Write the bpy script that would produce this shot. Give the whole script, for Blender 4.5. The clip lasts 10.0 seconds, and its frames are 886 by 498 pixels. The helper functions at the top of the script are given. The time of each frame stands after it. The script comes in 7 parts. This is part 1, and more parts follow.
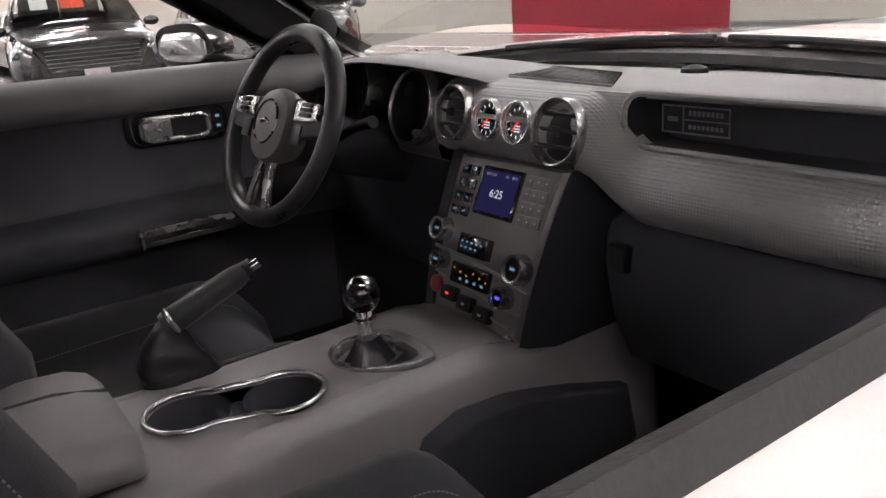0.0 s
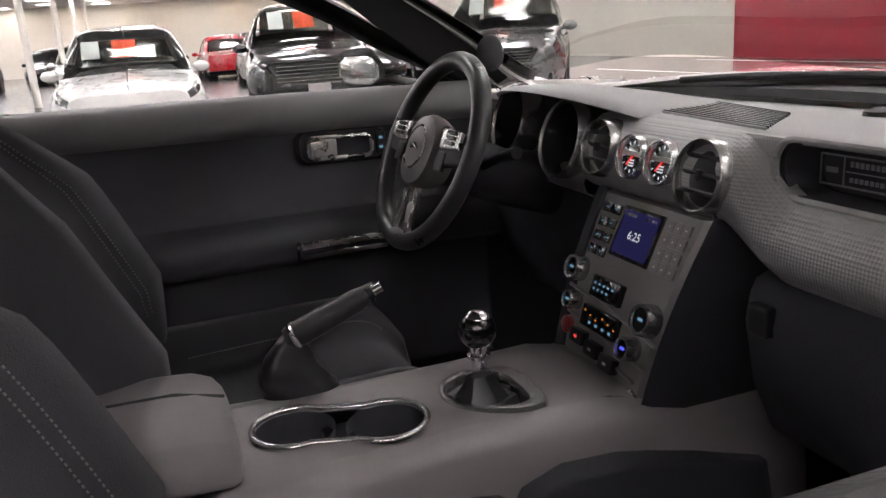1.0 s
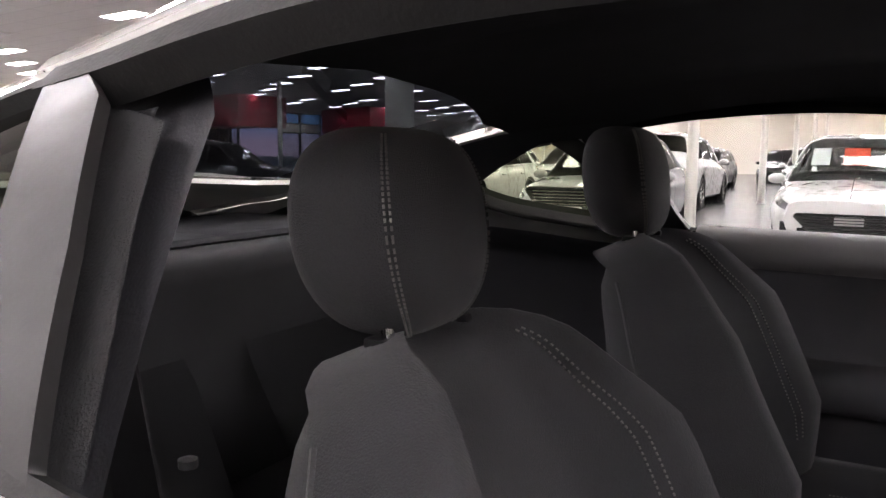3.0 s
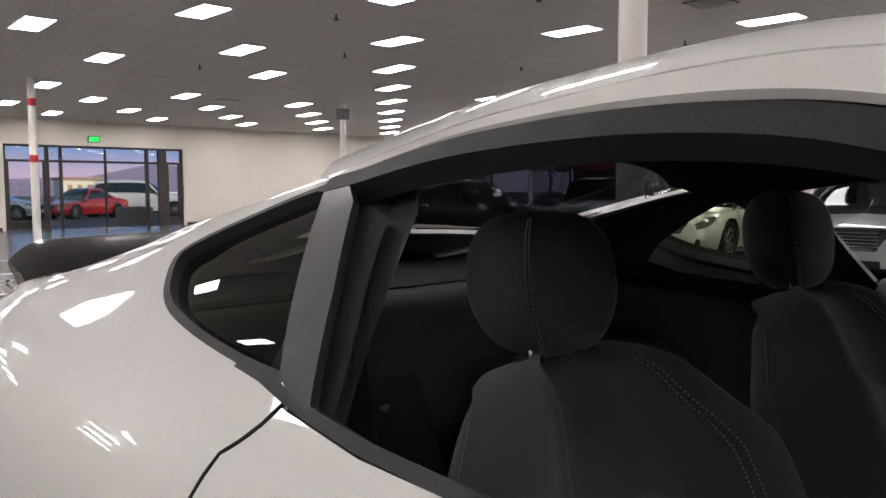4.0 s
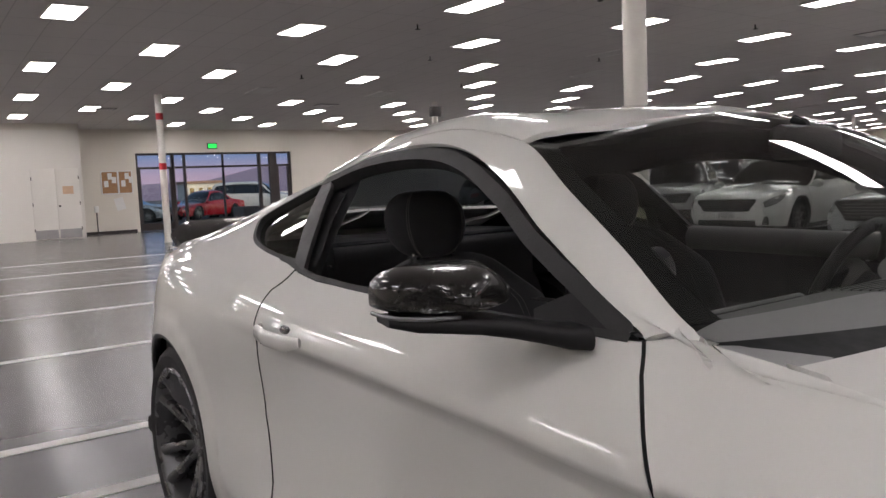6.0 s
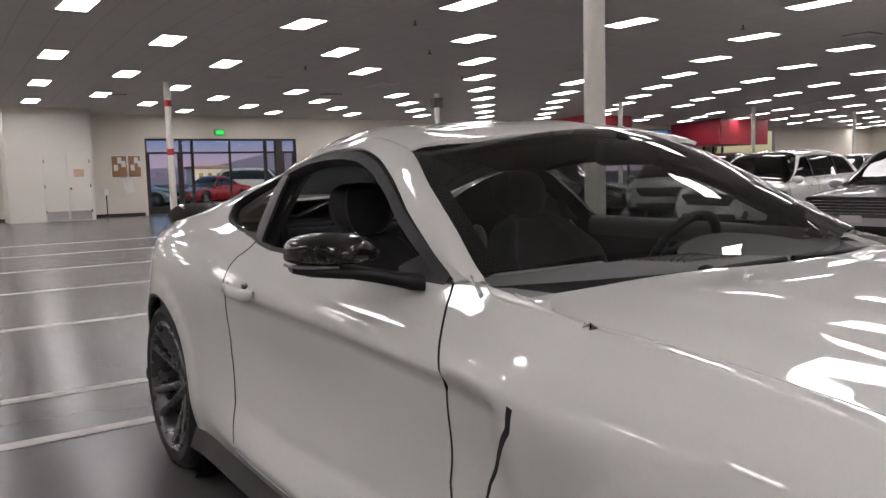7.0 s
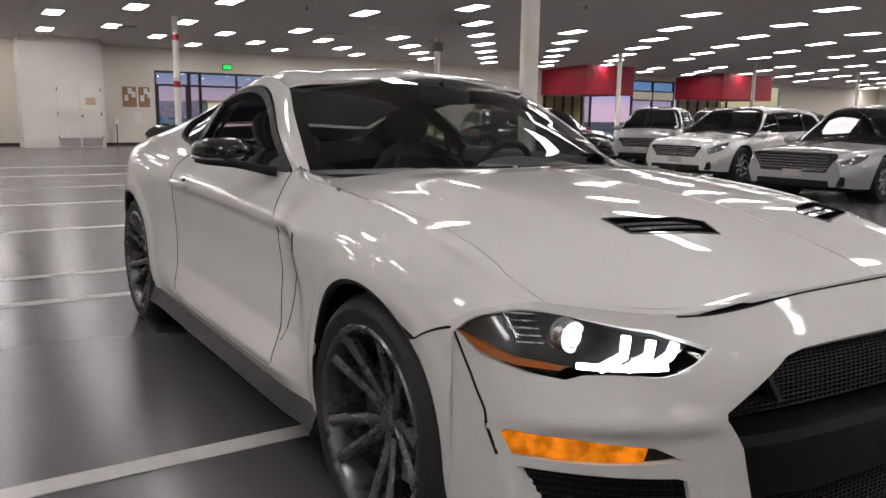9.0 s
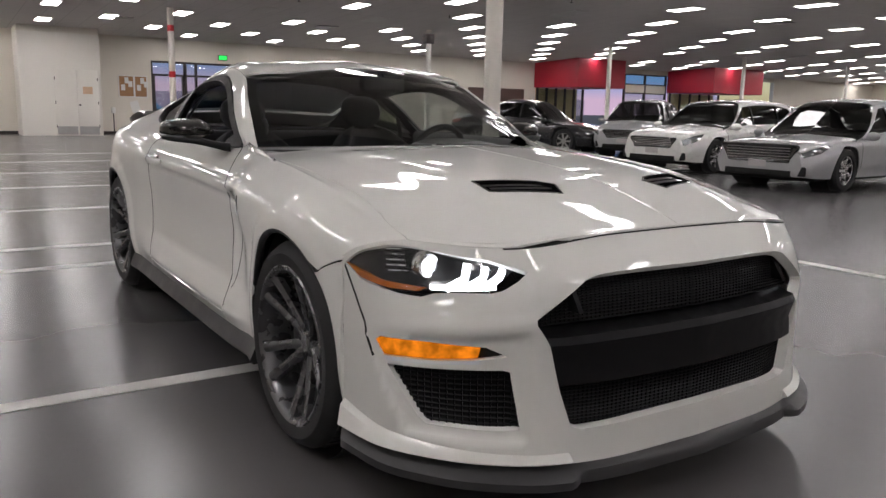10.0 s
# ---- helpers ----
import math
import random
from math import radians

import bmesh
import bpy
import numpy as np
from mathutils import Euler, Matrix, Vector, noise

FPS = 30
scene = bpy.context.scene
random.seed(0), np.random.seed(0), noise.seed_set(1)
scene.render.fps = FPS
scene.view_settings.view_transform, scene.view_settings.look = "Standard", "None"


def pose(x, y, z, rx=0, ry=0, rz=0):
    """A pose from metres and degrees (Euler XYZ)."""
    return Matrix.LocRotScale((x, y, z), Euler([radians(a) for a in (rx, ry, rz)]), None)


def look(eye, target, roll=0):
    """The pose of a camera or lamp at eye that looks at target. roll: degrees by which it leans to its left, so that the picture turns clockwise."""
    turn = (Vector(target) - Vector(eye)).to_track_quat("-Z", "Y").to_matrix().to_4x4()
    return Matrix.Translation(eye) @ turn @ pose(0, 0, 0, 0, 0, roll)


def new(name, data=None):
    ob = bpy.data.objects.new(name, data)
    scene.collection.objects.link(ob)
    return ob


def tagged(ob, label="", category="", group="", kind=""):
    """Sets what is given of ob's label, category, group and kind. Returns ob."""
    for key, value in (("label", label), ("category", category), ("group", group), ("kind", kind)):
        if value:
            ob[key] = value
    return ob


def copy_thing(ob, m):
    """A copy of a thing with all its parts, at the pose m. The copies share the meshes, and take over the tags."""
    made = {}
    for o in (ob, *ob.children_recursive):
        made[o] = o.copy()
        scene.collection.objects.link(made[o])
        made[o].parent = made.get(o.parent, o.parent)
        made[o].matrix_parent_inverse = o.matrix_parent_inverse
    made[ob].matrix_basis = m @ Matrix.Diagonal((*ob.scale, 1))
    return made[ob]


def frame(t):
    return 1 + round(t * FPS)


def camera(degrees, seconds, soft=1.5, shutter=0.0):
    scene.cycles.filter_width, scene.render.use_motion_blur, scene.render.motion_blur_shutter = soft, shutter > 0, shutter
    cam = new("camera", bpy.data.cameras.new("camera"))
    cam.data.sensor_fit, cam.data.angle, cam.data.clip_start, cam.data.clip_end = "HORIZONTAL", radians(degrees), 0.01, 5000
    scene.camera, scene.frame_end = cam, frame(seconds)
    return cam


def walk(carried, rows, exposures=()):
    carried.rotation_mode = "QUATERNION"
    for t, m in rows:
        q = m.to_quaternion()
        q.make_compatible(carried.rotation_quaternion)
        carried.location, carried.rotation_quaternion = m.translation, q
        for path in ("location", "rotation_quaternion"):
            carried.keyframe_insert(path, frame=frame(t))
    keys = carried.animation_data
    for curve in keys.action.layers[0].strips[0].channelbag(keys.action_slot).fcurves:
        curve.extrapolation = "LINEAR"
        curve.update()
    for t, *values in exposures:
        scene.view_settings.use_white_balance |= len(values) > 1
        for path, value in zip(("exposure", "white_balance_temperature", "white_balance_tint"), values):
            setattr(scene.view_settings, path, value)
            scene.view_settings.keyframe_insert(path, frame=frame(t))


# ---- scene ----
cam = camera(59.0, 10.0)
PATH = [
    (0, (-1.739, -0.911, 1.081), (-0.669, 0.66, 0.459), -4.6),
    (0.5, (-1.692, -0.927, 1.087), (-0.784, 0.751, 0.489), -4.5),
    (1, (-1.63, -0.928, 1.085), (-0.99, 0.889, 0.548), -4.0),
    (1.5, (-1.589, -0.91, 1.068), (-1.309, 1.019, 0.622), -2.7),
    (2, (-1.612, -0.922, 1.077), (-1.761, 1.038, 0.71), -2.0),
    (2.5, (-1.645, -0.918, 1.101), (-2.207, 0.979, 0.805), -1.2),
    (3.2, (-1.556, -1.062, 1.153), (-2.654, 0.595, 0.932), 0.8),
    (4.3, (-1.177, -1.277, 1.197), (-2.714, -0.005, 1.057), -0.8),
    (4.5, (-1.076, -1.345, 1.192), (-2.648, -0.117, 1.052), -1.1),
    (5, (-0.807, -1.464, 1.189), (-2.427, -0.302, 1.037), -1.6),
    (5.5, (-0.444, -1.53, 1.179), (-2.078, -0.388, 1.016), -1.9),
    (6, (-0.13, -1.627, 1.182), (-1.763, -0.484, 1.013), -2.5),
    (6.2, (-0.001, -1.668, 1.183), (-1.631, -0.521, 1.015), -2.0),
    (7.3, (0.713, -1.785, 1.193), (-0.934, -0.672, 0.978), -1.3),
    (7.5, (0.832, -1.816, 1.179), (-0.817, -0.709, 0.946), -1.1),
    (8, (1.127, -1.855, 1.176), (-0.52, -0.755, 0.896), -0.3),
    (8.5, (1.461, -1.824, 1.156), (-0.186, -0.734, 0.841), 0.3),
    (9, (1.731, -1.853, 1.148), (0.087, -0.764, 0.814), 0.9),
    (9.5, (2.04, -1.908, 1.138), (0.403, -0.816, 0.782), 1.1),
    (10, (2.344, -1.892, 1.126), (0.704, -0.803, 0.773), 1.3),
]
walk(cam, [(t, look(eye, target, roll)) for t, eye, target, roll in PATH],
     exposures=[(0, 1.55, 6500, 18), (1.0, 1.55, 6500, 18), (2.0, 1.5, 6500, 19), (3.2, 1.6, 6500, 18), (3.7, .7, 6450, 14), (4.3, .3, 6450, 15), (5.0, .18, 6450, 15), (7.5, -.22, 6450, 15), (8.5, -.15, 6450, 14), (10, -.12, 6450, 13)])

# ---- world and light ----
world = bpy.data.worlds.new("evening")
scene.world = world
world.use_nodes = True
wt = world.node_tree
sky = wt.nodes.new("ShaderNodeTexSky")
sky.sky_type, sky.sun_disc = "NISHITA", False
sky.sun_elevation, sky.sun_rotation = radians(15), radians(75)
wt.links.new(sky.outputs[0], wt.nodes["Background"].inputs[0])
wt.nodes["Background"].inputs[1].default_value = .15
sun = new("sun", bpy.data.lights.new("sun", "SUN"))
sun.data.energy, sun.data.angle, sun.data.color = 2.2, radians(10), (1, .85, .72)
sun.matrix_basis = look((0, 0, 30), (-30, -8, 21))
LAMP_POWER = 20.5

# ---- materials ----
def nodes_of(m):
    m.use_nodes = True
    t = m.node_tree
    t.nodes.clear()
    out, b = t.nodes.new("ShaderNodeOutputMaterial"), t.nodes.new("ShaderNodeBsdfPrincipled")
    t.links.new(b.outputs[0], out.inputs[0])
    return t, b


def mat(name, col, rough=.5, metal=0.0, vary=.12, scale=8.0, fine=90.0, bump=.02, coat=0.0, spec=.5, rough_vary=.08, emit=0.0, each=0.0, sheen=0.0):
    """A surface with uneven colour, gloss and relief at two scales."""
    m = bpy.data.materials.new(name)
    t, b = nodes_of(m)
    L, N = t.links.new, t.nodes.new
    co = N("ShaderNodeTexCoord")
    n1, n2 = N("ShaderNodeTexNoise"), N("ShaderNodeTexNoise")
    n1.inputs["Scale"].default_value, n2.inputs["Scale"].default_value = scale, fine
    n1.inputs["Detail"].default_value, n2.inputs["Detail"].default_value = 5, 3
    L(co.outputs["Object"], n1.inputs["Vector"]); L(co.outputs["Object"], n2.inputs["Vector"])
    mix = N("ShaderNodeMath"); mix.operation = "MULTIPLY_ADD"
    L(n1.outputs[0], mix.inputs[0]); mix.inputs[1].default_value = .65
    m2 = N("ShaderNodeMath"); m2.operation = "MULTIPLY"; L(n2.outputs[0], m2.inputs[0]); m2.inputs[1].default_value = .35
    L(m2.outputs[0], mix.inputs[2])
    ramp = N("ShaderNodeMapRange")
    L(mix.outputs[0], ramp.inputs[0])
    ramp.inputs[1].default_value, ramp.inputs[2].default_value = .3, .7
    ramp.inputs[3].default_value, ramp.inputs[4].default_value = 1 - vary, 1 + vary
    fac = ramp.outputs[0]
    if each:
        oi = N("ShaderNodeObjectInfo"); r2 = N("ShaderNodeMapRange"); L(oi.outputs["Random"], r2.inputs[0])
        r2.inputs[3].default_value, r2.inputs[4].default_value = 1 - each, 1 + each
        mm = N("ShaderNodeMath"); mm.operation = "MULTIPLY"; L(fac, mm.inputs[0]); L(r2.outputs[0], mm.inputs[1]); fac = mm.outputs[0]
    cm = N("ShaderNodeVectorMath"); cm.operation = "SCALE"
    cm.inputs[0].default_value = col
    L(fac, cm.inputs["Scale"]); L(cm.outputs[0], b.inputs["Base Color"])
    rr = N("ShaderNodeMapRange"); L(n1.outputs[0], rr.inputs[0])
    rr.inputs[1].default_value, rr.inputs[2].default_value = .3, .7
    rr.inputs[3].default_value, rr.inputs[4].default_value = max(.0, rough - rough_vary), min(1, rough + rough_vary)
    L(rr.outputs[0], b.inputs["Roughness"])
    if bump:
        bp = N("ShaderNodeBump"); bp.inputs["Strength"].default_value = min(1, bump * 10); bp.inputs["Distance"].default_value = .002
        L(n2.outputs[0], bp.inputs["Height"]); L(bp.outputs[0], b.inputs["Normal"])
    b.inputs["Metallic"].default_value, b.inputs["Coat Weight"].default_value = metal, coat
    b.inputs["Coat Roughness"].default_value = .03
    b.inputs["Specular IOR Level"].default_value = spec
    b.inputs["Sheen Weight"].default_value = sheen
    if emit:
        b.inputs["Emission Color"].default_value = (*col, 1); b.inputs["Emission Strength"].default_value = emit
    return m


def glass(name, tint, rough=.0, gloss=.032):
    """A thin pane: see-through, tinted, with the gloss of glass."""
    m = bpy.data.materials.new(name)
    m.use_nodes = True
    t = m.node_tree
    t.nodes.clear()
    N, L = t.nodes.new, t.links.new
    out, tr, gl, mx, fr = N("ShaderNodeOutputMaterial"), N("ShaderNodeBsdfTransparent"), N("ShaderNodeBsdfGlossy"), N("ShaderNodeMixShader"), N("ShaderNodeLayerWeight")
    tr.inputs[0].default_value = (*tint, 1)
    gl.inputs[0].default_value, gl.inputs["Roughness"].default_value = (1, 1, 1, 1), rough
    fr.inputs[0].default_value = .5
    pw, ma = N("ShaderNodeMath"), N("ShaderNodeMath")
    pw.operation, ma.operation = "POWER", "MULTIPLY_ADD"
    pw.inputs[1].default_value, ma.inputs[1].default_value, ma.inputs[2].default_value = 5, .85, gloss
    L(fr.outputs["Facing"], pw.inputs[0]); L(pw.outputs[0], ma.inputs[0])
    L(ma.outputs[0], mx.inputs[0]); L(tr.outputs[0], mx.inputs[1]); L(gl.outputs[0], mx.inputs[2]); L(mx.outputs[0], out.inputs[0])
    return m


def glow(name, col, power):
    m = bpy.data.materials.new(name)
    m.use_nodes = True
    t = m.node_tree
    t.nodes.clear()
    out, e = t.nodes.new("ShaderNodeOutputMaterial"), t.nodes.new("ShaderNodeEmission")
    e.inputs[0].default_value, e.inputs[1].default_value = (*col, 1), power
    t.links.new(e.outputs[0], out.inputs[0])
    return m


paint_white = mat("paint_white", (.70, .695, .665), .5, vary=.002, scale=.6, fine=900, bump=.0, coat=1.0, rough_vary=.01, spec=.3)
black_gloss = mat("black_gloss", (.012, .012, .013), .12, vary=.3, scale=60, fine=300, bump=0, coat=.8)
carbon = mat("carbon", (.016, .015, .014), .2, vary=.5, scale=140, fine=260, bump=0, coat=.5, spec=.35)
black_satin = mat("black_satin", (.011, .011, .012), .5, vary=.2, scale=25, bump=.01, spec=.3)
black_rubber = mat("black_rubber", (.018, .018, .018), .62, vary=.2, scale=18, fine=220, bump=.03)
tyre_rubber = mat("tyre_rubber", (.017, .017, .018), .72, vary=.3, scale=14, fine=160, bump=.05)
bar_black = mat("bar_black", (.009, .009, .010), .42, vary=.15, scale=25, bump=.006, spec=.12)
pillar_grey = mat("pillar_grey", (.011, .0105, .0105), .42, vary=.05, scale=12, fine=300, bump=.004)
void_black = mat("void_black", (.006, .006, .006), .9, vary=.2, scale=6)
rim_grey = mat("rim_grey", (.13, .13, .135), .28, metal=.7, vary=.08, scale=20, fine=400, bump=.003)
skirt_grey = mat("skirt_grey", (.032, .032, .033), .45, vary=.15, scale=9, fine=300, bump=.01)
chrome = mat("chrome", (.78, .78, .78), .12, metal=1, vary=.04, bump=0)
satin_metal = mat("satin_metal", (.50, .49, .48), .26, metal=.8, vary=.06, scale=30, fine=500, bump=.004)
ring_metal = mat("ring_metal", (.50, .49, .485), .24, metal=.9, rough_vary=.02, vary=.03, scale=20, bump=0)
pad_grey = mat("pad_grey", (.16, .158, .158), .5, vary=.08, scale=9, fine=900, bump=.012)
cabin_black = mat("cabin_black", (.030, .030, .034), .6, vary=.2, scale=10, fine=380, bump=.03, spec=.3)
# black vinyl in light grey: windscreen light is put into the colour
dash_soft_lit = mat("dash_soft_lit", (.30, .296, .294), .5, vary=.10, scale=9, fine=900, bump=.03)
vinyl_grey = mat("vinyl_grey", (.185, .170, .170), .38, vary=.08, scale=9, fine=800, bump=.012)
door_black = mat("door_black", (.062, .062, .068), .6, vary=.2, scale=10, fine=600, bump=.02, spec=.4)
leather_black = mat("leather_black", (.030, .030, .031), .30, vary=.12, scale=14, fine=700, bump=.012, rough_vary=.04)
gaiter_black = mat("gaiter_black", (.010, .010, .011), .32, vary=.15, scale=14, fine=500, bump=.02, rough_vary=.05)
cloth_black = mat("cloth_black", (.034, .034, .037), .9, vary=.3, scale=16, fine=600, bump=.05, sheen=.12)
cloth_grey = mat("cloth_grey", (.045, .045, .048), .92, vary=.25, scale=30, fine=500, bump=.05, sheen=.3)
stitch = mat("stitch", (.17, .165, .155), .8, vary=.1)
carpet = mat("carpet", (.020, .020, .022), .98, vary=.4, scale=40, fine=700, bump=.2)
hub_grey = mat("hub_grey", (.13, .12, .118), .45, vary=.06, scale=12, fine=700, bump=.012)
headliner = mat("headliner", (.03, .03, .032), .95, vary=.1, scale=14, fine=500, bump=.08)
glass_clear = glass("glass_clear", (.80, .84, .83))
glass_screen = glass("glass_screen", (.52, .55, .53), gloss=.085)
glass_side = glass("glass_side", (.66, .68, .67))
glass_tint = glass("glass_tint", (.055, .064, .074), gloss=.05)
glass_dark = glass("glass_dark", (.16, .165, .16))
glass_green = glass("glass_green", (.38, .42, .31), gloss=.06)
glass_lamp = glass("glass_lamp", (.93, .94, .95))
lamp_white = glow("lamp_white", (.92, .97, 1.0), 9)
lamp_amber = glow("lamp_amber", (1.0, .27, .012), .8)
amb_t = lamp_amber.node_tree
amb_c, amb_w, amb_r = (amb_t.nodes.new(n) for n in ("ShaderNodeTexCoord", "ShaderNodeTexNoise", "ShaderNodeMapRange"))
amb_w.inputs["Scale"].default_value, amb_w.inputs["Detail"].default_value = 26, 2
amb_r.inputs[1].default_value, amb_r.inputs[2].default_value, amb_r.inputs[3].default_value, amb_r.inputs[4].default_value = .35, .70, .45, 1.15
amb_t.links.new(amb_c.outputs["Object"], amb_w.inputs["Vector"]); amb_t.links.new(amb_w.outputs[0], amb_r.inputs[0]); amb_t.links.new(amb_r.outputs[0], amb_t.nodes["Emission"].inputs[1])
amber_lens = mat("amber_lens", (.42, .11, .01), .2, vary=.1, coat=.6, bump=0)
wall_cream = mat("wall_cream", (.70, .655, .58), .85, vary=.04, scale=.9, fine=40, bump=.03)
wall_white = mat("wall_white", (.73, .70, .645), .8, vary=.03, scale=.7, fine=45, bump=.02)
red_panel = mat("red_panel", (.36, .012, .03), .45, vary=.06, scale=1.5, bump=.01)
frame_dark = mat("frame_dark", (.03, .022, .02), .45, vary=.15, scale=5)
steel_brushed = mat("steel_brushed", (.42, .41, .40), .38, metal=.9, vary=.12, scale=4, fine=200)
column_paint = mat("column_paint", (.76, .73, .67), .6, vary=.05, scale=3, fine=60)
cork = mat("cork", (.36, .20, .10), .9, vary=.2, scale=20, fine=160, bump=.1)
paper = mat("paper", (.74, .73, .71), .8, vary=.04, scale=4)
red_tape = mat("red_tape", (.55, .03, .04), .6, vary=.2, scale=9)
line_white = mat("line_white", (.60, .59, .57), .6, vary=.15, scale=3, fine=30)
asphalt = mat("asphalt", (.09, .085, .09), .9, vary=.2, scale=2, fine=80, bump=.1)

# ---- smooth curves and the coupe's outer surfaces ----
def cur(xs, ys):
    """A smooth curve through knots that never overshoots."""
    xs, ys = np.array(xs, float), np.array(ys, float)
    h, d = np.diff(xs), np.diff(ys) / np.diff(xs)
    m = np.zeros(len(xs))
    for i in range(1, len(xs) - 1):
        if d[i - 1] * d[i] > 0:
            a, b = 2 * h[i] + h[i - 1], h[i] + 2 * h[i - 1]
            m[i] = (a + b) / (a / d[i - 1] + b / d[i])
    m[0], m[-1] = d[0], d[-1]

    def f(x):
        x = np.asarray(x, float)
        i = np.clip(np.searchsorted(xs, x) - 1, 0, len(xs) - 2)
        t = (x - xs[i]) / h[i]
        t = np.clip(t, 0, 1)
        return ((1 + 2 * t) * (1 - t) ** 2 * ys[i] + t * (1 - t) ** 2 * h[i] * m[i]
                + t * t * (3 - 2 * t) * ys[i + 1] + t * t * (t - 1) * h[i] * m[i + 1])
    return f


def rows_curve(rows):
    """Rows of (knots, widths, heights), as two lists of curves."""
    return [cur(k, s) for k, s, z in rows], [cur(k, z) for k, s, z in rows]


def spline_rows(values, v):
    """Catmull-Rom through the rows (first axis), at the row numbers v."""
    n = len(values)
    i = np.clip(np.floor(v).astype(int), 0, n - 2)
    t = v - i
    a = np.array(values)
    j = np.arange(len(v))
    p0, p1, p2, p3 = a[np.clip(i - 1, 0, n - 1), j], a[i, j], a[i + 1, j], a[np.clip(i + 2, 0, n - 1), j]
    p0 = np.where(i == 0, 2 * p1 - p2, p0)
    p3 = np.where(i == n - 2, 2 * p2 - p1, p3)
    return 0.5 * (2 * p1 + (p2 - p0) * t + (2 * p0 - 5 * p1 + 4 * p2 - p3) * t * t + (3 * p1 - p0 - 3 * p2 + p3) * t ** 3)


def flow(pts, n=5):
    """A line of 2D points, rounded through its corners."""
    v = np.linspace(0, len(pts) - 1, (len(pts) - 1) * n + 1)
    return [tuple(map(float, q)) for q in np.stack([spline_rows([np.full(len(v), p[k]) for p in pts], v) for k in (0, 1)], 1)]


# cross-section lines of the coupe from sill to centre line; x forward from the front axle
BODY_ROWS = [
    ([-3.68, -3.1, -2.3, -1.3, -0.4, 0.40], [.63, .82, .882, .882, .89, .885], [.25, .21, .185, .18, .175, .17]),
    ([-3.68, -3.2, -2.72, -2.25, -1.8, -1.2, -.6, -.35, 0, .40], [.67, .83, .94, .925, .90, .895, .893, .917, .935, .905], [.43, .40, .385, .375, .365, .355, .35, .35, .35, .35]),
    ([-3.68, -3.2, -2.72, -2.25, -1.9, -1.2, -.74, -.42, 0, .40], [.69, .845, .945, .915, .882, .87, .872, .915, .944, .908], [.64, .63, .62, .61, .60, .59, .585, .585, .58, .56]),
    ([-3.68, -3.2, -2.72, -2.2, -1.9, -1.3, -.74, -.49, 0, .36], [.65, .815, .92, .91, .892, .884, .893, .936, .946, .91], [.85, .875, .885, .85, .825, .808, .792, .80, .795, .69]),
    ([-3.68, -3.2, -2.8, -2.4, -2.0, -1.3, -.77, -.4, 0, .36, .45, .52, .60, .685, .76, .79], [.60, .735, .805, .795, .79, .788, .775, .825, .845, .838, .826, .80, .745, .67, .55, .30], [.96, .98, .985, .982, .970, .957, .950, .915, .88, .790, .776, .768, .765, .763, .770, .789]),
    ([-3.68, -3.1, -2.9, -2.6, -2.26, -1.9, -1.6, -1.298, -1.12, -.96, -.81, -.70, -.4, 0, .28, .45, .60, .70, .785], [.62, .68, .645, .59, .555, .567, .578, .612, .668, .709, .742, .768, .778, .775, .768, .745, .690, .605, .40],
     [.985, 1.015, 1.055, 1.135, 1.21, 1.275, 1.297, 1.252, 1.154, 1.060, .962, .930, .925, .889, .848, .806, .781, .778, .790]),
    ([-3.68, -3.1, -2.9, -2.55, -2.2, -1.9, -1.6, -1.38, -1.22, -.9, -.60, -.3, 0, .28, .55, .70, .785], [.36, .40, .40, .38, .36, .36, .37, .38, .39, .42, .45, .46, .46, .45, .42, .34, .20],
     [1.00, 1.045, 1.09, 1.21, 1.30, 1.335, 1.342, 1.325, 1.29, 1.135, .966, .946, .926, .899, .853, .815, .793]),
    ([-3.68, -3.1, -2.9, -2.5, -2.2, -1.9, -1.6, -1.33, -1.13, -.8, -.48, -.3, 0, .28, .55, .70, .785], [0] * 17,
     [1.005, 1.055, 1.12, 1.245, 1.325, 1.358, 1.365, 1.343, 1.298, 1.155, .972, .958, .938, .912, .865, .826, .796]),
]
BODY_S, BODY_Z = rows_curve(BODY_ROWS)
DISH = cur([-3.7, -2.25, -1.95, -1.7, -.9, -.6, -.46, .8], [0, 0, .6, 1, 1, .8, 0, 0])


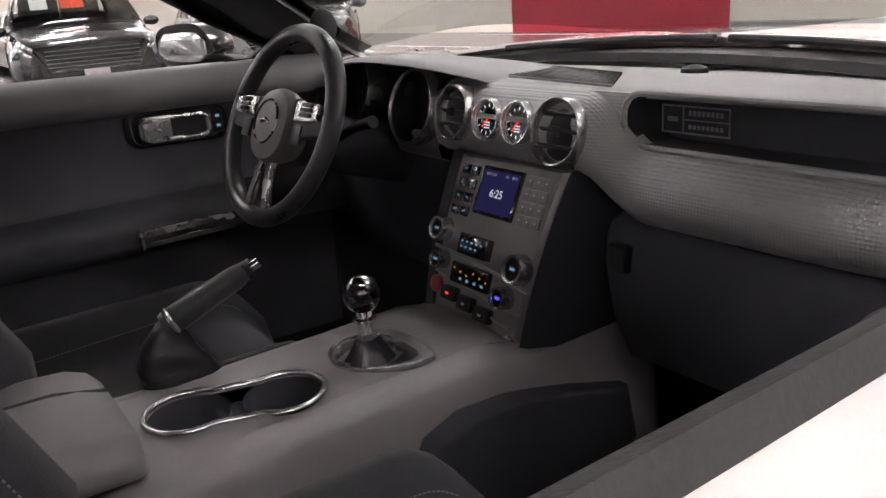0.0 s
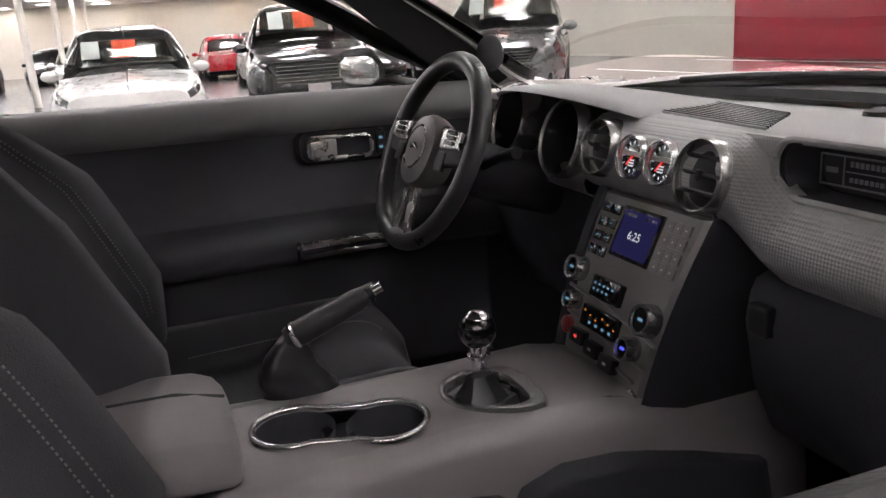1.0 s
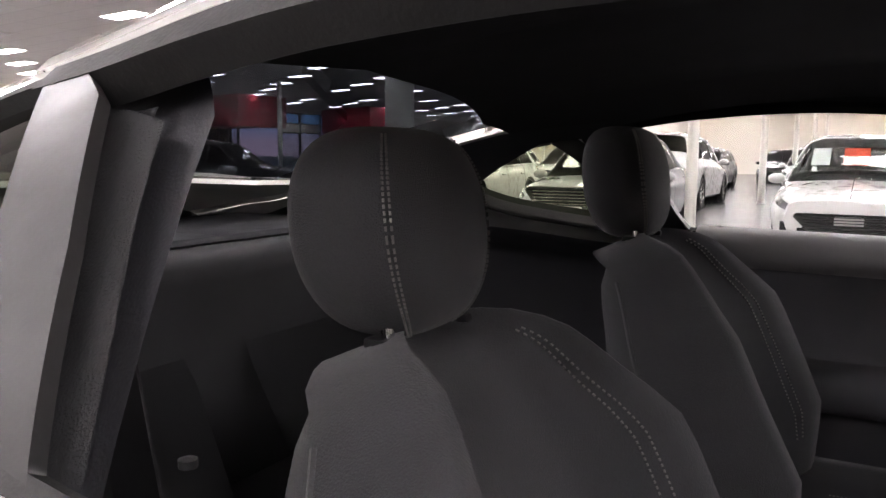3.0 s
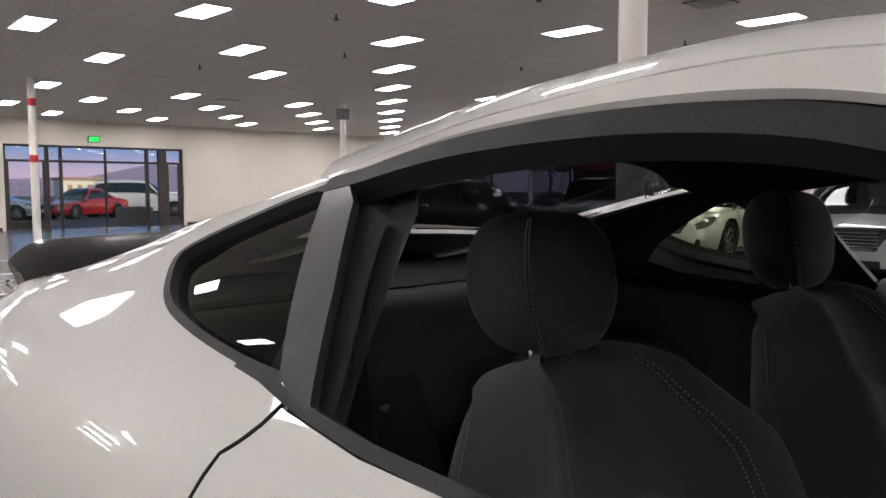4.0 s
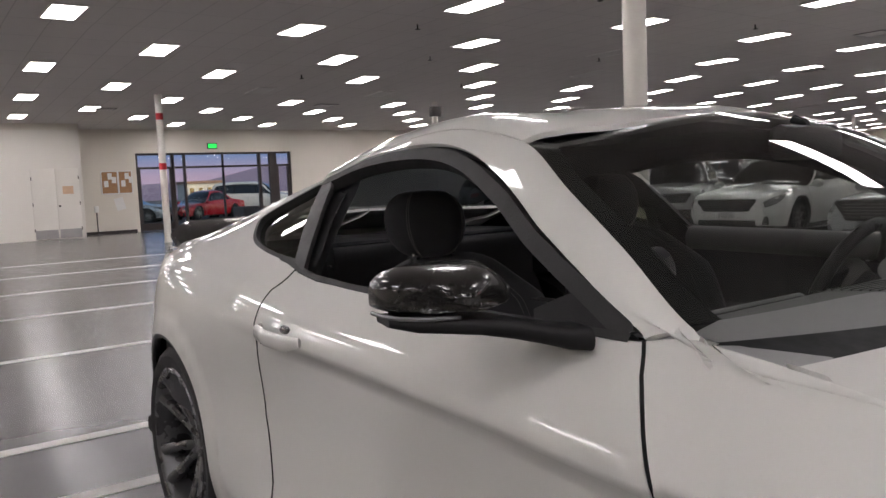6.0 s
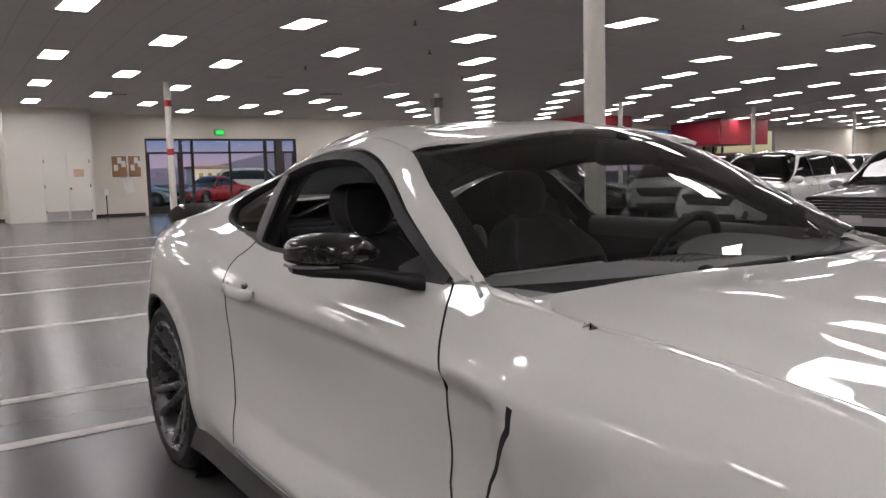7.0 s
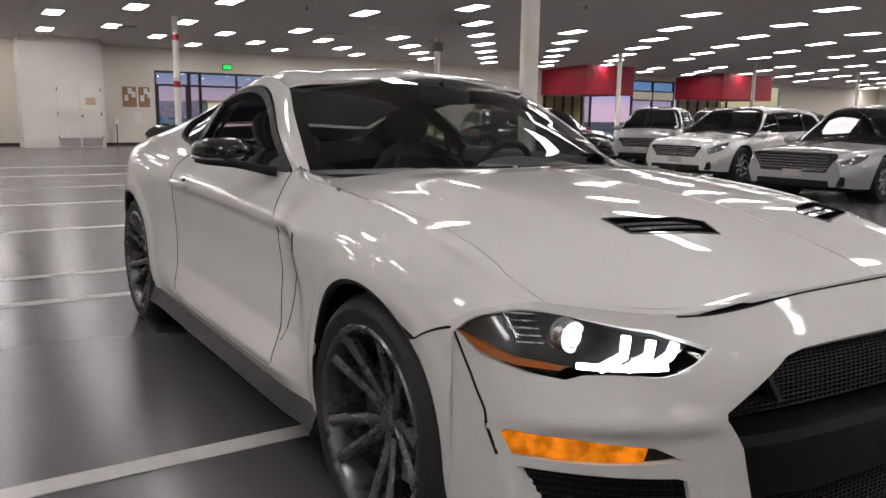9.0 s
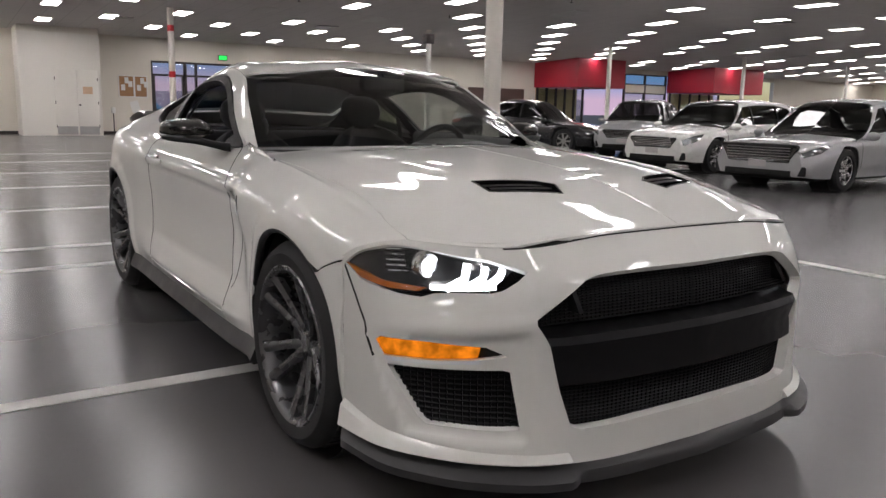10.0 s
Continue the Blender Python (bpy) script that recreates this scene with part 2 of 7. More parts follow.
def body_at(x, v):
    """The coupe's outer skin at station x and section line v, right side."""
    x, v = np.atleast_1d(np.asarray(x, float)), np.atleast_1d(np.asarray(v, float))
    s = spline_rows([f(x) for f in BODY_S], v)
    z = spline_rows([f(x) for f in BODY_Z], v)
    # pressed shoulder crease and the dished flank under it
    a = DISH(x)
    s = s - a * np.where((v > 1.0) & (v <= 3), np.clip((3 - v) / .16, 0, 1) * np.clip((v - 1.0) / .34, 0, 1) * (.010 + .018 * np.clip((v - 1.34) / 1.5, 0, 1)), 0)
    s = s + .042 * a * np.clip(1 - np.abs(v - .78) / .58, 0, 1)
    # raised centre of the bonnet
    sm = lambda q: np.clip(q, 0, 1) ** 2 * (3 - 2 * np.clip(q, 0, 1))
    z = z + .011 * sm((v - 5.62) / .30) * sm((x + .52) / .2) * sm((.66 - x) / .3)
    # flared lips round the wheel openings
    for cx, k in ((-.015, .011), (-2.70, .009)):
        r = np.hypot((x - cx) / .93, z - .35)
        e = np.clip((.470 - r) / .055, 0, 1)
        s = s + k * e * e * (3 - 2 * e) * np.clip((3.1 - v) / .4, 0, 1)
    # full, rounded haunch above the shoulder line
    e = .010 * np.clip((-1.9 - x) / .3, 0, 1) * np.clip((x + 3.55) / .3, 0, 1) * .5 * (1 - np.cos(2 * np.pi * np.clip((v - 3) / 1.05, 0, 1)))
    s, z = s + .6 * e, z + .8 * e
    # boot deck falling away to the tail
    z = z - .040 * sm((-3.08 - x) / .4) * sm((v - 3.3) / .9)
    return np.stack([x, -s, z], 1)


def quarter_at(x, v):
    """The small rear side window, a pane more bowed than the skin round it."""
    p = body_at(x, v)
    a, b = (p[:, 0] + 2.26) / .23, (np.atleast_1d(np.asarray(v, float)) - 4.48) / .38
    p[:, 1] -= .010 * (1 - a * a) + .014 * (1 - b * b) + .010 * b + .005 * a
    return p


def glass_at(x, v):
    """The windscreen and rear window: an even curve across between the rails."""
    x, v = np.atleast_1d(np.asarray(x, float)), np.atleast_1d(np.asarray(v, float))
    sr, zr, zc = BODY_S[5](x), BODY_Z[5](x), BODY_Z[7](x)
    q = np.clip((7 - v) / 2, -.05, 1.1)
    return np.stack([x, -sr * q, zc + (zr - zc) * np.abs(q) ** 2.0], 1)


# front bumper: lines from the chin up to the bonnet, each along u from the centre to the wheel
NOSE_U = [0, .25, .5, .62, .75, .88, 1.0]
NOSE_S = cur(NOSE_U, [0, .30, .55, .67, .80, .888, .91])
NOSE_X = [cur(NOSE_U, x) for x in (
    [.915, .902, .855, .795, .68, .52, .35],
    [.915, .900, .850, .785, .665, .51, .35],
    [.915, .898, .847, .780, .655, .505, .35],
    [.915, .896, .845, .775, .645, .495, .35],
    [.890, .872, .82, .745, .60, .47, .35],
    [.80, .79, .76, .685, .52, .41, .34])]
NOSE_Z = [cur(NOSE_U, z) for z in (
    [.145, .145, .15, .155, .16, .165, .17],
    [.28, .28, .285, .285, .29, .29, .29],
    [.43, .43, .43, .425, .42, .42, .42],
    [.585, .585, .575, .56, .545, .535, .53],
    [.69, .69, .675, .655, .635, .625, .62],
    [.795, .79, .768, .762, .768, .742, .705])]


def nose_at(u, w):
    u, w = np.atleast_1d(np.asarray(u, float)), np.atleast_1d(np.asarray(w, float))
    x = spline_rows([f(u) for f in NOSE_X], w)
    z = spline_rows([f(u) for f in NOSE_Z], w)
    ramp = lambda q: np.clip(q, 0, 1) ** 2 * (3 - 2 * np.clip(q, 0, 1))
    edge = .775 + .055 * np.clip(w - .9, 0, 2.4)
    sunk = ramp((u - .535) / .035) * ramp((edge + .05 - u) / .035) * ramp((w - .62) / .22) * ramp((2.92 - w) / .2)
    x = x - .020 * sunk
    # crease below the lamp and above the sunken panel
    x = x + .008 * np.exp(-((w - 3.05) / .22) ** 2) * ramp((u - .5) / .1) * ramp((.96 - u) / .08)
    return np.stack([x, -NOSE_S(u), z], 1)

# ---- building tools ----
from mathutils.geometry import delaunay_2d_cdt


def thing(name, label, category, group="", m=None, kind=""):
    ob = tagged(new(name), label, category, group, kind)
    if m is not None:
        ob.matrix_basis = m
    return ob


def link(name, me, material, parent=None, label="", m=None, smooth=True):
    if material is not None:
        me.materials.clear()
        me.materials.append(material)
    ob = new(name, me)
    if parent is not None:
        ob.parent = parent
    if m is not None:
        ob.matrix_basis = m
    if label:
        ob["label"] = label
    return ob


def part(name, bm, material, parent=None, label="", m=None, smooth=True, auto=40):
    me = bpy.data.meshes.new(name)
    bmesh.ops.recalc_face_normals(bm, faces=bm.faces)
    bm.to_mesh(me)
    bm.free()
    me.shade_smooth() if smooth else me.shade_flat()
    if smooth and auto:
        me.set_sharp_from_angle(angle=radians(auto))
    return link(name, me, material, parent, label, m)


def raw(name, verts, faces, material, parent=None, label="", m=None, normals=None):
    me = bpy.data.meshes.new(name)
    me.from_pydata([tuple(map(float, v)) for v in verts], [], [tuple(map(int, f)) for f in faces])
    me.shade_smooth()
    if normals is not None:
        me.normals_split_custom_set_from_vertices([tuple(map(float, n)) for n in normals])
    return link(name, me, material, parent, label, m)


def box(bm, lo, hi, bevel=0.0, seg=2, m=None):
    lo, hi = Vector(lo), Vector(hi)
    mm = Matrix.Translation((lo + hi) / 2) @ Matrix.Diagonal((*(hi - lo), 1))
    if m is not None:
        mm = m @ mm
    g = bmesh.ops.create_cube(bm, size=1, matrix=mm)
    if bevel:
        es = {e for v in g["verts"] for e in v.link_edges}
        bmesh.ops.bevel(bm, geom=list(es), offset=bevel, segments=seg, profile=.6, affect="EDGES", clamp_overlap=True)
    return bm


def tube(bm, pts, r, n=10, caps=True, closed=False, squash=None):
    """A round bar along points; r may be a list."""
    pts = [Vector(p) for p in pts]
    rings = []
    up = Vector((0, 0, 1))
    for i, p in enumerate(pts):
        a = pts[i - 1] if i or closed else p
        b = pts[(i + 1) % len(pts)] if i + 1 < len(pts) or closed else p
        d = (b - a).normalized()
        ref = up if abs(d.dot(up)) < .95 else Vector((1, 0, 0))
        s = d.cross(ref).normalized()
        q = s.cross(d)
        rr = r[i] if isinstance(r, (list, tuple)) else r
        k1, k2 = squash or (1, 1)
        rings.append([bm.verts.new(p + s * (math.cos(2 * math.pi * j / n) * rr * k1) + q * (math.sin(2 * math.pi * j / n) * rr * k2)) for j in range(n)])
    m = len(rings)
    for i in range(m if closed else m - 1):
        a, b = rings[i], rings[(i + 1) % m]
        for j in range(n):
            bm.faces.new((a[j], a[(j + 1) % n], b[(j + 1) % n], b[j]))
    if caps and not closed:
        bm.faces.new(rings[0]); bm.faces.new(rings[-1])
    return bm


def lathe(bm, prof, n=32, m=None, caps=True):
    """Turns (radius, height) points about z."""
    rings = []
    for r, h in prof:
        ring = [Vector((r * math.cos(2 * math.pi * j / n), r * math.sin(2 * math.pi * j / n), h)) for j in range(n)]
        rings.append([bm.verts.new(m @ p if m is not None else p) for p in ring])
    for a, b in zip(rings, rings[1:]):
        for j in range(n):
            bm.faces.new((a[j], a[(j + 1) % n], b[(j + 1) % n], b[j]))
    if caps:
        for ring, (r, h) in ((rings[0], prof[0]), (rings[-1], prof[-1])):
            if r > 1e-4:
                bm.faces.new(ring)
    return bm


def loft(bm, rings, closed=True, caps=True):
    """Skins a list of rings of equal length."""
    vs = [[bm.verts.new(p) for p in r] for r in rings]
    n = len(vs[0])
    for a, b in zip(vs, vs[1:]):
        for j in range(n if closed else n - 1):
            bm.faces.new((a[j], a[(j + 1) % n], b[(j + 1) % n], b[j]))
    if caps and closed:
        bm.faces.new(vs[0]); bm.faces.new(vs[-1])
    return bm


def rounded(w, h, r, n=6):
    """A rounded rectangle about the origin, as 2D points."""
    out = []
    for cx, cy, a in ((w / 2 - r, h / 2 - r, 0), (-w / 2 + r, h / 2 - r, 90), (-w / 2 + r, -h / 2 + r, 180), (w / 2 - r, -h / 2 + r, 270)):
        for i in range(n + 1):
            t = radians(a + 90 * i / n)
            out.append((cx + r * math.cos(t), cy + r * math.sin(t)))
    return out


def inside(px, py, poly):
    c = np.zeros(len(px), bool)
    q = np.array(poly)
    for (x1, y1), (x2, y2) in zip(q, np.roll(q, -1, 0)):
        hit = ((y1 > py) != (y2 > py)) & (px < (x2 - x1) * (py - y1) / (y2 - y1 + 1e-12) + x1)
        c ^= hit
    return c


def finely(poly, step, sc):
    """A closed outline with points at most step apart."""
    out = []
    for a, b in zip(poly, poly[1:] + poly[:1]):
        n = max(1, int(math.ceil(math.hypot((b[0] - a[0]) * sc[0], (b[1] - a[1]) * sc[1]) / step)))
        out += [(a[0] + (b[0] - a[0]) * i / n, a[1] + (b[1] - a[1]) * i / n) for i in range(n)]
    return out


def shrink(poly, d, sc):
    """An outline moved inward by d metres."""
    q = np.array(poly) * np.array(sc)
    a = np.sum(q[:, 0] * np.roll(q[:, 1], -1) - np.roll(q[:, 0], -1) * q[:, 1])
    e1, e2 = q - np.roll(q, 1, 0), np.roll(q, -1, 0) - q
    nrm = []
    for e in (e1, e2):
        n = np.stack([-e[:, 1], e[:, 0]], 1)
        nrm.append(n / (np.linalg.norm(n, axis=1, keepdims=True) + 1e-9))
    n = nrm[0] + nrm[1]
    n /= np.maximum(np.linalg.norm(n, axis=1, keepdims=True), .5)
    q = q + n * d * (1 if a > 0 else -1)
    return [tuple(p) for p in q / np.array(sc)]


BODY_SC, NOSE_SC = (1.0, .15), (1.15, .13)


def sheet(surf, outline, holes=(), step=.03, sc=BODY_SC, gap=.0025, lift=0.0, mirror=False, flange=.012, mid=None):
    """A skin panel cut to its outline from a smooth surface, with true normals and a turned-in edge."""
    out = shrink(finely(list(outline), step * .6, sc), gap, sc) if gap else finely(list(outline), step * .6, sc)
    rims = [out] + [finely(list(h), step * .6, sc) for h in holes]
    pts, edges = [], []
    for r in rims:
        k = len(pts)
        pts += r
        edges += [(k + i, k + (i + 1) % len(r)) for i in range(len(r))]
    rim = np.array(pts)
    lo, hi = rim.min(0), rim.max(0)
    gx, gy = np.meshgrid(np.arange(lo[0], hi[0], step / sc[0]), np.arange(lo[1], hi[1], step / sc[1]))
    gx, gy = gx.ravel(), gy.ravel()
    ok = inside(gx, gy, out)
    for h in rims[1:]:
        ok &= ~inside(gx, gy, h)
    gx, gy = gx[ok], gy[ok]
    if len(gx):
        d = np.min(np.hypot((gx[:, None] - rim[None, :, 0]) * sc[0], (gy[:, None] - rim[None, :, 1]) * sc[1]), 1)
        gx, gy = gx[d > step * .45], gy[d > step * .45]
    pts = pts + list(zip(gx, gy))
    s0, s1 = sc
    vs, es, fs, *_ = delaunay_2d_cdt([Vector((p[0] * s0, p[1] * s1)) for p in pts], edges, [], 0, 1e-6)
    P = np.array([(v.x / s0, v.y / s1) for v in vs])
    F = np.array([tuple(f) for f in fs])
    c = P[F].mean(1)
    ok = inside(c[:, 0], c[:, 1], out)
    for h in rims[1:]:
        ok &= ~inside(c[:, 0], c[:, 1], h)
    F = F[ok]
    e = 1e-3
    X = surf(P[:, 0], P[:, 1])
    du = surf(P[:, 0] + e, P[:, 1]) - surf(P[:, 0] - e, P[:, 1])
    dv = surf(P[:, 0], P[:, 1] + e * 4) - surf(P[:, 0], P[:, 1] - e * 4)
    n = np.cross(du, dv)
    n /= np.linalg.norm(n, axis=1, keepdims=True) + 1e-12
    flip = np.sum(n * (X - np.array(mid or ((-1.4, 0, .45) if surf in (body_at, glass_at) else (-.5, 0, .45)))), 1).mean() < 0
    if flip:
        n = -n
    X = X + n * lift
    fn = np.cross(X[F[:, 1]] - X[F[:, 0]], X[F[:, 2]] - X[F[:, 0]])
    bad = np.sum(fn * n[F[:, 0]], 1) < 0
    F[bad] = F[bad][:, ::-1]
    X, n, F = list(map(tuple, X)), list(map(tuple, n)), [tuple(f) for f in F]
    if flange:
        cnt = {}
        for f in F:
            for a, b in zip(f, f[1:] + f[:1]):
                cnt[(a, b)] = cnt.get((a, b), 0) + 1
        twin = {}
        for (a, b) in [k for k in cnt if (k[1], k[0]) not in cnt]:
            t = np.array(X[b]) - np.array(X[a])
            nn = np.cross(t, np.array(n[a]))
            nn /= np.linalg.norm(nn) + 1e-9
            q = []
            for i in (a, b):
                for k in (0, 1):
                    key = (i, k)
                    if key not in twin:
                        twin[key] = len(X)
                        X.append(tuple(np.array(X[i]) - np.array(n[i]) * flange * k)); n.append(tuple(nn * .7 + np.array(n[i]) * .3))
                    q.append(twin[key])
            F.append((q[2], q[0], q[1], q[3]))
    if mirror:
        X, n, F = [(x, -y, z) for x, y, z in X], [(x, -y, z) for x, y, z in n], [f[::-1] for f in F]
    return X, F, n


def panel(name, surf, outline, material, parent, label="", holes=(), both=False, mirror=False, **k):
    """A skin panel as a part; both: the two halves in one mesh."""
    X, F, n = sheet(surf, outline, holes, mirror=mirror, **k)
    if both:
        X2, F2, n2 = sheet(surf, outline, holes, mirror=True, **k)
        o = len(X)
        X, n, F = X + X2, n + n2, F + [tuple(i + o for i in f) for f in F2]
    return raw(name, X, F, material, parent, label, normals=n)


def ribbon(bm, surf, pts, width, lift=.0015, mirror=False, sc=BODY_SC, depth=.004, mid=None):
    """A raised strip laid along a line on a surface."""
    P = []
    for a, b in zip(pts, pts[1:]):
        n = max(2, int(math.hypot((b[0] - a[0]) * sc[0], (b[1] - a[1]) * sc[1]) / .02))
        P += [(a[0] + (b[0] - a[0]) * i / n, a[1] + (b[1] - a[1]) * i / n) for i in range(n)]
    P.append(pts[-1])
    P = np.array(P)
    e = 2e-3
    X = surf(P[:, 0], P[:, 1])
    nr = np.cross(surf(P[:, 0] + e, P[:, 1]) - surf(P[:, 0] - e, P[:, 1]), surf(P[:, 0], P[:, 1] + 4 * e) - surf(P[:, 0], P[:, 1] - 4 * e))
    nr /= np.linalg.norm(nr, axis=1, keepdims=True)
    if np.sum(nr * (X - np.array(mid or ((-1.4, 0, .45) if surf in (body_at, glass_at) else (-.5, 0, .45)))), 1).mean() < 0:
        nr = -nr
    tg = np.gradient(X, axis=0)
    tg /= np.linalg.norm(tg, axis=1, keepdims=True) + 1e-9
    sd = np.cross(nr, tg)
    w = np.linspace(width[0], width[1], len(X))[:, None] / 2 if isinstance(width, tuple) else width / 2
    rings = [X - sd * w - nr * depth, X - sd * w * .8 + nr * lift, X + sd * w * .8 + nr * lift, X + sd * w - nr * depth]
    if mirror:
        for r in rings:
            r[:, 1] *= -1
    loft(bm, [[Vector(r[i]) for r in rings] for i in range(len(X))], closed=False)
    return bm

# ---- the hall ----
CEIL = 3.9
X0, X1, Y0, Y1 = -26.8, 11.5, -9.0, 52.0


def ceil_z(x):
    """Underside of the ceiling, which falls gently towards the west wall."""
    return CEIL - .0445 * max(0.0, -14 - x)


def slab(name, lo, hi, material, label="", kind="structure", cat="", bevel=.004, group=""):
    ob = part(name, box(bmesh.new(), lo, hi, bevel, 1), material)
    return tagged(ob, label, cat, group, kind)


# polished concrete floor, one sheet out to the car park
fm = bpy.data.materials.new("polished_concrete")
ft, fb = nodes_of(fm)
fN, fL = ft.nodes.new, ft.links.new
fco = fN("ShaderNodeTexCoord")
f1, f2, f3 = fN("ShaderNodeTexNoise"), fN("ShaderNodeTexNoise"), fN("ShaderNodeTexNoise")
for nd, s, d in ((f1, .35, 4), (f2, 2.2, 5), (f3, 60.0, 3)):
    nd.inputs["Scale"].default_value, nd.inputs["Detail"].default_value = s, d
    fL(fco.outputs["Object"], nd.inputs["Vector"])
fa = fN("ShaderNodeMath"); fa.operation = "ADD"; fL(f1.outputs[0], fa.inputs[0]); fL(f2.outputs[0], fa.inputs[1])
fr = fN("ShaderNodeValToRGB"); fL(fa.outputs[0], fr.inputs[0])
fr.color_ramp.elements[0].position, fr.color_ramp.elements[0].color = .5, (.090, .086, .087, 1)
fr.color_ramp.elements[1].position, fr.color_ramp.elements[1].color = 1.0, (.100, .096, .097, 1)
fL(fr.outputs[0], fb.inputs["Base Color"])
fq = fN("ShaderNodeMapRange"); fL(f2.outputs[0], fq.inputs[0])
fq.inputs[1].default_value, fq.inputs[2].default_value, fq.inputs[3].default_value, fq.inputs[4].default_value = .3, .7, .238, .25
fL(fq.outputs[0], fb.inputs["Roughness"])
fbp = fN("ShaderNodeBump"); fbp.inputs["Strength"].default_value, fbp.inputs["Distance"].default_value = .015, .001
fL(f3.outputs[0], fbp.inputs["Height"]); fL(fbp.outputs[0], fb.inputs["Normal"])
fb.inputs["Specular IOR Level"].default_value = .5
tagged(part("floor", box(bmesh.new(), (X0, Y0, -.12), (X1, Y1, 0)), fm), "dark grey polished concrete showroom floor", "", "", "structure")
tagged(part("ground", box(bmesh.new(), (-400, -300, -.3), (300, 400, -.125)), asphalt), "grey asphalt car park outside the glass doors", "", "", "structure")

# painted stall lines
LINES = [(-.82, -7.5, 3.0), (-3.45, -7.5, 3.0), (-4.28, -7.5, 3.0), (-6.65, -7.5, 3.0), (-9.0, -7.5, 3.0), (-11.3, -7.5, 3.0), (-13.7, -7.5, 3.0), (-16.1, -7.5, 3.0), (1.9, -7.5, -2.3)]
for x, a, b in LINES:
    slab("stall_line", (x - .05, a, .0005), (x + .05, b, .004), line_white, "worn white painted stall line on the floor", cat="floor line", bevel=0, group="stall lines")
for x in np.arange(-25, 11, 2.75):
    slab("stall_line", (x - .05, 9.6, .0005), (x + .05, 15.0, .004), line_white, "worn white painted stall line on the floor", cat="floor line", bevel=0, group="stall lines")
slab("stall_line", (-1.6, 3.75, .0005), (3.0, 3.85, .004), line_white, "worn white painted stall line on the floor", cat="floor line", bevel=0, group="stall lines")

# ceiling of lay-in tiles
cm_ = bpy.data.materials.new("ceiling_tile")
ct, cb = nodes_of(cm_)
cN, cL = ct.nodes.new, ct.links.new
cco, cbr, cno = cN("ShaderNodeTexCoord"), cN("ShaderNodeTexBrick"), cN("ShaderNodeTexNoise")
cL(cco.outputs["Object"], cbr.inputs["Vector"]); cL(cco.outputs["Object"], cno.inputs["Vector"])
cbr.offset, cbr.inputs["Scale"].default_value = 0, 1
cbr.inputs["Color1"].default_value, cbr.inputs["Color2"].default_value, cbr.inputs["Mortar"].default_value = (.63, .60, .575, 1), (.65, .62, .595, 1), (.51, .485, .465, 1)
cbr.inputs["Mortar Size"].default_value, cbr.inputs["Brick Width"].default_value, cbr.inputs["Row Height"].default_value = .01, 1.22, .61
cno.inputs["Scale"].default_value = 120
cL(cbr.outputs[0], cb.inputs["Base Color"]); cb.inputs["Roughness"].default_value = .9
cbp = cN("ShaderNodeBump"); cbp.inputs["Strength"].default_value = .3; cL(cno.outputs[0], cbp.inputs["Height"]); cL(cbp.outputs[0], cb.inputs["Normal"])
tagged(part("ceiling", loft(bmesh.new(), [[Vector((x, y, ceil_z(x) + h)) for x, h in ((X0 - .3, 0), (-14, 0), (X1 + .3, 0), (X1 + .3, .2), (-14, .2), (X0 - .3, .2))] for y in (Y0 - .3, Y1 + .3)]), cm_, smooth=False), "off-white suspended ceiling of lay-in tiles", "", "", "structure")

# ceiling lights: recessed panels in staggered rows
lamp_on = glow("lamp_panel", (1.0, .965, .945), LAMP_POWER)
lamp_off = mat("lamp_panel_off", (.62, .60, .57), .5, vary=.04)
lamp_frame = mat("lamp_frame", (.7, .68, .65), .5, vary=.05)


def ceiling_light(lit):
    ob = thing("ceiling_light", "lit white recessed ceiling light panel" if lit else "unlit grey recessed ceiling light panel", "ceiling light", "ceiling lights")
    bm = bmesh.new()
    for lo, hi in (((-.62, -.315, -.012), (.62, -.285, .0)), ((-.62, .285, -.012), (.62, .315, .0)), ((-.62, -.285, -.012), (-.59, .285, .0)), ((.59, -.285, -.012), (.62, .285, .0))):
        box(bm, lo, hi)
    part("frame", bm, lamp_frame, ob, smooth=False)
    part("diffuser", box(bmesh.new(), (-.59, -.285, -.008), (.59, .285, -.002), .002, 1), lamp_on if lit else lamp_off, ob, smooth=False)
    return ob


lit_one, dark_one = ceiling_light(True), ceiling_light(False)
first = {True: lit_one, False: dark_one}
used = {True: False, False: False}
rnd = random.Random(5)
for i in range(-14, 30):
    for j in range(-10, 40):
        x, y = -15.42 + 2.63 * i + .10 * j, 2.74 - 2.07 * i + 3.72 * j
        q = 1.0
        for _ in range(12):
            q = (ceil_z(.4 + q * (x - .4)) - 1.18) / (CEIL - 1.18)
        x, y = .4 + q * (x - .4), -1.6 + q * (y + 1.6)
        if X0 + .7 < x < X1 - .8 and Y0 + .6 < y < Y1 - .6 and not (-2.6 < x < -.2 and -1.7 < y < .9) and not (x < X0 + 2.1 and .2 < y < 3.7):
            lit = (i, j) not in ((1, 3), (-2, 0), (0, 3), (-2, 1)) and (rnd.random() > .04 or y < 22)
            m = pose(x, y, ceil_z(x), 0, -2.55 if x < -14 else 0, 1.0) @ Matrix.Diagonal((q, q, 1, 1))
            if not used[lit]:
                first[lit].matrix_basis = m
                used[lit] = True
            else:
                copy_thing(first[lit], m)

washer_glow = glow("washer_glow", (1, .80, .55), 110)


# walls
def wall(name, lo, hi, material=wall_cream, label="plain cream painted wall"):
    return slab(name, lo, hi, material, label, bevel=0)


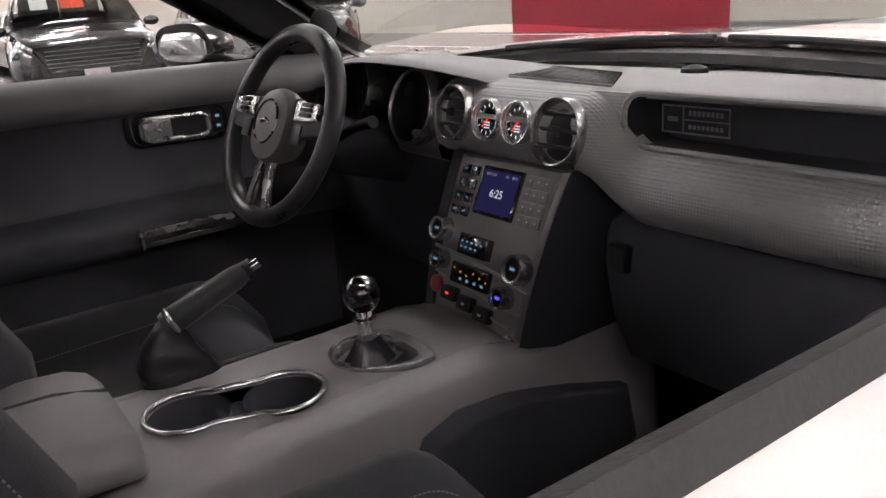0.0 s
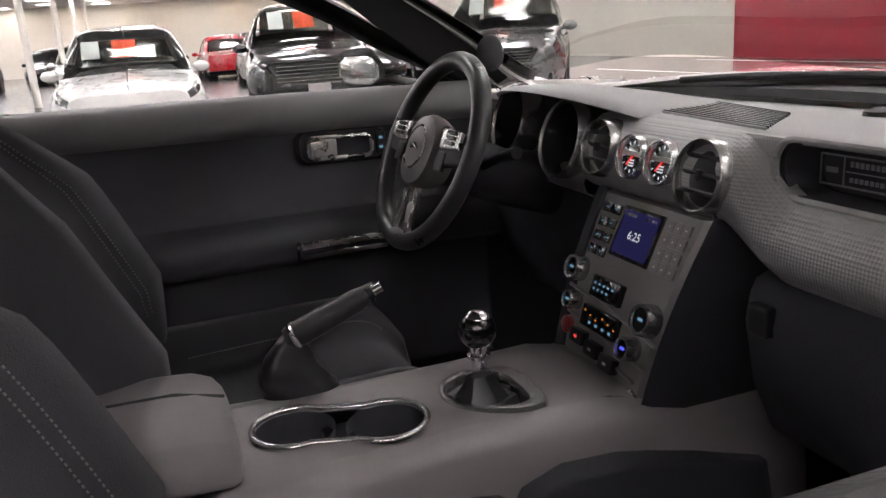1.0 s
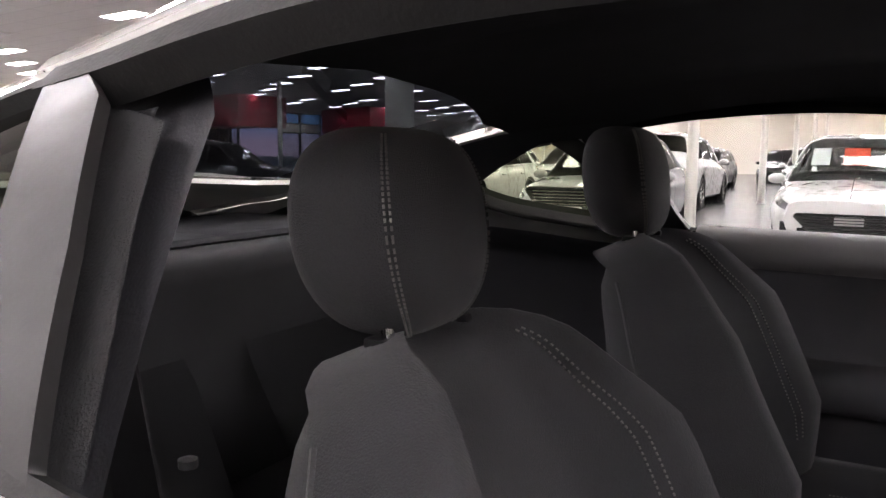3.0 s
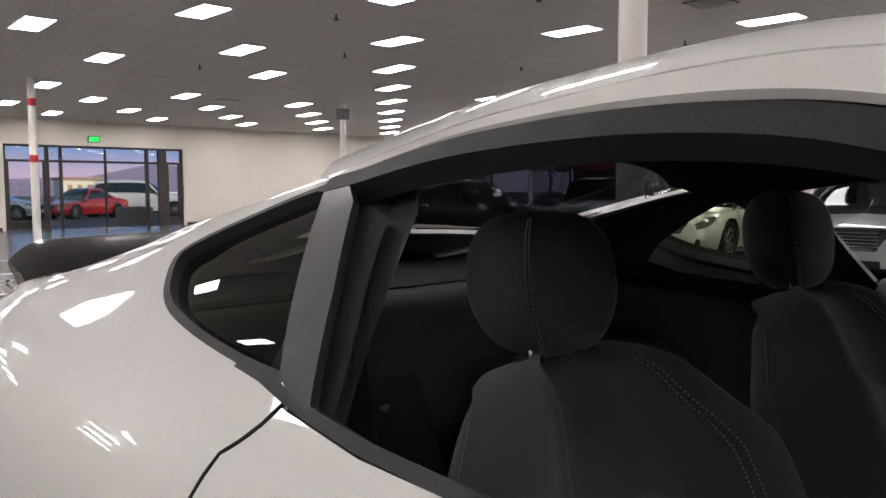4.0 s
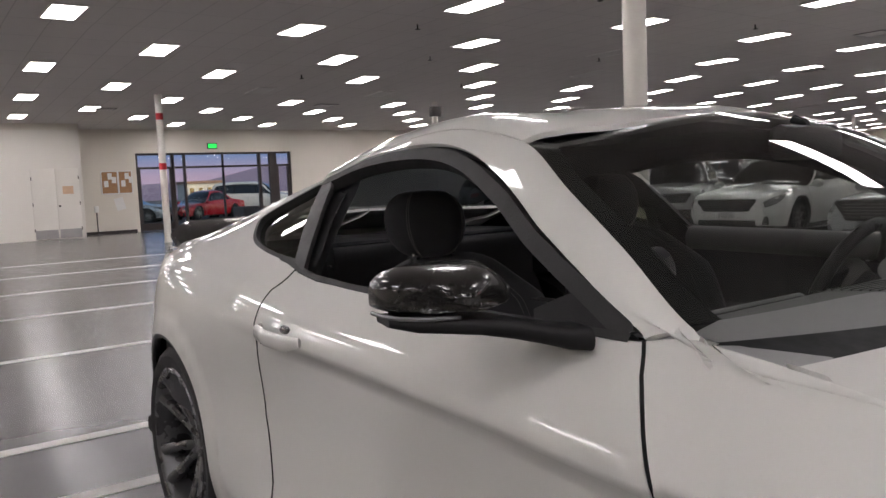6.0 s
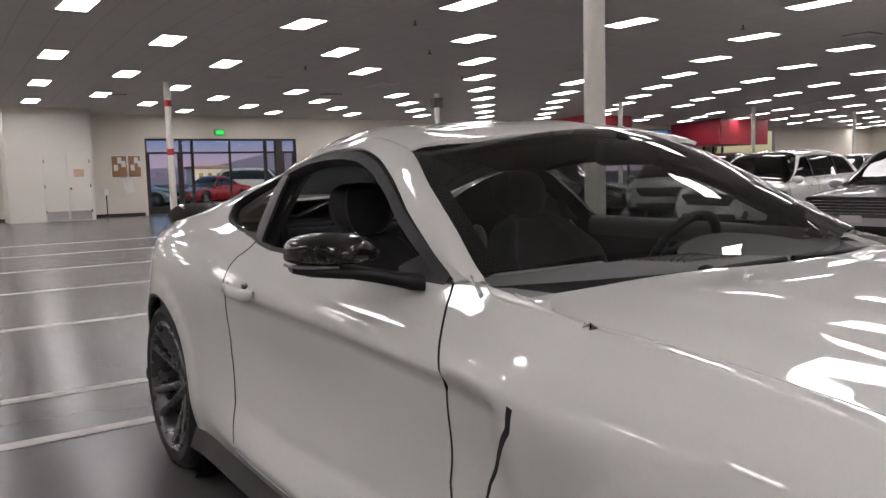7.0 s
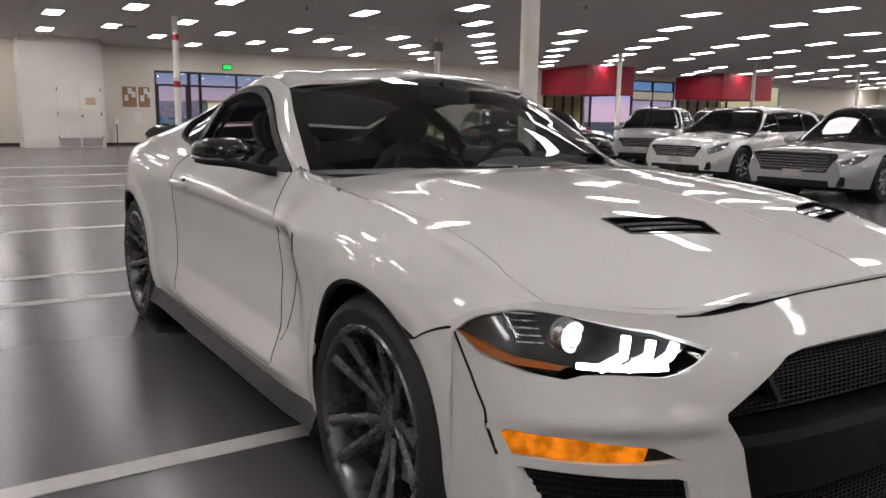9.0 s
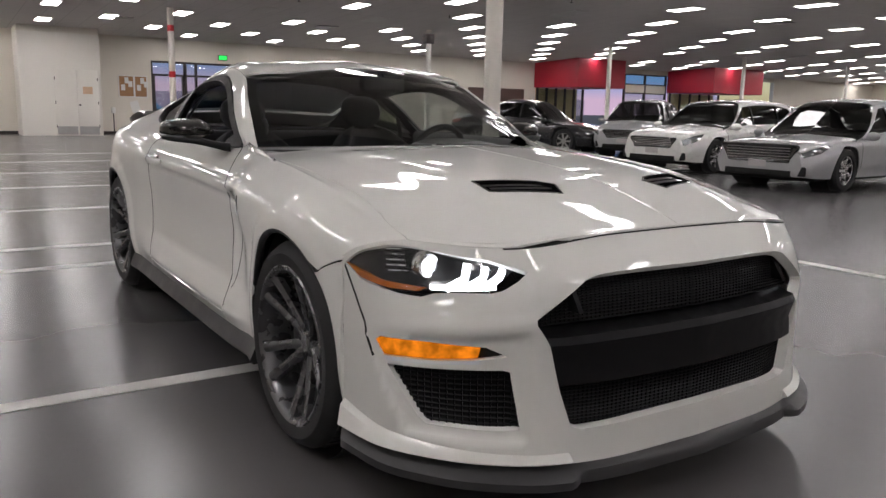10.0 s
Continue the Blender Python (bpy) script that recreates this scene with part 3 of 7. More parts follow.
EY0, EY1, ETOP = 5.0, 10.45, 2.56
WX = X0 - .25
wall("wall_west", (WX, Y0, 0), (X0, EY0, CEIL))
wall("wall_west_over_entrance", (WX, EY0, ETOP), (X0, EY1, CEIL))
DY0, DY1 = 23.0, 41.0
wall("wall_west_middle", (WX, EY1, 0), (X0, DY0, CEIL))
wall("wall_west_far", (WX, DY1, 0), (X0, Y1, CEIL))
wall("wall_west_head", (WX, DY0, 3.1), (X0, DY1, CEIL))
wall("wall_north", (WX, Y1, 0), (X1 + .25, Y1 + .25, CEIL))
wall("wall_east", (X1, Y0, 0), (X1 + .25, Y1, CEIL))
wall("wall_south", (WX, Y0 - .25, 0), (X1 + .25, Y0, CEIL))
slab("baseboard", (X0, Y0, 0), (X0 + .015, EY0 - .1, .1), frame_dark, "dark rubber skirting along the wall")
slab("baseboard", (X0, EY1 + .1, 0), (X0 + .015, DY0, .1), frame_dark, "dark rubber skirting along the wall")
slab("baseboard", (X1 - .015, Y0, 0), (X1, 8.4, .16), steel_brushed, "grey skirting along the wall")
slab("red_wall_panel", (X1 - .04, 8.4, .0), (X1, 14.6, CEIL - .02), red_panel, "large glossy red panel on the cream wall", "", "wall panel")

# closet block beside the entrance, with its flush double door
CX = X0 + 1.35
closet = tagged(part("wall_closet", box(bmesh.new(), (X0, .75, 0), (CX, 3.1, 3.2), .004, 1), wall_white), "cream closet block with flush doors", "", "", "structure")
slab("wall_closet_upper", (X0, .75, 3.2), (CX - .002, 3.1, CEIL), wall_cream, "cream wall above the closet")
for k, (a, b) in enumerate(((1.72, 2.36), (2.37, 3.0))):
    d = tagged(part("door_%d" % (k + 3), box(bmesh.new(), (CX, a, .02), (CX + .03, b, 2.08), .004, 2), wall_white), "cream flush closet door with a steel kick plate", "", "", "structure")
    part("kick_plate", box(bmesh.new(), (CX + .03, a + .02, .04), (CX + .034, b - .02, .3), .001, 1), steel_brushed, d, "brushed steel kick plate")
    for z in (.3, 1.05, 1.8):
        hy = a + .01 if k == 0 else b - .01
        part("hinge", tube(bmesh.new(), [(CX + .034, hy, z - .05), (CX + .034, hy, z + .05)], .012, 8), frame_dark, d)
    if k == 1:
        part("knob", lathe(bmesh.new(), [(.012, 0), (.012, .03), (.03, .035), (.03, .06), (.012, .07)], 14, pose(CX + .03, a + .06, .98, 0, 90, 0)), frame_dark, d)
        part("notice", box(bmesh.new(), (CX + .031, a + .17, 1.33), (CX + .034, b - .17, 1.56)), mat("notice_orange", (.62, .42, .28), .8), d, "faded orange printed notice")

# cork notice board, hand-out and stand
nb = thing("notice_board", "cork notice board with pinned papers in two panels", "notice board")
for a, b in ((3.92, 4.38), (4.44, 4.82)):
    part("cork_panel", box(bmesh.new(), (X0, a, 1.3), (X0 + .02, b, 1.98)), cork, nb)
    bm = bmesh.new()
    for lo, hi in (((X0, a - .03, 1.27), (X0 + .035, b + .03, 1.3)), ((X0, a - .03, 1.98), (X0 + .035, b + .03, 2.01)), ((X0, a - .03, 1.3), (X0 + .035, a, 1.98)), ((X0, b, 1.3), (X0 + .035, b + .03, 1.98))):
        box(bm, lo, hi, .004, 1)
    part("frame", bm, paper, nb, "pale frame")
    for q in range(3):
        y, z = a + .06 + .12 * q, 1.5 + .12 * ((q * 2) % 3)
        part("sheet", box(bmesh.new(), (X0 + .021, y, z), (X0 + .024, y + .13, z + .2)), paper, nb)
leaf = thing("paper_sheet", "white paper sheet taped askew to the wall", "paper")
part("page", box(bmesh.new(), (-.002, -.14, -.2), (.002, .14, .2)), paper, leaf)
leaf.matrix_basis = pose(X0 + .006, 4.42, .95, 14, 0, 0)
st = thing("sign_stand", "thin black dispenser stand by the wall", "stand")
part("pole", tube(bmesh.new(), [(0, 0, 0), (0, 0, .75)], .018, 8), frame_dark, st)
part("base", lathe(bmesh.new(), [(.16, 0), (.16, .015), (.03, .03)], 20), frame_dark, st)
part("head", box(bmesh.new(), (-.05, -.06, .72), (.05, .06, .92), .01, 2), paper, st)
st.matrix_basis = pose(X0 + .5, 3.6, 0)

# aluminium shopfront with glass doors
sf = tagged(thing("window_entrance", "dark framed glass shopfront with double doors", ""), kind="structure")
bm_cols = [(EY0, EY0 + .07), (6.15, 6.25), (6.55, 6.63), (7.9, 7.95), (9.2, 9.3), (9.62, 9.9), (EY1 - .07, EY1)]
for a, b in bm_cols:
    part("mullion", box(bmesh.new(), (WX + .08, a, 0), (X0 - .04, b, ETOP), .006, 1), frame_dark, sf)
for z in (2.04, ETOP - .07):
    part("transom", box(bmesh.new(), (WX + .085, EY0 + .07, z), (X0 - .045, EY1 - .07, z + .07), .005, 1), frame_dark, sf)
for a, b in ((EY0 + .07, 6.15), (9.9, EY1 - .07)):
    part("door_rail", box(bmesh.new(), (WX + .09, a, .02), (X0 - .05, b, .26), .006, 1), frame_dark, sf)
    part("door_stile", box(bmesh.new(), (WX + .09, a, .26), (X0 - .05, a + .07, 2.04), .006, 1), frame_dark, sf)
    part("door_stile", box(bmesh.new(), (WX + .09, b - .07, .26), (X0 - .05, b, 2.04), .006, 1), frame_dark, sf)
for a, b in zip(bm_cols, bm_cols[1:]):
    for z0, z1 in ((.03, 2.04), (2.11, ETOP - .07)):
        if b[0] - a[1] > .1:
            pn = part("pane", box(bmesh.new(), (WX + .13, a[1], z0), (WX + .136, b[0], z1)), glass_clear, sf, smooth=False)
            pn.visible_shadow = False
ex = thing("exit_sign", "green lit exit sign above the doors", "exit sign")
part("case", box(bmesh.new(), (X0, 7.38, 2.68), (X0 + .06, 7.72, 2.87), .01, 2), frame_dark, ex)
part("face", box(bmesh.new(), (X0 + .061, 7.40, 2.70), (X0 + .065, 7.70, 2.85)), glow("exit_green", (.03, .75, .12), 1.6), ex, "glowing green face")

# second entrance under red bulkheads
for k, (a, b) in enumerate(((22.4, 25.3), (31.6, 35.6))):
    slab("red_bulkhead", (X0, a, 2.2), (X0 + 3.0, b, CEIL), red_panel, "boxy red bulkhead below the ceiling", "", "bulkhead")
    for y in np.arange(a + .5, b, 1.3):
        dl = thing("downlight", "small warm recessed downlight", "downlight", "downlights")
        part("ring", lathe(bmesh.new(), [(.05, 0), (.075, 0), (.075, -.012), (.05, -.012)], 16, caps=False), lamp_frame, dl)
        part("bulb", lathe(bmesh.new(), [(.0, -.004), (.048, -.004)], 16, caps=False), glow("downlight_glow", (1, .72, .4), 30), dl)
        dl.matrix_basis = pose(X0 + 1.9, y, 2.2)
    sw = tagged(thing("window_%d" % (k + 1), "dark framed shopfront windows under the bulkhead", ""), kind="structure")
    for y in np.arange(a, b + .1, (b - a) / 5):
        part("mullion", box(bmesh.new(), (X0 + .2, y - .04, 0), (X0 + .3, y + .04, 2.2), .004, 1), frame_dark, sw)
    for y in np.arange(a, b - .1, (b - a) / 5):
        part("pane", box(bmesh.new(), (X0 + .24, y + .04, .1), (X0 + .246, y + (b - a) / 5 - .04, 2.15)), glass_clear, sw, smooth=False)
    wall("wall_back_%d" % k, (X0 + .0, a + .1, 0), (X0 + .05, b - .2, 2.19), mat("wall_warm", (.72, .55, .30), .8, vary=.05), "warm yellow wall behind the glass")
up = tagged(thing("window_3", "blue dusk window between the bulkheads", ""), kind="structure")
for y in (28.4, 29.9, 31.5):
    part("mullion", box(bmesh.new(), (X0 - .12, y, 0), (X0 - .02, y + .1, 3.1), .004, 1), frame_dark, up)
for z in (2.1, 2.55, 3.04):
    part("transom", box(bmesh.new(), (X0 - .115, 28.5, z), (X0 - .025, 31.5, z + .06), .004, 1), frame_dark, up)
part("sill_band", box(bmesh.new(), (X0 - .11, 28.5, 2.16), (X0 - .03, 31.5, 2.55)), wall_white, up)
for a, b in ((28.5, 29.9), (30.0, 31.5)):
    part("pane", box(bmesh.new(), (X0 - .08, a, 2.6), (X0 - .074, b, 3.04)), glass_clear, up, smooth=False)
    part("pane", box(bmesh.new(), (X0 - .08, a, .1), (X0 - .074, b, 2.1)), glass_clear, up, smooth=False)
for k, (a, b) in enumerate(((14.6, 15.5), (16.2, 17.8))):
    slab("wall_poster", (X0, a + 4, 1.5), (X0 + .02, b + 4, 2.1), mat("poster_brown", (.10, .06, .05), .6), "dark brown framed board on the wall", "", "notice board")

# round steel columns
for x, k0 in ((-20.0, 0), (-4.05, 0)):
    for k in range(k0, 6):
        y = 3.95 + 8.25 * k if x < -10 else 2.9 + 8.25 * k
        col = thing("column", "slim white painted round steel column", "column", "columns")
        part("shaft", lathe(bmesh.new(), [(.085, 0), (.085, CEIL)], 24), column_paint, col)
        part("base_ring", lathe(bmesh.new(), [(.1, 0), (.1, .03), (.086, .035)], 24), column_paint, col)
        if x < -10 and k == 0:
            for z in (3.02, 1.8):
                part("tape_band", lathe(bmesh.new(), [(.087, z), (.087, z + .16)], 24, caps=False), red_tape, col, "red tape band")
        if x < -10 and k == 1:
            part("speaker", box(bmesh.new(), (-.1, -.16, 3.2), (.12, .16, 3.5), .02, 2), frame_dark, col, "small dark speaker box")
        col.matrix_basis = pose(x, y, 0)

# wall washers along the far wall
for x in np.arange(X0 + 3, X1, 3.1):
    wl = thing("wall_washer", "small warm wall-washing ceiling spot", "ceiling spot", "wall washers")
    part("ring", lathe(bmesh.new(), [(.10, 0), (.14, 0), (.14, -.02), (.10, -.02)], 18, caps=False), lamp_frame, wl)
    part("bulb", lathe(bmesh.new(), [(.0, -.006), (.098, -.006)], 18, caps=False), washer_glow, wl)
    wl.matrix_basis = pose(x, Y1 - .8, ceil_z(x))

# sprinkler heads and air grilles in the ceiling
for x, y in ((-8.6, 7.4), (-11.5, 6.0), (-14.2, 8.1), (-16.8, 6.3), (-9.0, 12.0), (-13.0, 12.0), (-6.5, 6.5), (-17, 11)):
    sp = thing("sprinkler", "small dark ceiling sprinkler head", "sprinkler", "sprinklers")
    part("pipe", tube(bmesh.new(), [(0, 0, 0), (0, 0, -.08)], .015, 8), frame_dark, sp)
    part("plate", lathe(bmesh.new(), [(.0, -.08), (.045, -.08), (.045, -.09), (.0, -.09)], 12, caps=False), frame_dark, sp)
    sp.matrix_basis = pose(x, y, ceil_z(x))
for x, y in ((-7.2, 9.6), (-22.5, 3.2), (-21.0, 9.0), (-12.5, 20.0), (-8.5, 15.5)):
    vg = thing("air_grille", "dark square ceiling air grille", "air grille", "air grilles")
    bm = bmesh.new()
    box(bm, (-.3, -.3, -.01), (.3, .3, -.001))
    part("backing", bm, frame_dark, vg)
    for k in range(6):
        part("slat", box(bmesh.new(), (-.27, -.25 + .09 * k, -.02), (.27, -.22 + .09 * k, -.01)), lamp_frame, vg)
    vg.matrix_basis = pose(x, y, ceil_z(x))

# dusk sky far behind the glass doors
sg_ = bpy.data.materials.new("dusk_sky")
sg_.use_nodes = True
gt = sg_.node_tree
gt.nodes.clear()
go, ge, gr_, gc, gs = (gt.nodes.new(n) for n in ("ShaderNodeOutputMaterial", "ShaderNodeEmission", "ShaderNodeValToRGB", "ShaderNodeTexCoord", "ShaderNodeSeparateXYZ"))
gt.links.new(gc.outputs["Generated"], gs.inputs[0]); gt.links.new(gs.outputs[2], gr_.inputs[0]); gt.links.new(gr_.outputs[0], ge.inputs[0]); gt.links.new(ge.outputs[0], go.inputs[0])
gr_.color_ramp.elements[0].color, gr_.color_ramp.elements[1].color = (.60, .43, .58, 1), (.17, .32, .60, 1)
gr_.color_ramp.elements[0].position, gr_.color_ramp.elements[1].position = .08, .18
ge.inputs[1].default_value = 1.1
tagged(part("backdrop_sky", box(bmesh.new(), (-231, -220, -.3), (-230, 300, 80)), sg_, smooth=False), "lilac and blue dusk sky beyond the car park", "", "", "structure")

# outside: hills with dusk haze painted as a lilac glow, low house, far buildings
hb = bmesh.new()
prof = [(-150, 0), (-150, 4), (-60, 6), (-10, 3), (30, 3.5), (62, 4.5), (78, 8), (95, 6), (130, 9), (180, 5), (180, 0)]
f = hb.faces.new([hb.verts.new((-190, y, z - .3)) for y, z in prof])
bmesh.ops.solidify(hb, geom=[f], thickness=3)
tagged(part("backdrop", hb, glow("hills_haze_glow", (.36, .29, .42), .75), smooth=False), "hills beyond the car park, their lilac haze put in as glow", "", "", "structure")
house = thing("low_building", "pale low building across the car park", "building")
part("wall", box(bmesh.new(), (-154, 44, -.13), (-149, 51, 3.0), .03, 1), wall_white, house)
part("roof", box(bmesh.new(), (-154.4, 43.6, 3.0), (-148.6, 51.4, 3.5), .05, 1), mat("roof_tan", (.35, .22, .17), .8), house)
for k in range(4):
    part("window", box(bmesh.new(), (-149, 44.8 + 1.7 * k, 1.0), (-148.95, 45.6 + 1.7 * k, 2.2)), black_gloss, house)
slab("white_canopy", (-121, 40, -.13), (-120, 52, .9), wall_white, "low white block wall in the car park", "", "wall")

# ---- the coupe: skin, glass, wheels ----
coupe = thing("coupe", "white two-door sports coupe with black mirrors, spoiler and grille", "car")
FRONT, REAR = 0.0, -2.72


def line_v(x, z):
    """Section line number of height z on the side at station x."""
    vv = np.linspace(0, 4, 400)
    zz = body_at(np.full(400, x), vv)[:, 2]
    return float(np.interp(z, zz, vv))


def arch(cx, n=26, a=.352, b=.378, cz=.352, low=.16):
    pts = []
    for i in range(n + 1):
        t = math.pi * i / n
        x, z = cx + a * math.cos(t), cz + b * math.sin(t)
        pts.append((x, line_v(x, z)))
    return [(cx + a, .06)] + pts + [(cx - a, .06)]


FA, RA = arch(FRONT - .015), arch(REAR + .02, a=.358)
DOOR_F = [(-.86, 3.97), (-.835, 3.66), (-.758, 3.03), (-.775, 1.83), (-.722, 1.13), (-.705, .72)]
DOOR_R = [(-1.90, .72), (-1.955, 1.2), (-2.02, 2.0), (-2.03, 3.2), (-2.04, 3.7), (-2.0, 4.03), (-1.86, 3.975)]
SILL = .44

for mir in (False, True):
    k = dict(mirror=mir)
    # doors
    panel("door_skin", body_at, DOOR_F + DOOR_R, paint_white, coupe, "white door skin with a pressed shoulder crease", gap=.004, step=.02, **k)
    sg = 1 if mir else -1
    # wing
    wing = [(-.86, 3.97), (-.80, 4.12), (-.70, 4.6), (-.66, 4.72), (-.58, 4.78), (-.45, 4.86), (-.2, 4.94), (0, 4.96), (.13, 4.95), (.25, 4.90), (.36, 4.78), (.45, 4.48), (.52, 4.03), (.46, 3.72), (.41, 3.4), (.36, 3.1), (.345, 2.98), (.24, 2.4)]
    wing += [p for p in FA if p[1] > .5 and (p[0] < .2 or p[1] > 2.45)] + [(-.37, SILL), (-.705, SILL)] + DOOR_F[::-1][:-1]
    panel("wing", body_at, wing, paint_white, coupe, "white front wing", step=.018, flange=.008, **k)
    # bumper return ahead of the front wheel
    low = [p for p in FA if p[0] > .2 and p[1] < 2.40][1:]
    panel("bumper_side", body_at, [(.356, .1), (.356, 3.0), (.24, 2.39)] + low[::-1], paint_white, coupe, step=.02, gap=.001, **k)
    # rocker below the door and quarter panel
    panel("sill_panel", body_at, [(-.705, SILL), (-.705, .72), (-1.90, .72), (-1.95, SILL)], paint_white, coupe, **k)
    quarter = [(-1.95, SILL)] + DOOR_R[:-2] + [(-2.0, 4.03), (-1.99, 4.06), (-2.19, 4.93), (-2.26, 5.0), (-2.5, 5), (-2.75, 5), (-3.0, 5), (-3.4, 5), (-3.68, 5), (-3.68, 3), (-3.68, 1), (-3.55, .1), (-3.2, .1)]
    quarter += [(REAR + .02 - .358, .1)] + [p for p in RA if p[1] > .07][::-1] + [(-2.34, SILL)]
    qwin = [(-2.02, 4.10), (-2.12, 4.115), (-2.25, 4.165), (-2.35, 4.235), (-2.41, 4.32), (-2.455, 4.43), (-2.49, 4.55), (-2.495, 4.63), (-2.46, 4.71), (-2.40, 4.785), (-2.32, 4.85), (-2.25, 4.88), (-2.205, 4.875)]
    qwin = flow(qwin, 3)
    panel("quarter_panel", body_at, quarter, paint_white, coupe, "white rear quarter panel", holes=[qwin], step=.022, **k)
    pane = panel("quarter_glass", quarter_at, qwin, glass_green, coupe, "dark tinted quarter glass", step=.03, lift=-.024, flange=0, gap=0, **k)
    pane.visible_shadow = False
    bm = bmesh.new()
    ribbon(bm, body_at, qwin + qwin[:1], .015, .001, depth=.045, mirror=mir)
    part("quarter_seal", bm, black_rubber, coupe, "black rubber window seal")
    # roof rail and windscreen pillar
    rail = [(-.705, 4.92), (-.86, 3.98), (-.885, 4.12), (-.978, 4.47), (-1.076, 4.60), (-1.18, 4.66), (-1.27, 4.70), (-1.4, 4.80), (-1.5, 4.85), (-1.6, 4.88), (-1.78, 4.92), (-1.9, 4.935), (-2.03, 4.935), (-2.19, 4.92), (-2.26, 5.0), (-1.9, 5.02), (-1.6, 5.02), (-1.3, 5.02), (-1.15, 5.04), (-.95, 5.05), (-.81, 5.05)]
    rail = rail[:1] + flow(rail[1:14], 4) + rail[14:]
    panel("roof_rail", body_at, rail, paint_white, coupe, "white windscreen pillar and roof rail", step=.02, gap=.001, **k)
    # window surround
    win_top = [(-.895, 3.98), (-.91, 4.08), (-.99, 4.36), (-1.085, 4.50), (-1.185, 4.57), (-1.28, 4.63), (-1.4, 4.725), (-1.5, 4.775), (-1.6, 4.805), (-1.78, 4.845), (-1.9, 4.86), (-2.03, 4.865), (-2.13, 4.865), (-2.22, 4.89)]
    win_top = flow(win_top, 5)
    bm = bmesh.new()
    ribbon(bm, body_at, win_top, .040, .002, depth=.03, mirror=mir)
    part("window_seal_upper", bm, black_rubber, coupe, "black rubber window seal")
    bm = bmesh.new()
    ribbon(bm, body_at, [(-.885, 3.968), (-1.3, 3.965), (-1.7, 3.97), (-1.86, 3.985), (-1.97, 4.025), (-2.06, 4.085), (-2.12, 4.105)], .018, .0015, depth=.012, mirror=mir)
    part("window_seal_belt", bm, black_rubber, coupe, "black rubber belt moulding")
    panel("door_pillar", body_at, [(-1.95, 4.02), (-1.99, 4.045), (-2.03, 4.10), (-2.215, 4.885), (-2.166, 4.885), (-2.092, 4.72), (-2.017, 4.39)], pillar_grey, coupe, "black satin door pillar cover", lift=.0015, step=.02, gap=.0005, flange=.012, **k)
    panel("mirror_sail", body_at, [(-.905, 4.0), (-1.09, 4.0), (-1.10, 4.08), (-1.005, 4.36)], black_satin, coupe, "black triangular mirror panel", lift=-.006, step=.02, flange=.008, gap=0, **k)
    if mir:
        pane = panel("side_glass", body_at, [(-.92, 4.0), (-1.4, 4.03), (-1.95, 4.07), (-2.06, 4.75), (-2.14, 4.86), (-1.9, 4.87), (-1.6, 4.82), (-1.4, 4.74), (-1.19, 4.58), (-1.0, 4.37)], glass_side, coupe, "lightly tinted raised side window", lift=-.012, flange=0, gap=0, step=.05, **k)
        pane.visible_shadow = False
    # wing gill and dark slot
    bm = bmesh.new()
    ribbon(bm, body_at, [(-.478, 2.96), (-.486, 2.74), (-.56, 2.4), (-.625, 2.05), (-.70, 1.2)], (.020, .004), .001, mirror=mir)
    part("gill_slot", bm, void_black, coupe, "dark slot behind the wing gill")
    # black strips for the shade in the gaps round the door and along the bonnet
    for nm_, run_, wd_ in (("door_gap", DOOR_F, .0075), ("door_gap", DOOR_R[:-1], .0035)):
        bm = bmesh.new()
        ribbon(bm, body_at, run_, wd_, .0008, mirror=mir)
        part(nm_, bm, void_black, coupe, "narrow black strip for the shade in a panel gap")
    # grey side skirt
    sk = bmesh.new()
    xs = np.linspace(-.37, -2.36, 26)
    rings = []
    for x in xs:
        a, b = body_at([x], [SILL])[0], body_at([x], [0.0])[0]
        y1 = -a[1]
        rings.append([Vector((x, sg * (y1 - .001), a[2])), Vector((x, sg * (y1 + .012), a[2] - .03)), Vector((x, sg * (y1 + .026), b[2] + .012)), Vector((x, sg * (y1 + .014), b[2] - .004)), Vector((x, sg * (y1 - .12), b[2] - .004)), Vector((x, sg * (y1 - .12), a[2]))])
    loft(sk, rings)
    part("side_skirt", sk, skirt_grey, coupe, "dark grey side skirt")
    # door handle; a black ellipsoid stands in for the shade in its dished recess
    hp = body_at([-1.87], [3.05])[0]
    bm = bmesh.new()
    bmesh.ops.create_uvsphere(bm, u_segments=24, v_segments=12, radius=1, matrix=pose(hp[0], sg * (-hp[1] - .010), hp[2] + .012) @ Matrix.Diagonal((.034, .009, .013, 1)))
    part("handle_recess_shade", bm, black_gloss, coupe, "black shape for the shade in the handle recess")
    bm = bmesh.new()
    tube(bm, [(hp[0] + .10, sg * (-hp[1] + .002), hp[2] - .002), (hp[0] + .06, sg * (-hp[1] + .026), hp[2] - .006), (hp[0] - .03, sg * (-hp[1] + .030), hp[2] - .004), (hp[0] - .1, sg * (-hp[1] + .022), hp[2]), (hp[0] - .125, sg * (-hp[1] + .0), hp[2] + .004)], [.012, .02, .021, .021, .014], 12, squash=(.55, 1))
    part("door_handle", bm, paint_white, coupe, "body-coloured pull handle")
    # mirror
    mm = pose(-1.112, sg * .942, 1.000, 0, 0, sg * 15)
    bm = bmesh.new()
    rings = []
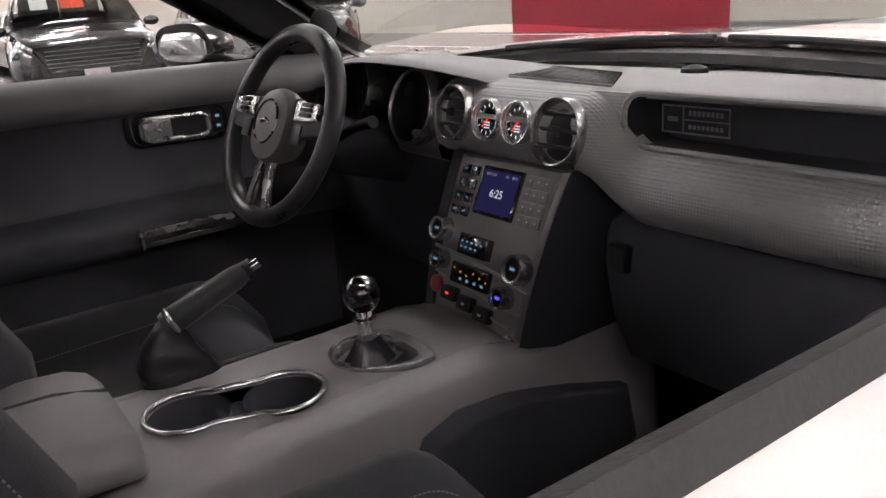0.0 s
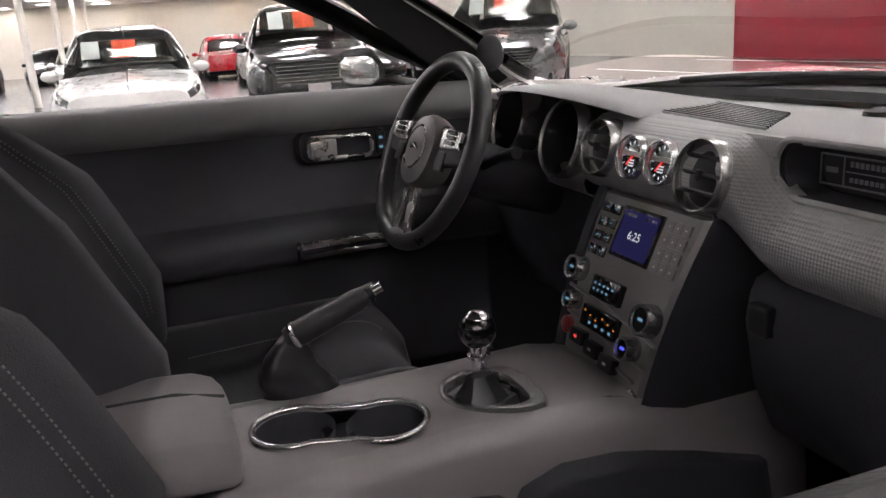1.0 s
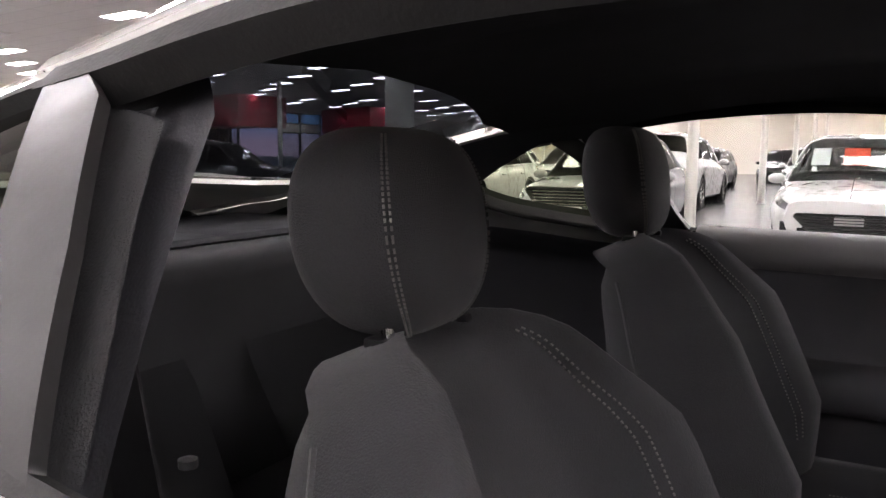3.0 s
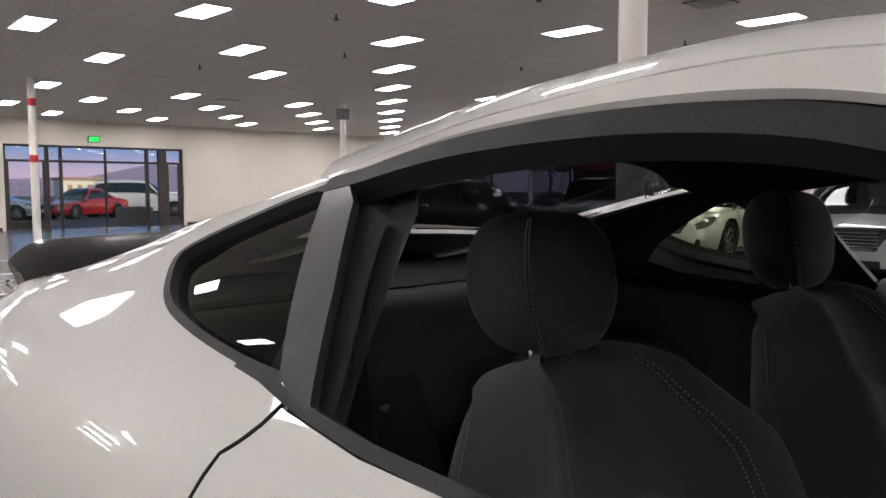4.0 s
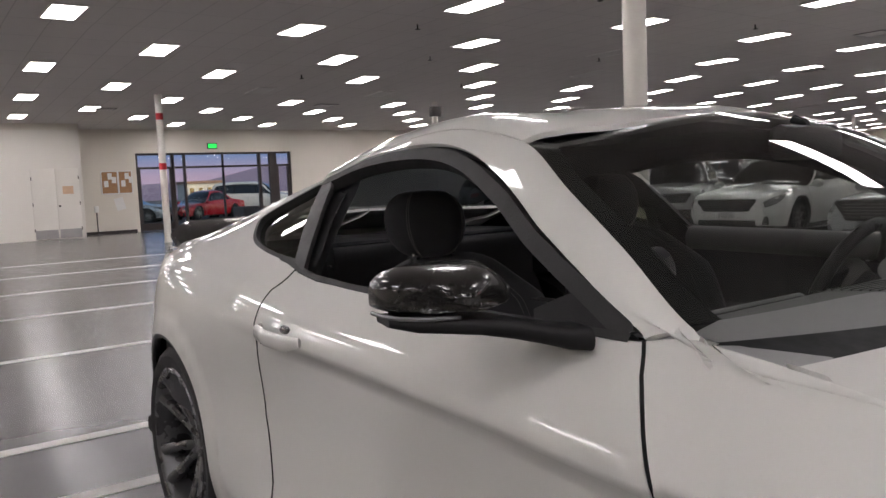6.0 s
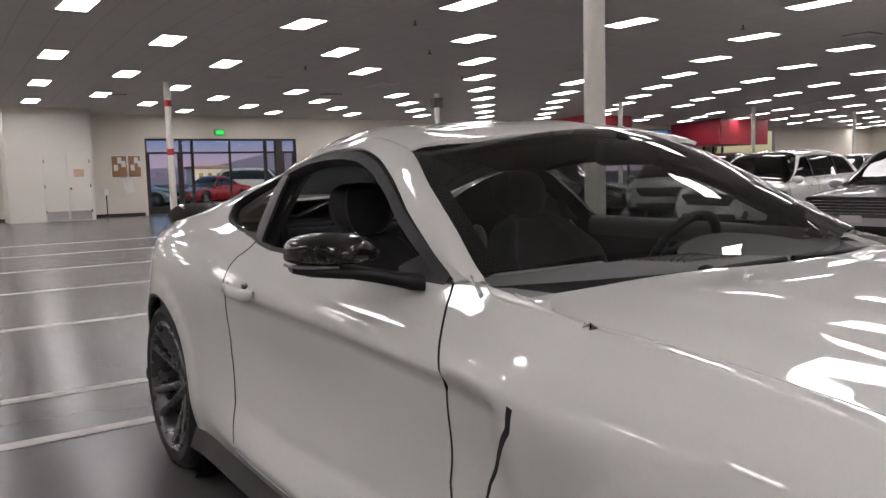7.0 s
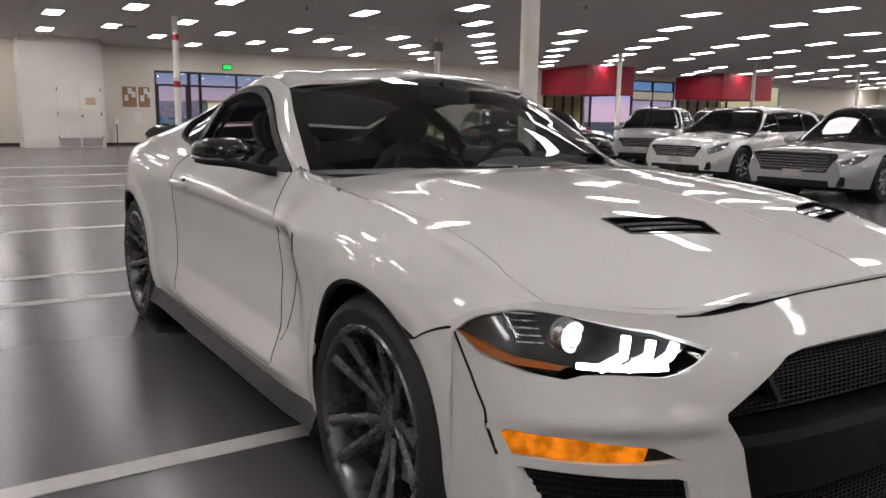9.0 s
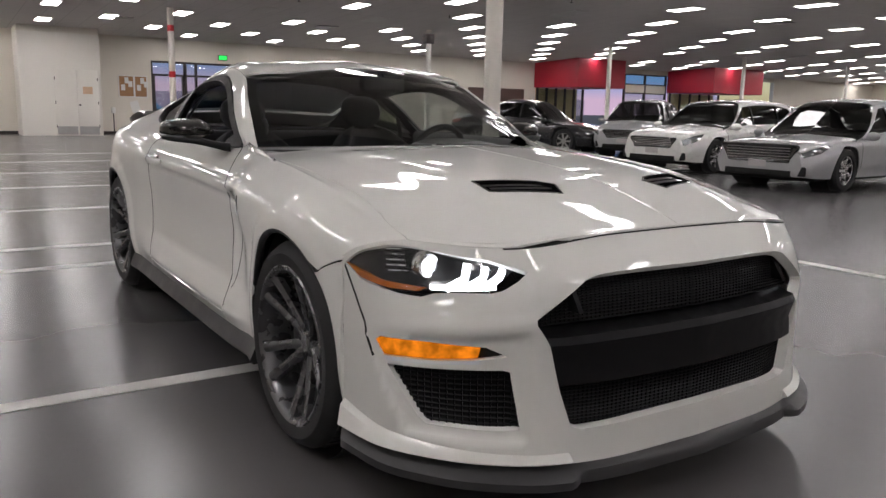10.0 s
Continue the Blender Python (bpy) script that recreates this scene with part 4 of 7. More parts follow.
    for q in np.linspace(0, 1, 12):
        f = math.sqrt(max(.02, 1 - (q * .985) ** 2.4))
        ring = []
        for n in range(44):
            t = 2 * math.pi * n / 44
            c_, s_ = math.cos(t), math.sin(t)
            a = math.copysign(abs(c_) ** .5, c_)
            b = math.copysign(abs(s_) ** .5, s_)
            inner = max(0, -a * sg)
            top = (.054 - .008 * max(0, a * sg) ** 2) * (1 - .62 * max(0, (inner - .45) / .55) ** 1.4) * f
            low = .016 * f ** .3
            ring.append(Vector((-.045 + .125 * q - .03 * abs(a) ** 2 * q, a * .114 * f ** .7 - sg * .006, (b * top if b > 0 else b * low) + .004)))
        rings.append(ring)
    loft(bm, rings)
    mirr = part("mirror_housing", bm, carbon, coupe, "gloss black carbon mirror housing", m=mm)
    bm = bmesh.new()
    loft(bm, [[Vector((x_, a, b + .006)) for a, b in rounded(w_, h_, .045, 5)] for x_, w_, h_ in ((-.047, .19, .064), (-.05, .18, .056))])
    part("mirror_glass", bm, chrome, mirr)
    bm = bmesh.new()
    tube(bm, [(-.03, sg * .107, -.013), (.012, sg * .102, -.013), (.042, sg * .086, -.014), (.060, sg * .05, -.015), (.068, sg * .0, -.016)], .0035, 8)
    part("indicator_strip", bm, mat("indicator_clear", (.16, .16, .165), .2, bump=0), mirr)
    bm = bmesh.new()
    loft(bm, [[Vector((cx_ + a, yy, zz + b)) for a, b in rounded(ww, hh, hh * .45, 4)] for yy, cx_, zz, ww, hh in ((sg * .098, -.005, -.022, .07, .012), (sg * .06, .004, -.026, .11, .020), (-sg * .03, .018, -.032, .12, .026), (-sg * .08, .045, -.040, .10, .028), (-sg * .12, .072, -.048, .09, .030), (-sg * .15, .094, -.054, .085, .034), (-sg * .178, .104, -.056, .085, .036))])
    part("mirror_arm", bm, black_satin, mirr)

# bonnet, roof, deck: both halves in one mesh
HOOD = [(-.68, 5.02), (-.66, 4.72), (-.58, 4.78), (-.45, 4.86), (-.2, 4.94), (0, 4.96), (.13, 4.95), (.25, 4.90), (.36, 4.78), (.45, 4.48), (.52, 4.03), (.60, 4.02), (.685, 4.02), (.74, 4.03), (.765, 4.5), (.776, 5.0), (.782, 5.6), (.785, 6.3), (.785, 7), (-.47, 7), (-.485, 6.75), (-.51, 6.5), (-.54, 6.25), (-.57, 6), (-.60, 5.75), (-.63, 5.5), (-.66, 5.25)]
for mir in (False, True):
    # raised black strip drawn as the shade in the bonnet's front gap
    bm = bmesh.new()
    ribbon(bm, nose_at, [(.0, 4.985), (.12, 4.985), (.25, 4.985), (.38, 4.98), (.5, 4.98), (.575, 4.975)], .005, .0022, mirror=mir, sc=NOSE_SC, mid=(-.5, 0, .45))
    part("bonnet_gap_shade", bm, void_black, coupe, "narrow black strip for the shade in the gap at the bonnet's front edge")
VENT = [(.335, 5.98), (.345, 6.08), (.40, 6.45), (.44, 6.55), (.52, 6.46), (.50, 6.35), (.455, 6.0), (.44, 5.93)]
panel("bonnet", body_at, HOOD, paint_white, coupe, "white bonnet with two black vents", holes=[VENT], both=True, step=.025, flange=.008, gap=.0015)
for mir in (False, True):
    ve = panel("bonnet_vent", body_at, VENT, carbon, coupe, "gloss black bonnet vent", mirror=mir, lift=-.02, gap=0, flange=0, step=.02)
    bm = bmesh.new()
    ribbon(bm, body_at, VENT + VENT[:1], .008, .002, mirror=mir, depth=.022)
    part("vent_rim", bm, black_gloss, ve)
    for q in (.3, .6):
        bm = bmesh.new()
        ribbon(bm, body_at, [(.335 + .11 * q + .012, 6.0), (.40 + .10 * q, 6.48)], .022, -.004, mirror=mir, depth=.016)
        part("vent_blade", bm, black_gloss, ve)
WS_TOP = [(-1.30, 5.02), (-1.255, 5.3), (-1.22, 5.8), (-1.198, 6.4), (-1.185, 7)]
RG_TOP = [(-2.30, 7), (-2.31, 6.4), (-2.32, 5.8), (-2.33, 5.35), (-2.28, 5.02)]
panel("roof", body_at, WS_TOP + RG_TOP + [(-2.1, 5.02), (-1.9, 5.02), (-1.6, 5.02)], paint_white, coupe, "white roof panel", both=True, step=.04, gap=.001)
base_x, top_x = cur([0, .25, .5, .75, .97, 1.1], [-.50, -.55, -.62, -.70, -.81, -.90]), cur([0, .3, .6, .85, .985, 1.1], [-1.185, -1.20, -1.225, -1.262, -1.30, -1.32])
bm = bmesh.new()
grid_ = []
for q in np.linspace(-.992, .992, 49):
    xs_ = np.linspace(float(base_x(abs(q))), float(top_x(abs(q))), 26)
    P_ = glass_at(xs_, np.full(26, 7 - 2 * abs(q)))
    grid_.append([Vector((p[0], math.copysign(p[1], q), p[2] - .003)) for p in P_])
loft(bm, grid_, closed=False)
wsx = part("windscreen", bm, glass_screen, coupe, "clear laminated windscreen with dark border")
wsx.visible_shadow = False
bm = bmesh.new()
for mir in (False, True):
    ribbon(bm, glass_at, [(-.80, 5.07), (-.95, 5.07), (-1.15, 5.07), (-1.27, 5.10)], .05, -.0045, mirror=mir, depth=.006)
    ribbon(bm, glass_at, [(-1.262, 5.15), (-1.205, 5.8), (-1.18, 6.4), (-1.165, 7)], .05, -.0045, mirror=mir, depth=.006)
part("glass_border", bm, black_gloss, wsx, "black printed glass border")
RG = [(-2.28, 5.06), (-2.33, 5.35), (-2.32, 5.8), (-2.31, 6.4), (-2.30, 7), (-2.98, 7), (-2.97, 6.4), (-2.95, 5.8), (-2.88, 5.2), (-2.6, 5.08)]
panel("rear_glass", glass_at, RG, glass_tint, coupe, "tinted rear window", both=True, lift=-.003, flange=0, gap=0, step=.05).visible_shadow = False
panel("boot_lid", body_at, [(-2.6, 5.02), (-2.6, 5.07), (-2.88, 5.19), (-2.95, 5.8), (-2.97, 6.4), (-2.98, 7), (-3.68, 7), (-3.68, 5.02), (-3.2, 5.02), (-2.9, 5.02)], paint_white, coupe, "white boot lid", both=True, step=.05)
bm = bmesh.new()
rings = []
for q in np.linspace(-1, 1, 33):
    rings.append([Vector((x - k * q * q, q * .765, z - d * q * q)) for x, k, z, d in ((-.43, .20, .930, .03), (-.44, .20, .945, .035), (-.54, .22, .946, .032), (-.60, .25, .950, .012), (-.61, .25, .935, .012))])
loft(bm, rings)
part("cowl", bm, black_satin, coupe, "black plastic cowl below the windscreen")
# tail
bm = bmesh.new()
rings = []
for v in np.linspace(0, 7, 24):
    p = body_at([-3.68], [v])[0]
    rings.append(p)
left = [Vector((p[0], p[1], p[2])) for p in rings]
right = [Vector((p[0], -p[1], p[2])) for p in rings[::-1][1:]]
ring = left + right
loft(bm, [ring, [Vector((-3.78, q.y * .97, .62 + (q.z - .62) * .94)) for q in ring], [Vector((-3.82, q.y * .85, .62 + (q.z - .62) * .7)) for q in ring]], closed=True)
part("rear_bumper", bm, paint_white, coupe, "white rear bumper and tail panel")
# spoiler: dark wing with turned-down ends
bm = bmesh.new()
rings = []
for y in np.linspace(-.66, .66, 61):
    q = abs(y) / .66
    zt = 1.066 - .010 * q ** 2 - .046 * max(0, (q - .86) / .14) ** 2
    leg = min(1, max(0, (q - .66) / .07))
    zb = 1.006 - .070 * leg * leg * (3 - 2 * leg)
    h, xc = zt - zb, -3.47 + .05 * q ** 3
    lean = .10 + .045 * leg
    rings.append([Vector((xc + lean * .7, y, zb)), Vector((xc + lean * .45, y, zb + .30 * h)), Vector((xc - .01, y, zb + .72 * h)), Vector((xc - .085, y, zt - .004)), Vector((xc - .115, y, zt + .004)), Vector((xc - .118, y, zt - .010)), Vector((xc - .05, y, zb + .45 * h)), Vector((xc - .02, y, zb))])
loft(bm, rings)
part("spoiler", bm, carbon, coupe, "gloss black carbon boot spoiler", auto=50)

# inner dark shell: floor, wheel houses, bulkhead
part("floor_pan", box(bmesh.new(), (-3.6, -.80, .17), (.62, .80, .24), .02, 2), void_black, coupe)
for cx in (FRONT, REAR):
    for s in (-1, 1):
        part("wheel_liner", lathe(bmesh.new(), [(.40, -s * .12), (.40, s * .12), (.05, s * .12)], 28, Matrix.Translation((cx, s * .76, .36)) @ pose(0, 0, 0, 90), caps=False), void_black, coupe, "black wheel arch liner")
bm = bmesh.new()
box(bm, (-.52, -.72, .24), (-.48, .72, .90))
part("bulkhead", bm, void_black, coupe)
for s in (-1, 1):
    for cx in (FRONT - .015, REAR + .02):
        bm = bmesh.new()
        pts = []
        for i in range(27):
            t = math.pi * (-.06 + 1.12 * i / 26)
            x, z = cx + .356 * math.cos(t), .352 + .380 * math.sin(t)
            p = body_at([x], [line_v(x, z)])[0]
            pts.append(Vector((x, s * (-p[1] - .014), z)))
        tube(bm, pts, .014, 8)
        part("arch_lip", bm, black_satin, coupe, "dark wheel arch lip")

# wheels
def wheel(cx, side, r=.347, w=.255, name="wheel"):
    e = part(name, lathe(bmesh.new(), [(.255, -w / 2 + .01), (.266, -w / 2), (.305, -w / 2 - .004), (r - .022, -w / 2 + .008), (r - .004, -w / 2 + .035), (r, 0), (r - .004, w / 2 - .035), (r - .022, w / 2 - .008), (.305, w / 2 + .004), (.268, w / 2 - .002), (.255, w / 2 - .014)], 64, caps=False), tyre_rubber, coupe, "low-profile black tyre on a dark ten-spoke rim")
    bm = bmesh.new()
    for q in range(56):
        a = 2 * math.pi * q / 56
        for h0, h1, tw in ((-.115, -.06, .05), (.06, .115, -.05)):
            m = Matrix.Rotation(a, 4, "Z")
            box(bm, (r - .006, -.012, h0 * .72), (r + .0008, .012, h1 * .72), m=m @ Matrix.Rotation(tw, 4, "X"))
    part("tread_block", bm, tyre_rubber, e, smooth=False)
    rim = part("rim", lathe(bmesh.new(), [(.256, -.125), (.268, -.122), (.266, -.112), (.245, -.10), (.240, .0), (.246, .105), (.262, .121), (.268, .124), (.262, .130), (.252, .126), (.244, .116), (.236, .08), (.230, .0), (.234, -.10), (.250, -.12)], 64, caps=False), rim_grey, e, "dark grey rim")
    for q in range(10):
        a = 2 * math.pi * q / 10 + (.09 if q % 2 else -.09)
        m = Matrix.Rotation(a, 4, "Z")
        bm = bmesh.new()
        rings = []
        for t in np.linspace(0, 1, 7):
            rr = .035 + .208 * t
            ww = .0125 + .005 * (1 - t) + .007 * t ** 3
            hz = .058 + .062 * t ** 1.2
            rings.append([m @ Vector((rr, -ww, hz - .028)), m @ Vector((rr, -ww, hz - .006)), m @ Vector((rr, -ww * .35, hz + .003)), m @ Vector((rr, ww * .35, hz + .003)), m @ Vector((rr, ww, hz - .006)), m @ Vector((rr, ww, hz - .028))])
        loft(bm, rings)
        part("spoke", bm, rim_grey, rim)
    part("centre_cap", lathe(bmesh.new(), [(.055, .02), (.055, .055), (.034, .062), (.030, .066), (0.0, .067)], 28, caps=False), rim_grey, rim)
    for q in range(5):
        a = 2 * math.pi * q / 5 + .3
        part("lug_nut", lathe(bmesh.new(), [(.010, .03), (.010, .062), (.005, .066)], 6, Matrix.Translation((.045 * math.cos(a), .045 * math.sin(a), 0))), black_satin, rim)
    part("brake_disc", lathe(bmesh.new(), [(.06, -.02), (.185, -.02), (.185, .008), (.06, .008)], 40, caps=False), mat("disc_steel", (.25, .25, .25), .35, metal=.9), e)
    bm = bmesh.new()
    pts = [Vector((.15 * math.cos(t), .15 * math.sin(t), .012)) for t in np.linspace(2.7, 3.9, 9)]
    tube(bm, pts, .032, 8, squash=(1.2, .8))
    part("brake_caliper", bm, mat("caliper_grey", (.03, .028, .028), .4), e, "dark brake caliper")
    e.matrix_basis = pose(cx, side * (.815 if cx > -1 else .79), .347, -90 * side, 0, 0) @ Matrix.Rotation(.2, 4, "Z")
    return e


for cx in (FRONT, REAR):
    for s in (-1, 1):
        wheel(cx, s)

# front bumper
GR = [(0, 4.12), (.20, 4.12), (.34, 4.08), (.385, 4.0), (.45, 3.62), (.535, 3.12), (.535, 3.0), (.50, 2.55), (.47, 1.74), (.432, 1.0), (.40, .93), (.2, .98), (0, 1.0)]
HL = [(.985, 4.72), (.94, 4.84), (.88, 4.90), (.80, 4.92), (.733, 4.87), (.675, 4.79), (.615, 4.73), (.57, 4.55), (.535, 4.38), (.565, 4.16), (.60, 3.99), (.623, 3.95), (.69, 4.01), (.725, 4.0), (.754, 3.91), (.808, 4.0), (.906, 4.25)]
SIG = [(.868, 2.60), (.855, 2.70), (.75, 2.68), (.638, 2.58), (.59, 2.38), (.645, 2.33), (.75, 2.28), (.846, 2.26)]
INT = [(.838, 2.08), (.72, 2.12), (.60, 2.12), (.583, 2.08), (.57, 1.5), (.56, .95), (.60, .92), (.755, .92), (.775, 1.1)]
OUT = [(0, .22), (.2, .22), (.44, .22), (.7, .22), (.999, .22), (.999, 4.0), (.999, 4.99), (.8, 4.995), (.5, 4.995), (0, 4.995)]
nose_k = dict(sc=NOSE_SC, step=.022, gap=0)
bump = panel("front_bumper", nose_at, OUT, paint_white, coupe, "white front bumper with wide black grille", holes=[[(-.01, 4.12)] + GR[1:-1] + [(-.01, 1.0)], HL, SIG, INT], flange=.035, **nose_k)
bump2 = panel("front_bumper", nose_at, OUT, paint_white, coupe, "white front bumper with wide black grille", holes=[[(-.01, 4.12)] + GR[1:-1] + [(-.01, 1.0)], HL, SIG, INT], flange=.035, mirror=True, **nose_k)


def nose_back(d):
    def f(u, w):
        p = nose_at(np.clip(u, 0, 1), w)
        p[:, 0] -= d
        return p
    return f


NM = dict(sc=NOSE_SC, mid=(-.5, 0, .45))
for mir in (False, True):
    panel("grille_backing", nose_back(.085), [(0, 4.4), (.45, 4.4), (.6, 3.2), (.56, 2.4), (.50, .8), (0, .8)], void_black, coupe, "black grille backing", mirror=mir, step=.04, gap=0, flange=0, **NM)
    panel("intake_backing", nose_back(.05), [(.87, 2.3), (.55, 2.3), (.53, .8), (.78, .8)], void_black, coupe, "black intake backing", mirror=mir, step=.04, gap=0, flange=0, **NM)
    # mesh bars in the openings
    for nm, w0, w1, u1, dd, n in (("upper_mesh", 2.85, 4.2, .54, .06, 19), ("lower_mesh", .90, 1.80, .49, .045, 14)):
        bm = bmesh.new()
        sf_ = nose_back(dd)
        for i in range(n):
            w = w0 + (w1 - w0) * i / (n - 1)
            ue = u1 if nm == "lower_mesh" else min(.56, .40 + max(0, (4.05 - w)) * .17)
            uu = np.linspace(0, ue, 14)
            P = sf_(uu, np.full(14, w))
            if mir:
                P[:, 1] *= -1
            tube(bm, [Vector(p) for p in P], .0035, 4, caps=False)
        for u in np.arange(.012, u1, .014):
            ww = np.linspace(w0, min(w1, 4.05 - max(0, (u - .40) / .17)) if nm == "upper_mesh" else w1, 6)
            P = sf_(np.full(6, u), ww)
            if mir:
                P[:, 1] *= -1
            tube(bm, [Vector(p) for p in P], .003, 4, caps=False)
        part(nm, bm, bar_black, coupe, "black honeycomb grille mesh", smooth=False)
    bm = bmesh.new()
    sf_ = nose_back(.042)
    for i in range(13):
        w = .86 + 1.32 * i / 12
        uu = np.linspace(.54, .80 + .06 * (w - 1), 10)
        P = sf_(uu, np.full(10, w))
        if mir:
            P[:, 1] *= -1
        tube(bm, [Vector(p) for p in P], .0035, 4, caps=False)
    for u in np.arange(.545, .87, .015):
        ww = np.linspace(.86 if u < .80 else .86 + (u - .80) / .06, 2.18, 6)
        P = sf_(np.full(6, u), ww)
        if mir:
            P[:, 1] *= -1
        tube(bm, [Vector(p) for p in P], .003, 4, caps=False)
    part("intake_mesh", bm, bar_black, coupe, "black honeycomb intake mesh", smooth=False)
    # grille fin
    bm = bmesh.new()
    a, b, c = nose_at([.40], [3.1])[0], nose_at([.40], [3.9])[0], nose_at([.34], [3.02])[0]
    sg = -1 if mir else 1
    loft(bm, [[Vector((q[0] - o, sg * (q[1] + t), q[2])) for q, o in ((a, .015), (b, .05), (b, .08), (a, .08))] for t in (-.008, .008)])
    part("grille_fin", bm, bar_black, coupe)
    # headlamp
    hl = panel("headlamp", nose_back(.055), HL, black_gloss, coupe, "lit headlamp in a black housing with white light bars", mirror=mir, step=.02, gap=0, flange=0, **NM)
    lens = panel("lens", nose_at, HL, glass_lamp, hl, "clear lamp lens", mirror=mir, step=.02, lift=.001, gap=.001, flange=0, **NM)
    amb = panel("side_marker", nose_back(.012), [(.97, 4.72), (.905, 4.30), (.82, 4.08), (.755, 4.02), (.735, 4.12), (.82, 4.25), (.90, 4.48)], amber_lens, hl, "amber side marker", mirror=mir, step=.015, gap=.002, flange=.02, **NM)
    c = nose_back(.03)([.712], [4.52])[0]
    bm = bmesh.new()
    m = pose(c[0], c[1] * sg, c[2], 0, 90, 0) @ pose(0, 0, 0, 0, 0, 0)
    lathe(bm, [(.0, .014), (.011, .012), (.019, .006), (.022, -.01)], 24, m, caps=False)
    part("projector", bm, lamp_white, hl, "glowing projector lens")
    bm = bmesh.new()
    lathe(bm, [(.023, .004), (.033, .004), (.036, -.03)], 24, m, caps=False)
    part("projector_ring", bm, satin_metal, hl)
    for q in range(3):
        u0 = .665 - .034 * q
        pts = [(u0 + .012, 4.10 + .03 * q), (u0 - .022, 4.36), (u0 - .03, 4.62 - .06 * q)]
        bm = bmesh.new()
        ribbon(bm, nose_back(.022), [(u0 + .03, 4.06), (u0 - .006, 4.28), (u0 - .018, 4.60 - .07 * q)], .020, .004, mirror=mir, depth=.012, **NM)
        part("light_bar", bm, lamp_white, hl, "white running light bar")
    bm = bmesh.new()
    ribbon(bm, nose_back(.026), [(.72, 4.10), (.66, 4.06), (.60, 4.04)], .014, .004, mirror=mir, depth=.01, **NM)
    part("light_bar", bm, lamp_white, hl, "white running light bar")
    for q in range(5):
        bm = bmesh.new()
        ribbon(bm, nose_back(.03), [(.80 + .0 * q, 4.42 + .1 * q), (.755, 4.40 + .1 * q)], .003, .003, mirror=mir, depth=.004, **NM)
        part("reflector_rib", bm, satin_metal, hl)
    # indicator
    si = panel("indicator", nose_back(.02), SIG, void_black, coupe, "lit amber indicator strip", mirror=mir, step=.02, gap=0, flange=0, **NM)
    panel("amber_lens", nose_back(.006), [(.862, 2.60), (.852, 2.67), (.75, 2.65), (.645, 2.55), (.650, 2.36), (.75, 2.31), (.842, 2.29)], lamp_amber, si, "glowing amber lens", mirror=mir, step=.015, gap=0, flange=.014, **NM)
    # bumper seam slot
    bm = bmesh.new()
    ribbon(bm, nose_at, [(.985, 4.68), (.945, 3.8), (.915, 3.0), (.882, 2.2)], .009, .0008, mirror=mir, **NM)
    part("bumper_slot", bm, void_black, coupe, "narrow black slot in the bumper corner")

# black bar across the grille
bm = bmesh.new()
rings = []
for u in np.linspace(-.515, .515, 41):
    s = -1 if u < 0 else 1
    q = []
    ws = (2.80, 2.68, 2.55, 2.2, 1.95, 1.80, 1.72)
    dx = (-.10, -.008, .004, -.012, -.006, -.004, -.08)
    shrinkw = max(0, (abs(u) - .46) / .06)
    for w, d in zip(ws, dx):
        p = nose_at([abs(u) * (1 - .0 * shrinkw)], [w])[0]
        q.append(Vector((p[0] + d - .012 * shrinkw, p[1] * s, p[2])))
    rings.append(q)
loft(bm, rings)
part("bumper_bar", bm, bar_black, coupe, "satin black bar across the grille")
# chin splitter
bm = bmesh.new()
rings = []
for u in np.linspace(-1, 1, 81):
    s = -1 if u < 0 else 1
    a = abs(u)
    p = nose_at([a], [.24])[0]
    out_x, out_y = .028 + .034 * min(1, max(0, (a - .40) / .04)) - .02 * a, .03 * a
    z = p[2]
    rings.append([Vector((p[0] - .10, p[1] * s + s * .05, z - .01)), Vector((p[0] - .004, p[1] * s, z)), Vector((p[0] + .02, p[1] * s - s * out_y * .6, z - .016)), Vector((p[0] + out_x, p[1] * s - s * out_y, z - .030)), Vector((p[0] + out_x, p[1] * s - s * out_y, z - .052)), Vector((p[0] - .10, p[1] * s + s * .05, z - .055))])
loft(bm, rings)
part("splitter", bm, skirt_grey, coupe, "dark grey chin splitter")
for mir in (False, True):
    sg = -1 if mir else 1
    bm = bmesh.new()
    rings = []
    for t in np.linspace(0, 1, 18):
        u = .435 + .56 * t
        p, p2 = nose_at([u], [.24])[0], nose_at([u], [.24 + .22 + .45 * t ** 3])[0]
        o = .02 + .012 * t
        rings.append([Vector((p2[0], sg * p2[1], p2[2])), Vector((p2[0] + o * .7 * (1 - t * .6), sg * (p2[1] - o * .6 * t), p2[2] - .012)), Vector((p[0] + o * (1 - t * .5), sg * (p[1] - o * t), p[2] + .01)), Vector((p[0], sg * p[1], p[2]))])
    loft(bm, rings)
    part("corner_fin", bm, paint_white, coupe, "white corner fin above the splitter")
# wiper
for y0 in (-.06, .47):
    bm = bmesh.new()
    P = []
    for t in np.linspace(0, 1, 10):
        y = y0 - .50 * t
        P.append(Vector((-.525 - .13 * (abs(y) / .7) ** 2, y, .968 - .028 * (abs(y) / .6) ** 2)))
    tube(bm, P, .007, 8)
    part("wiper", bm, black_rubber, coupe, "black wiper blade")

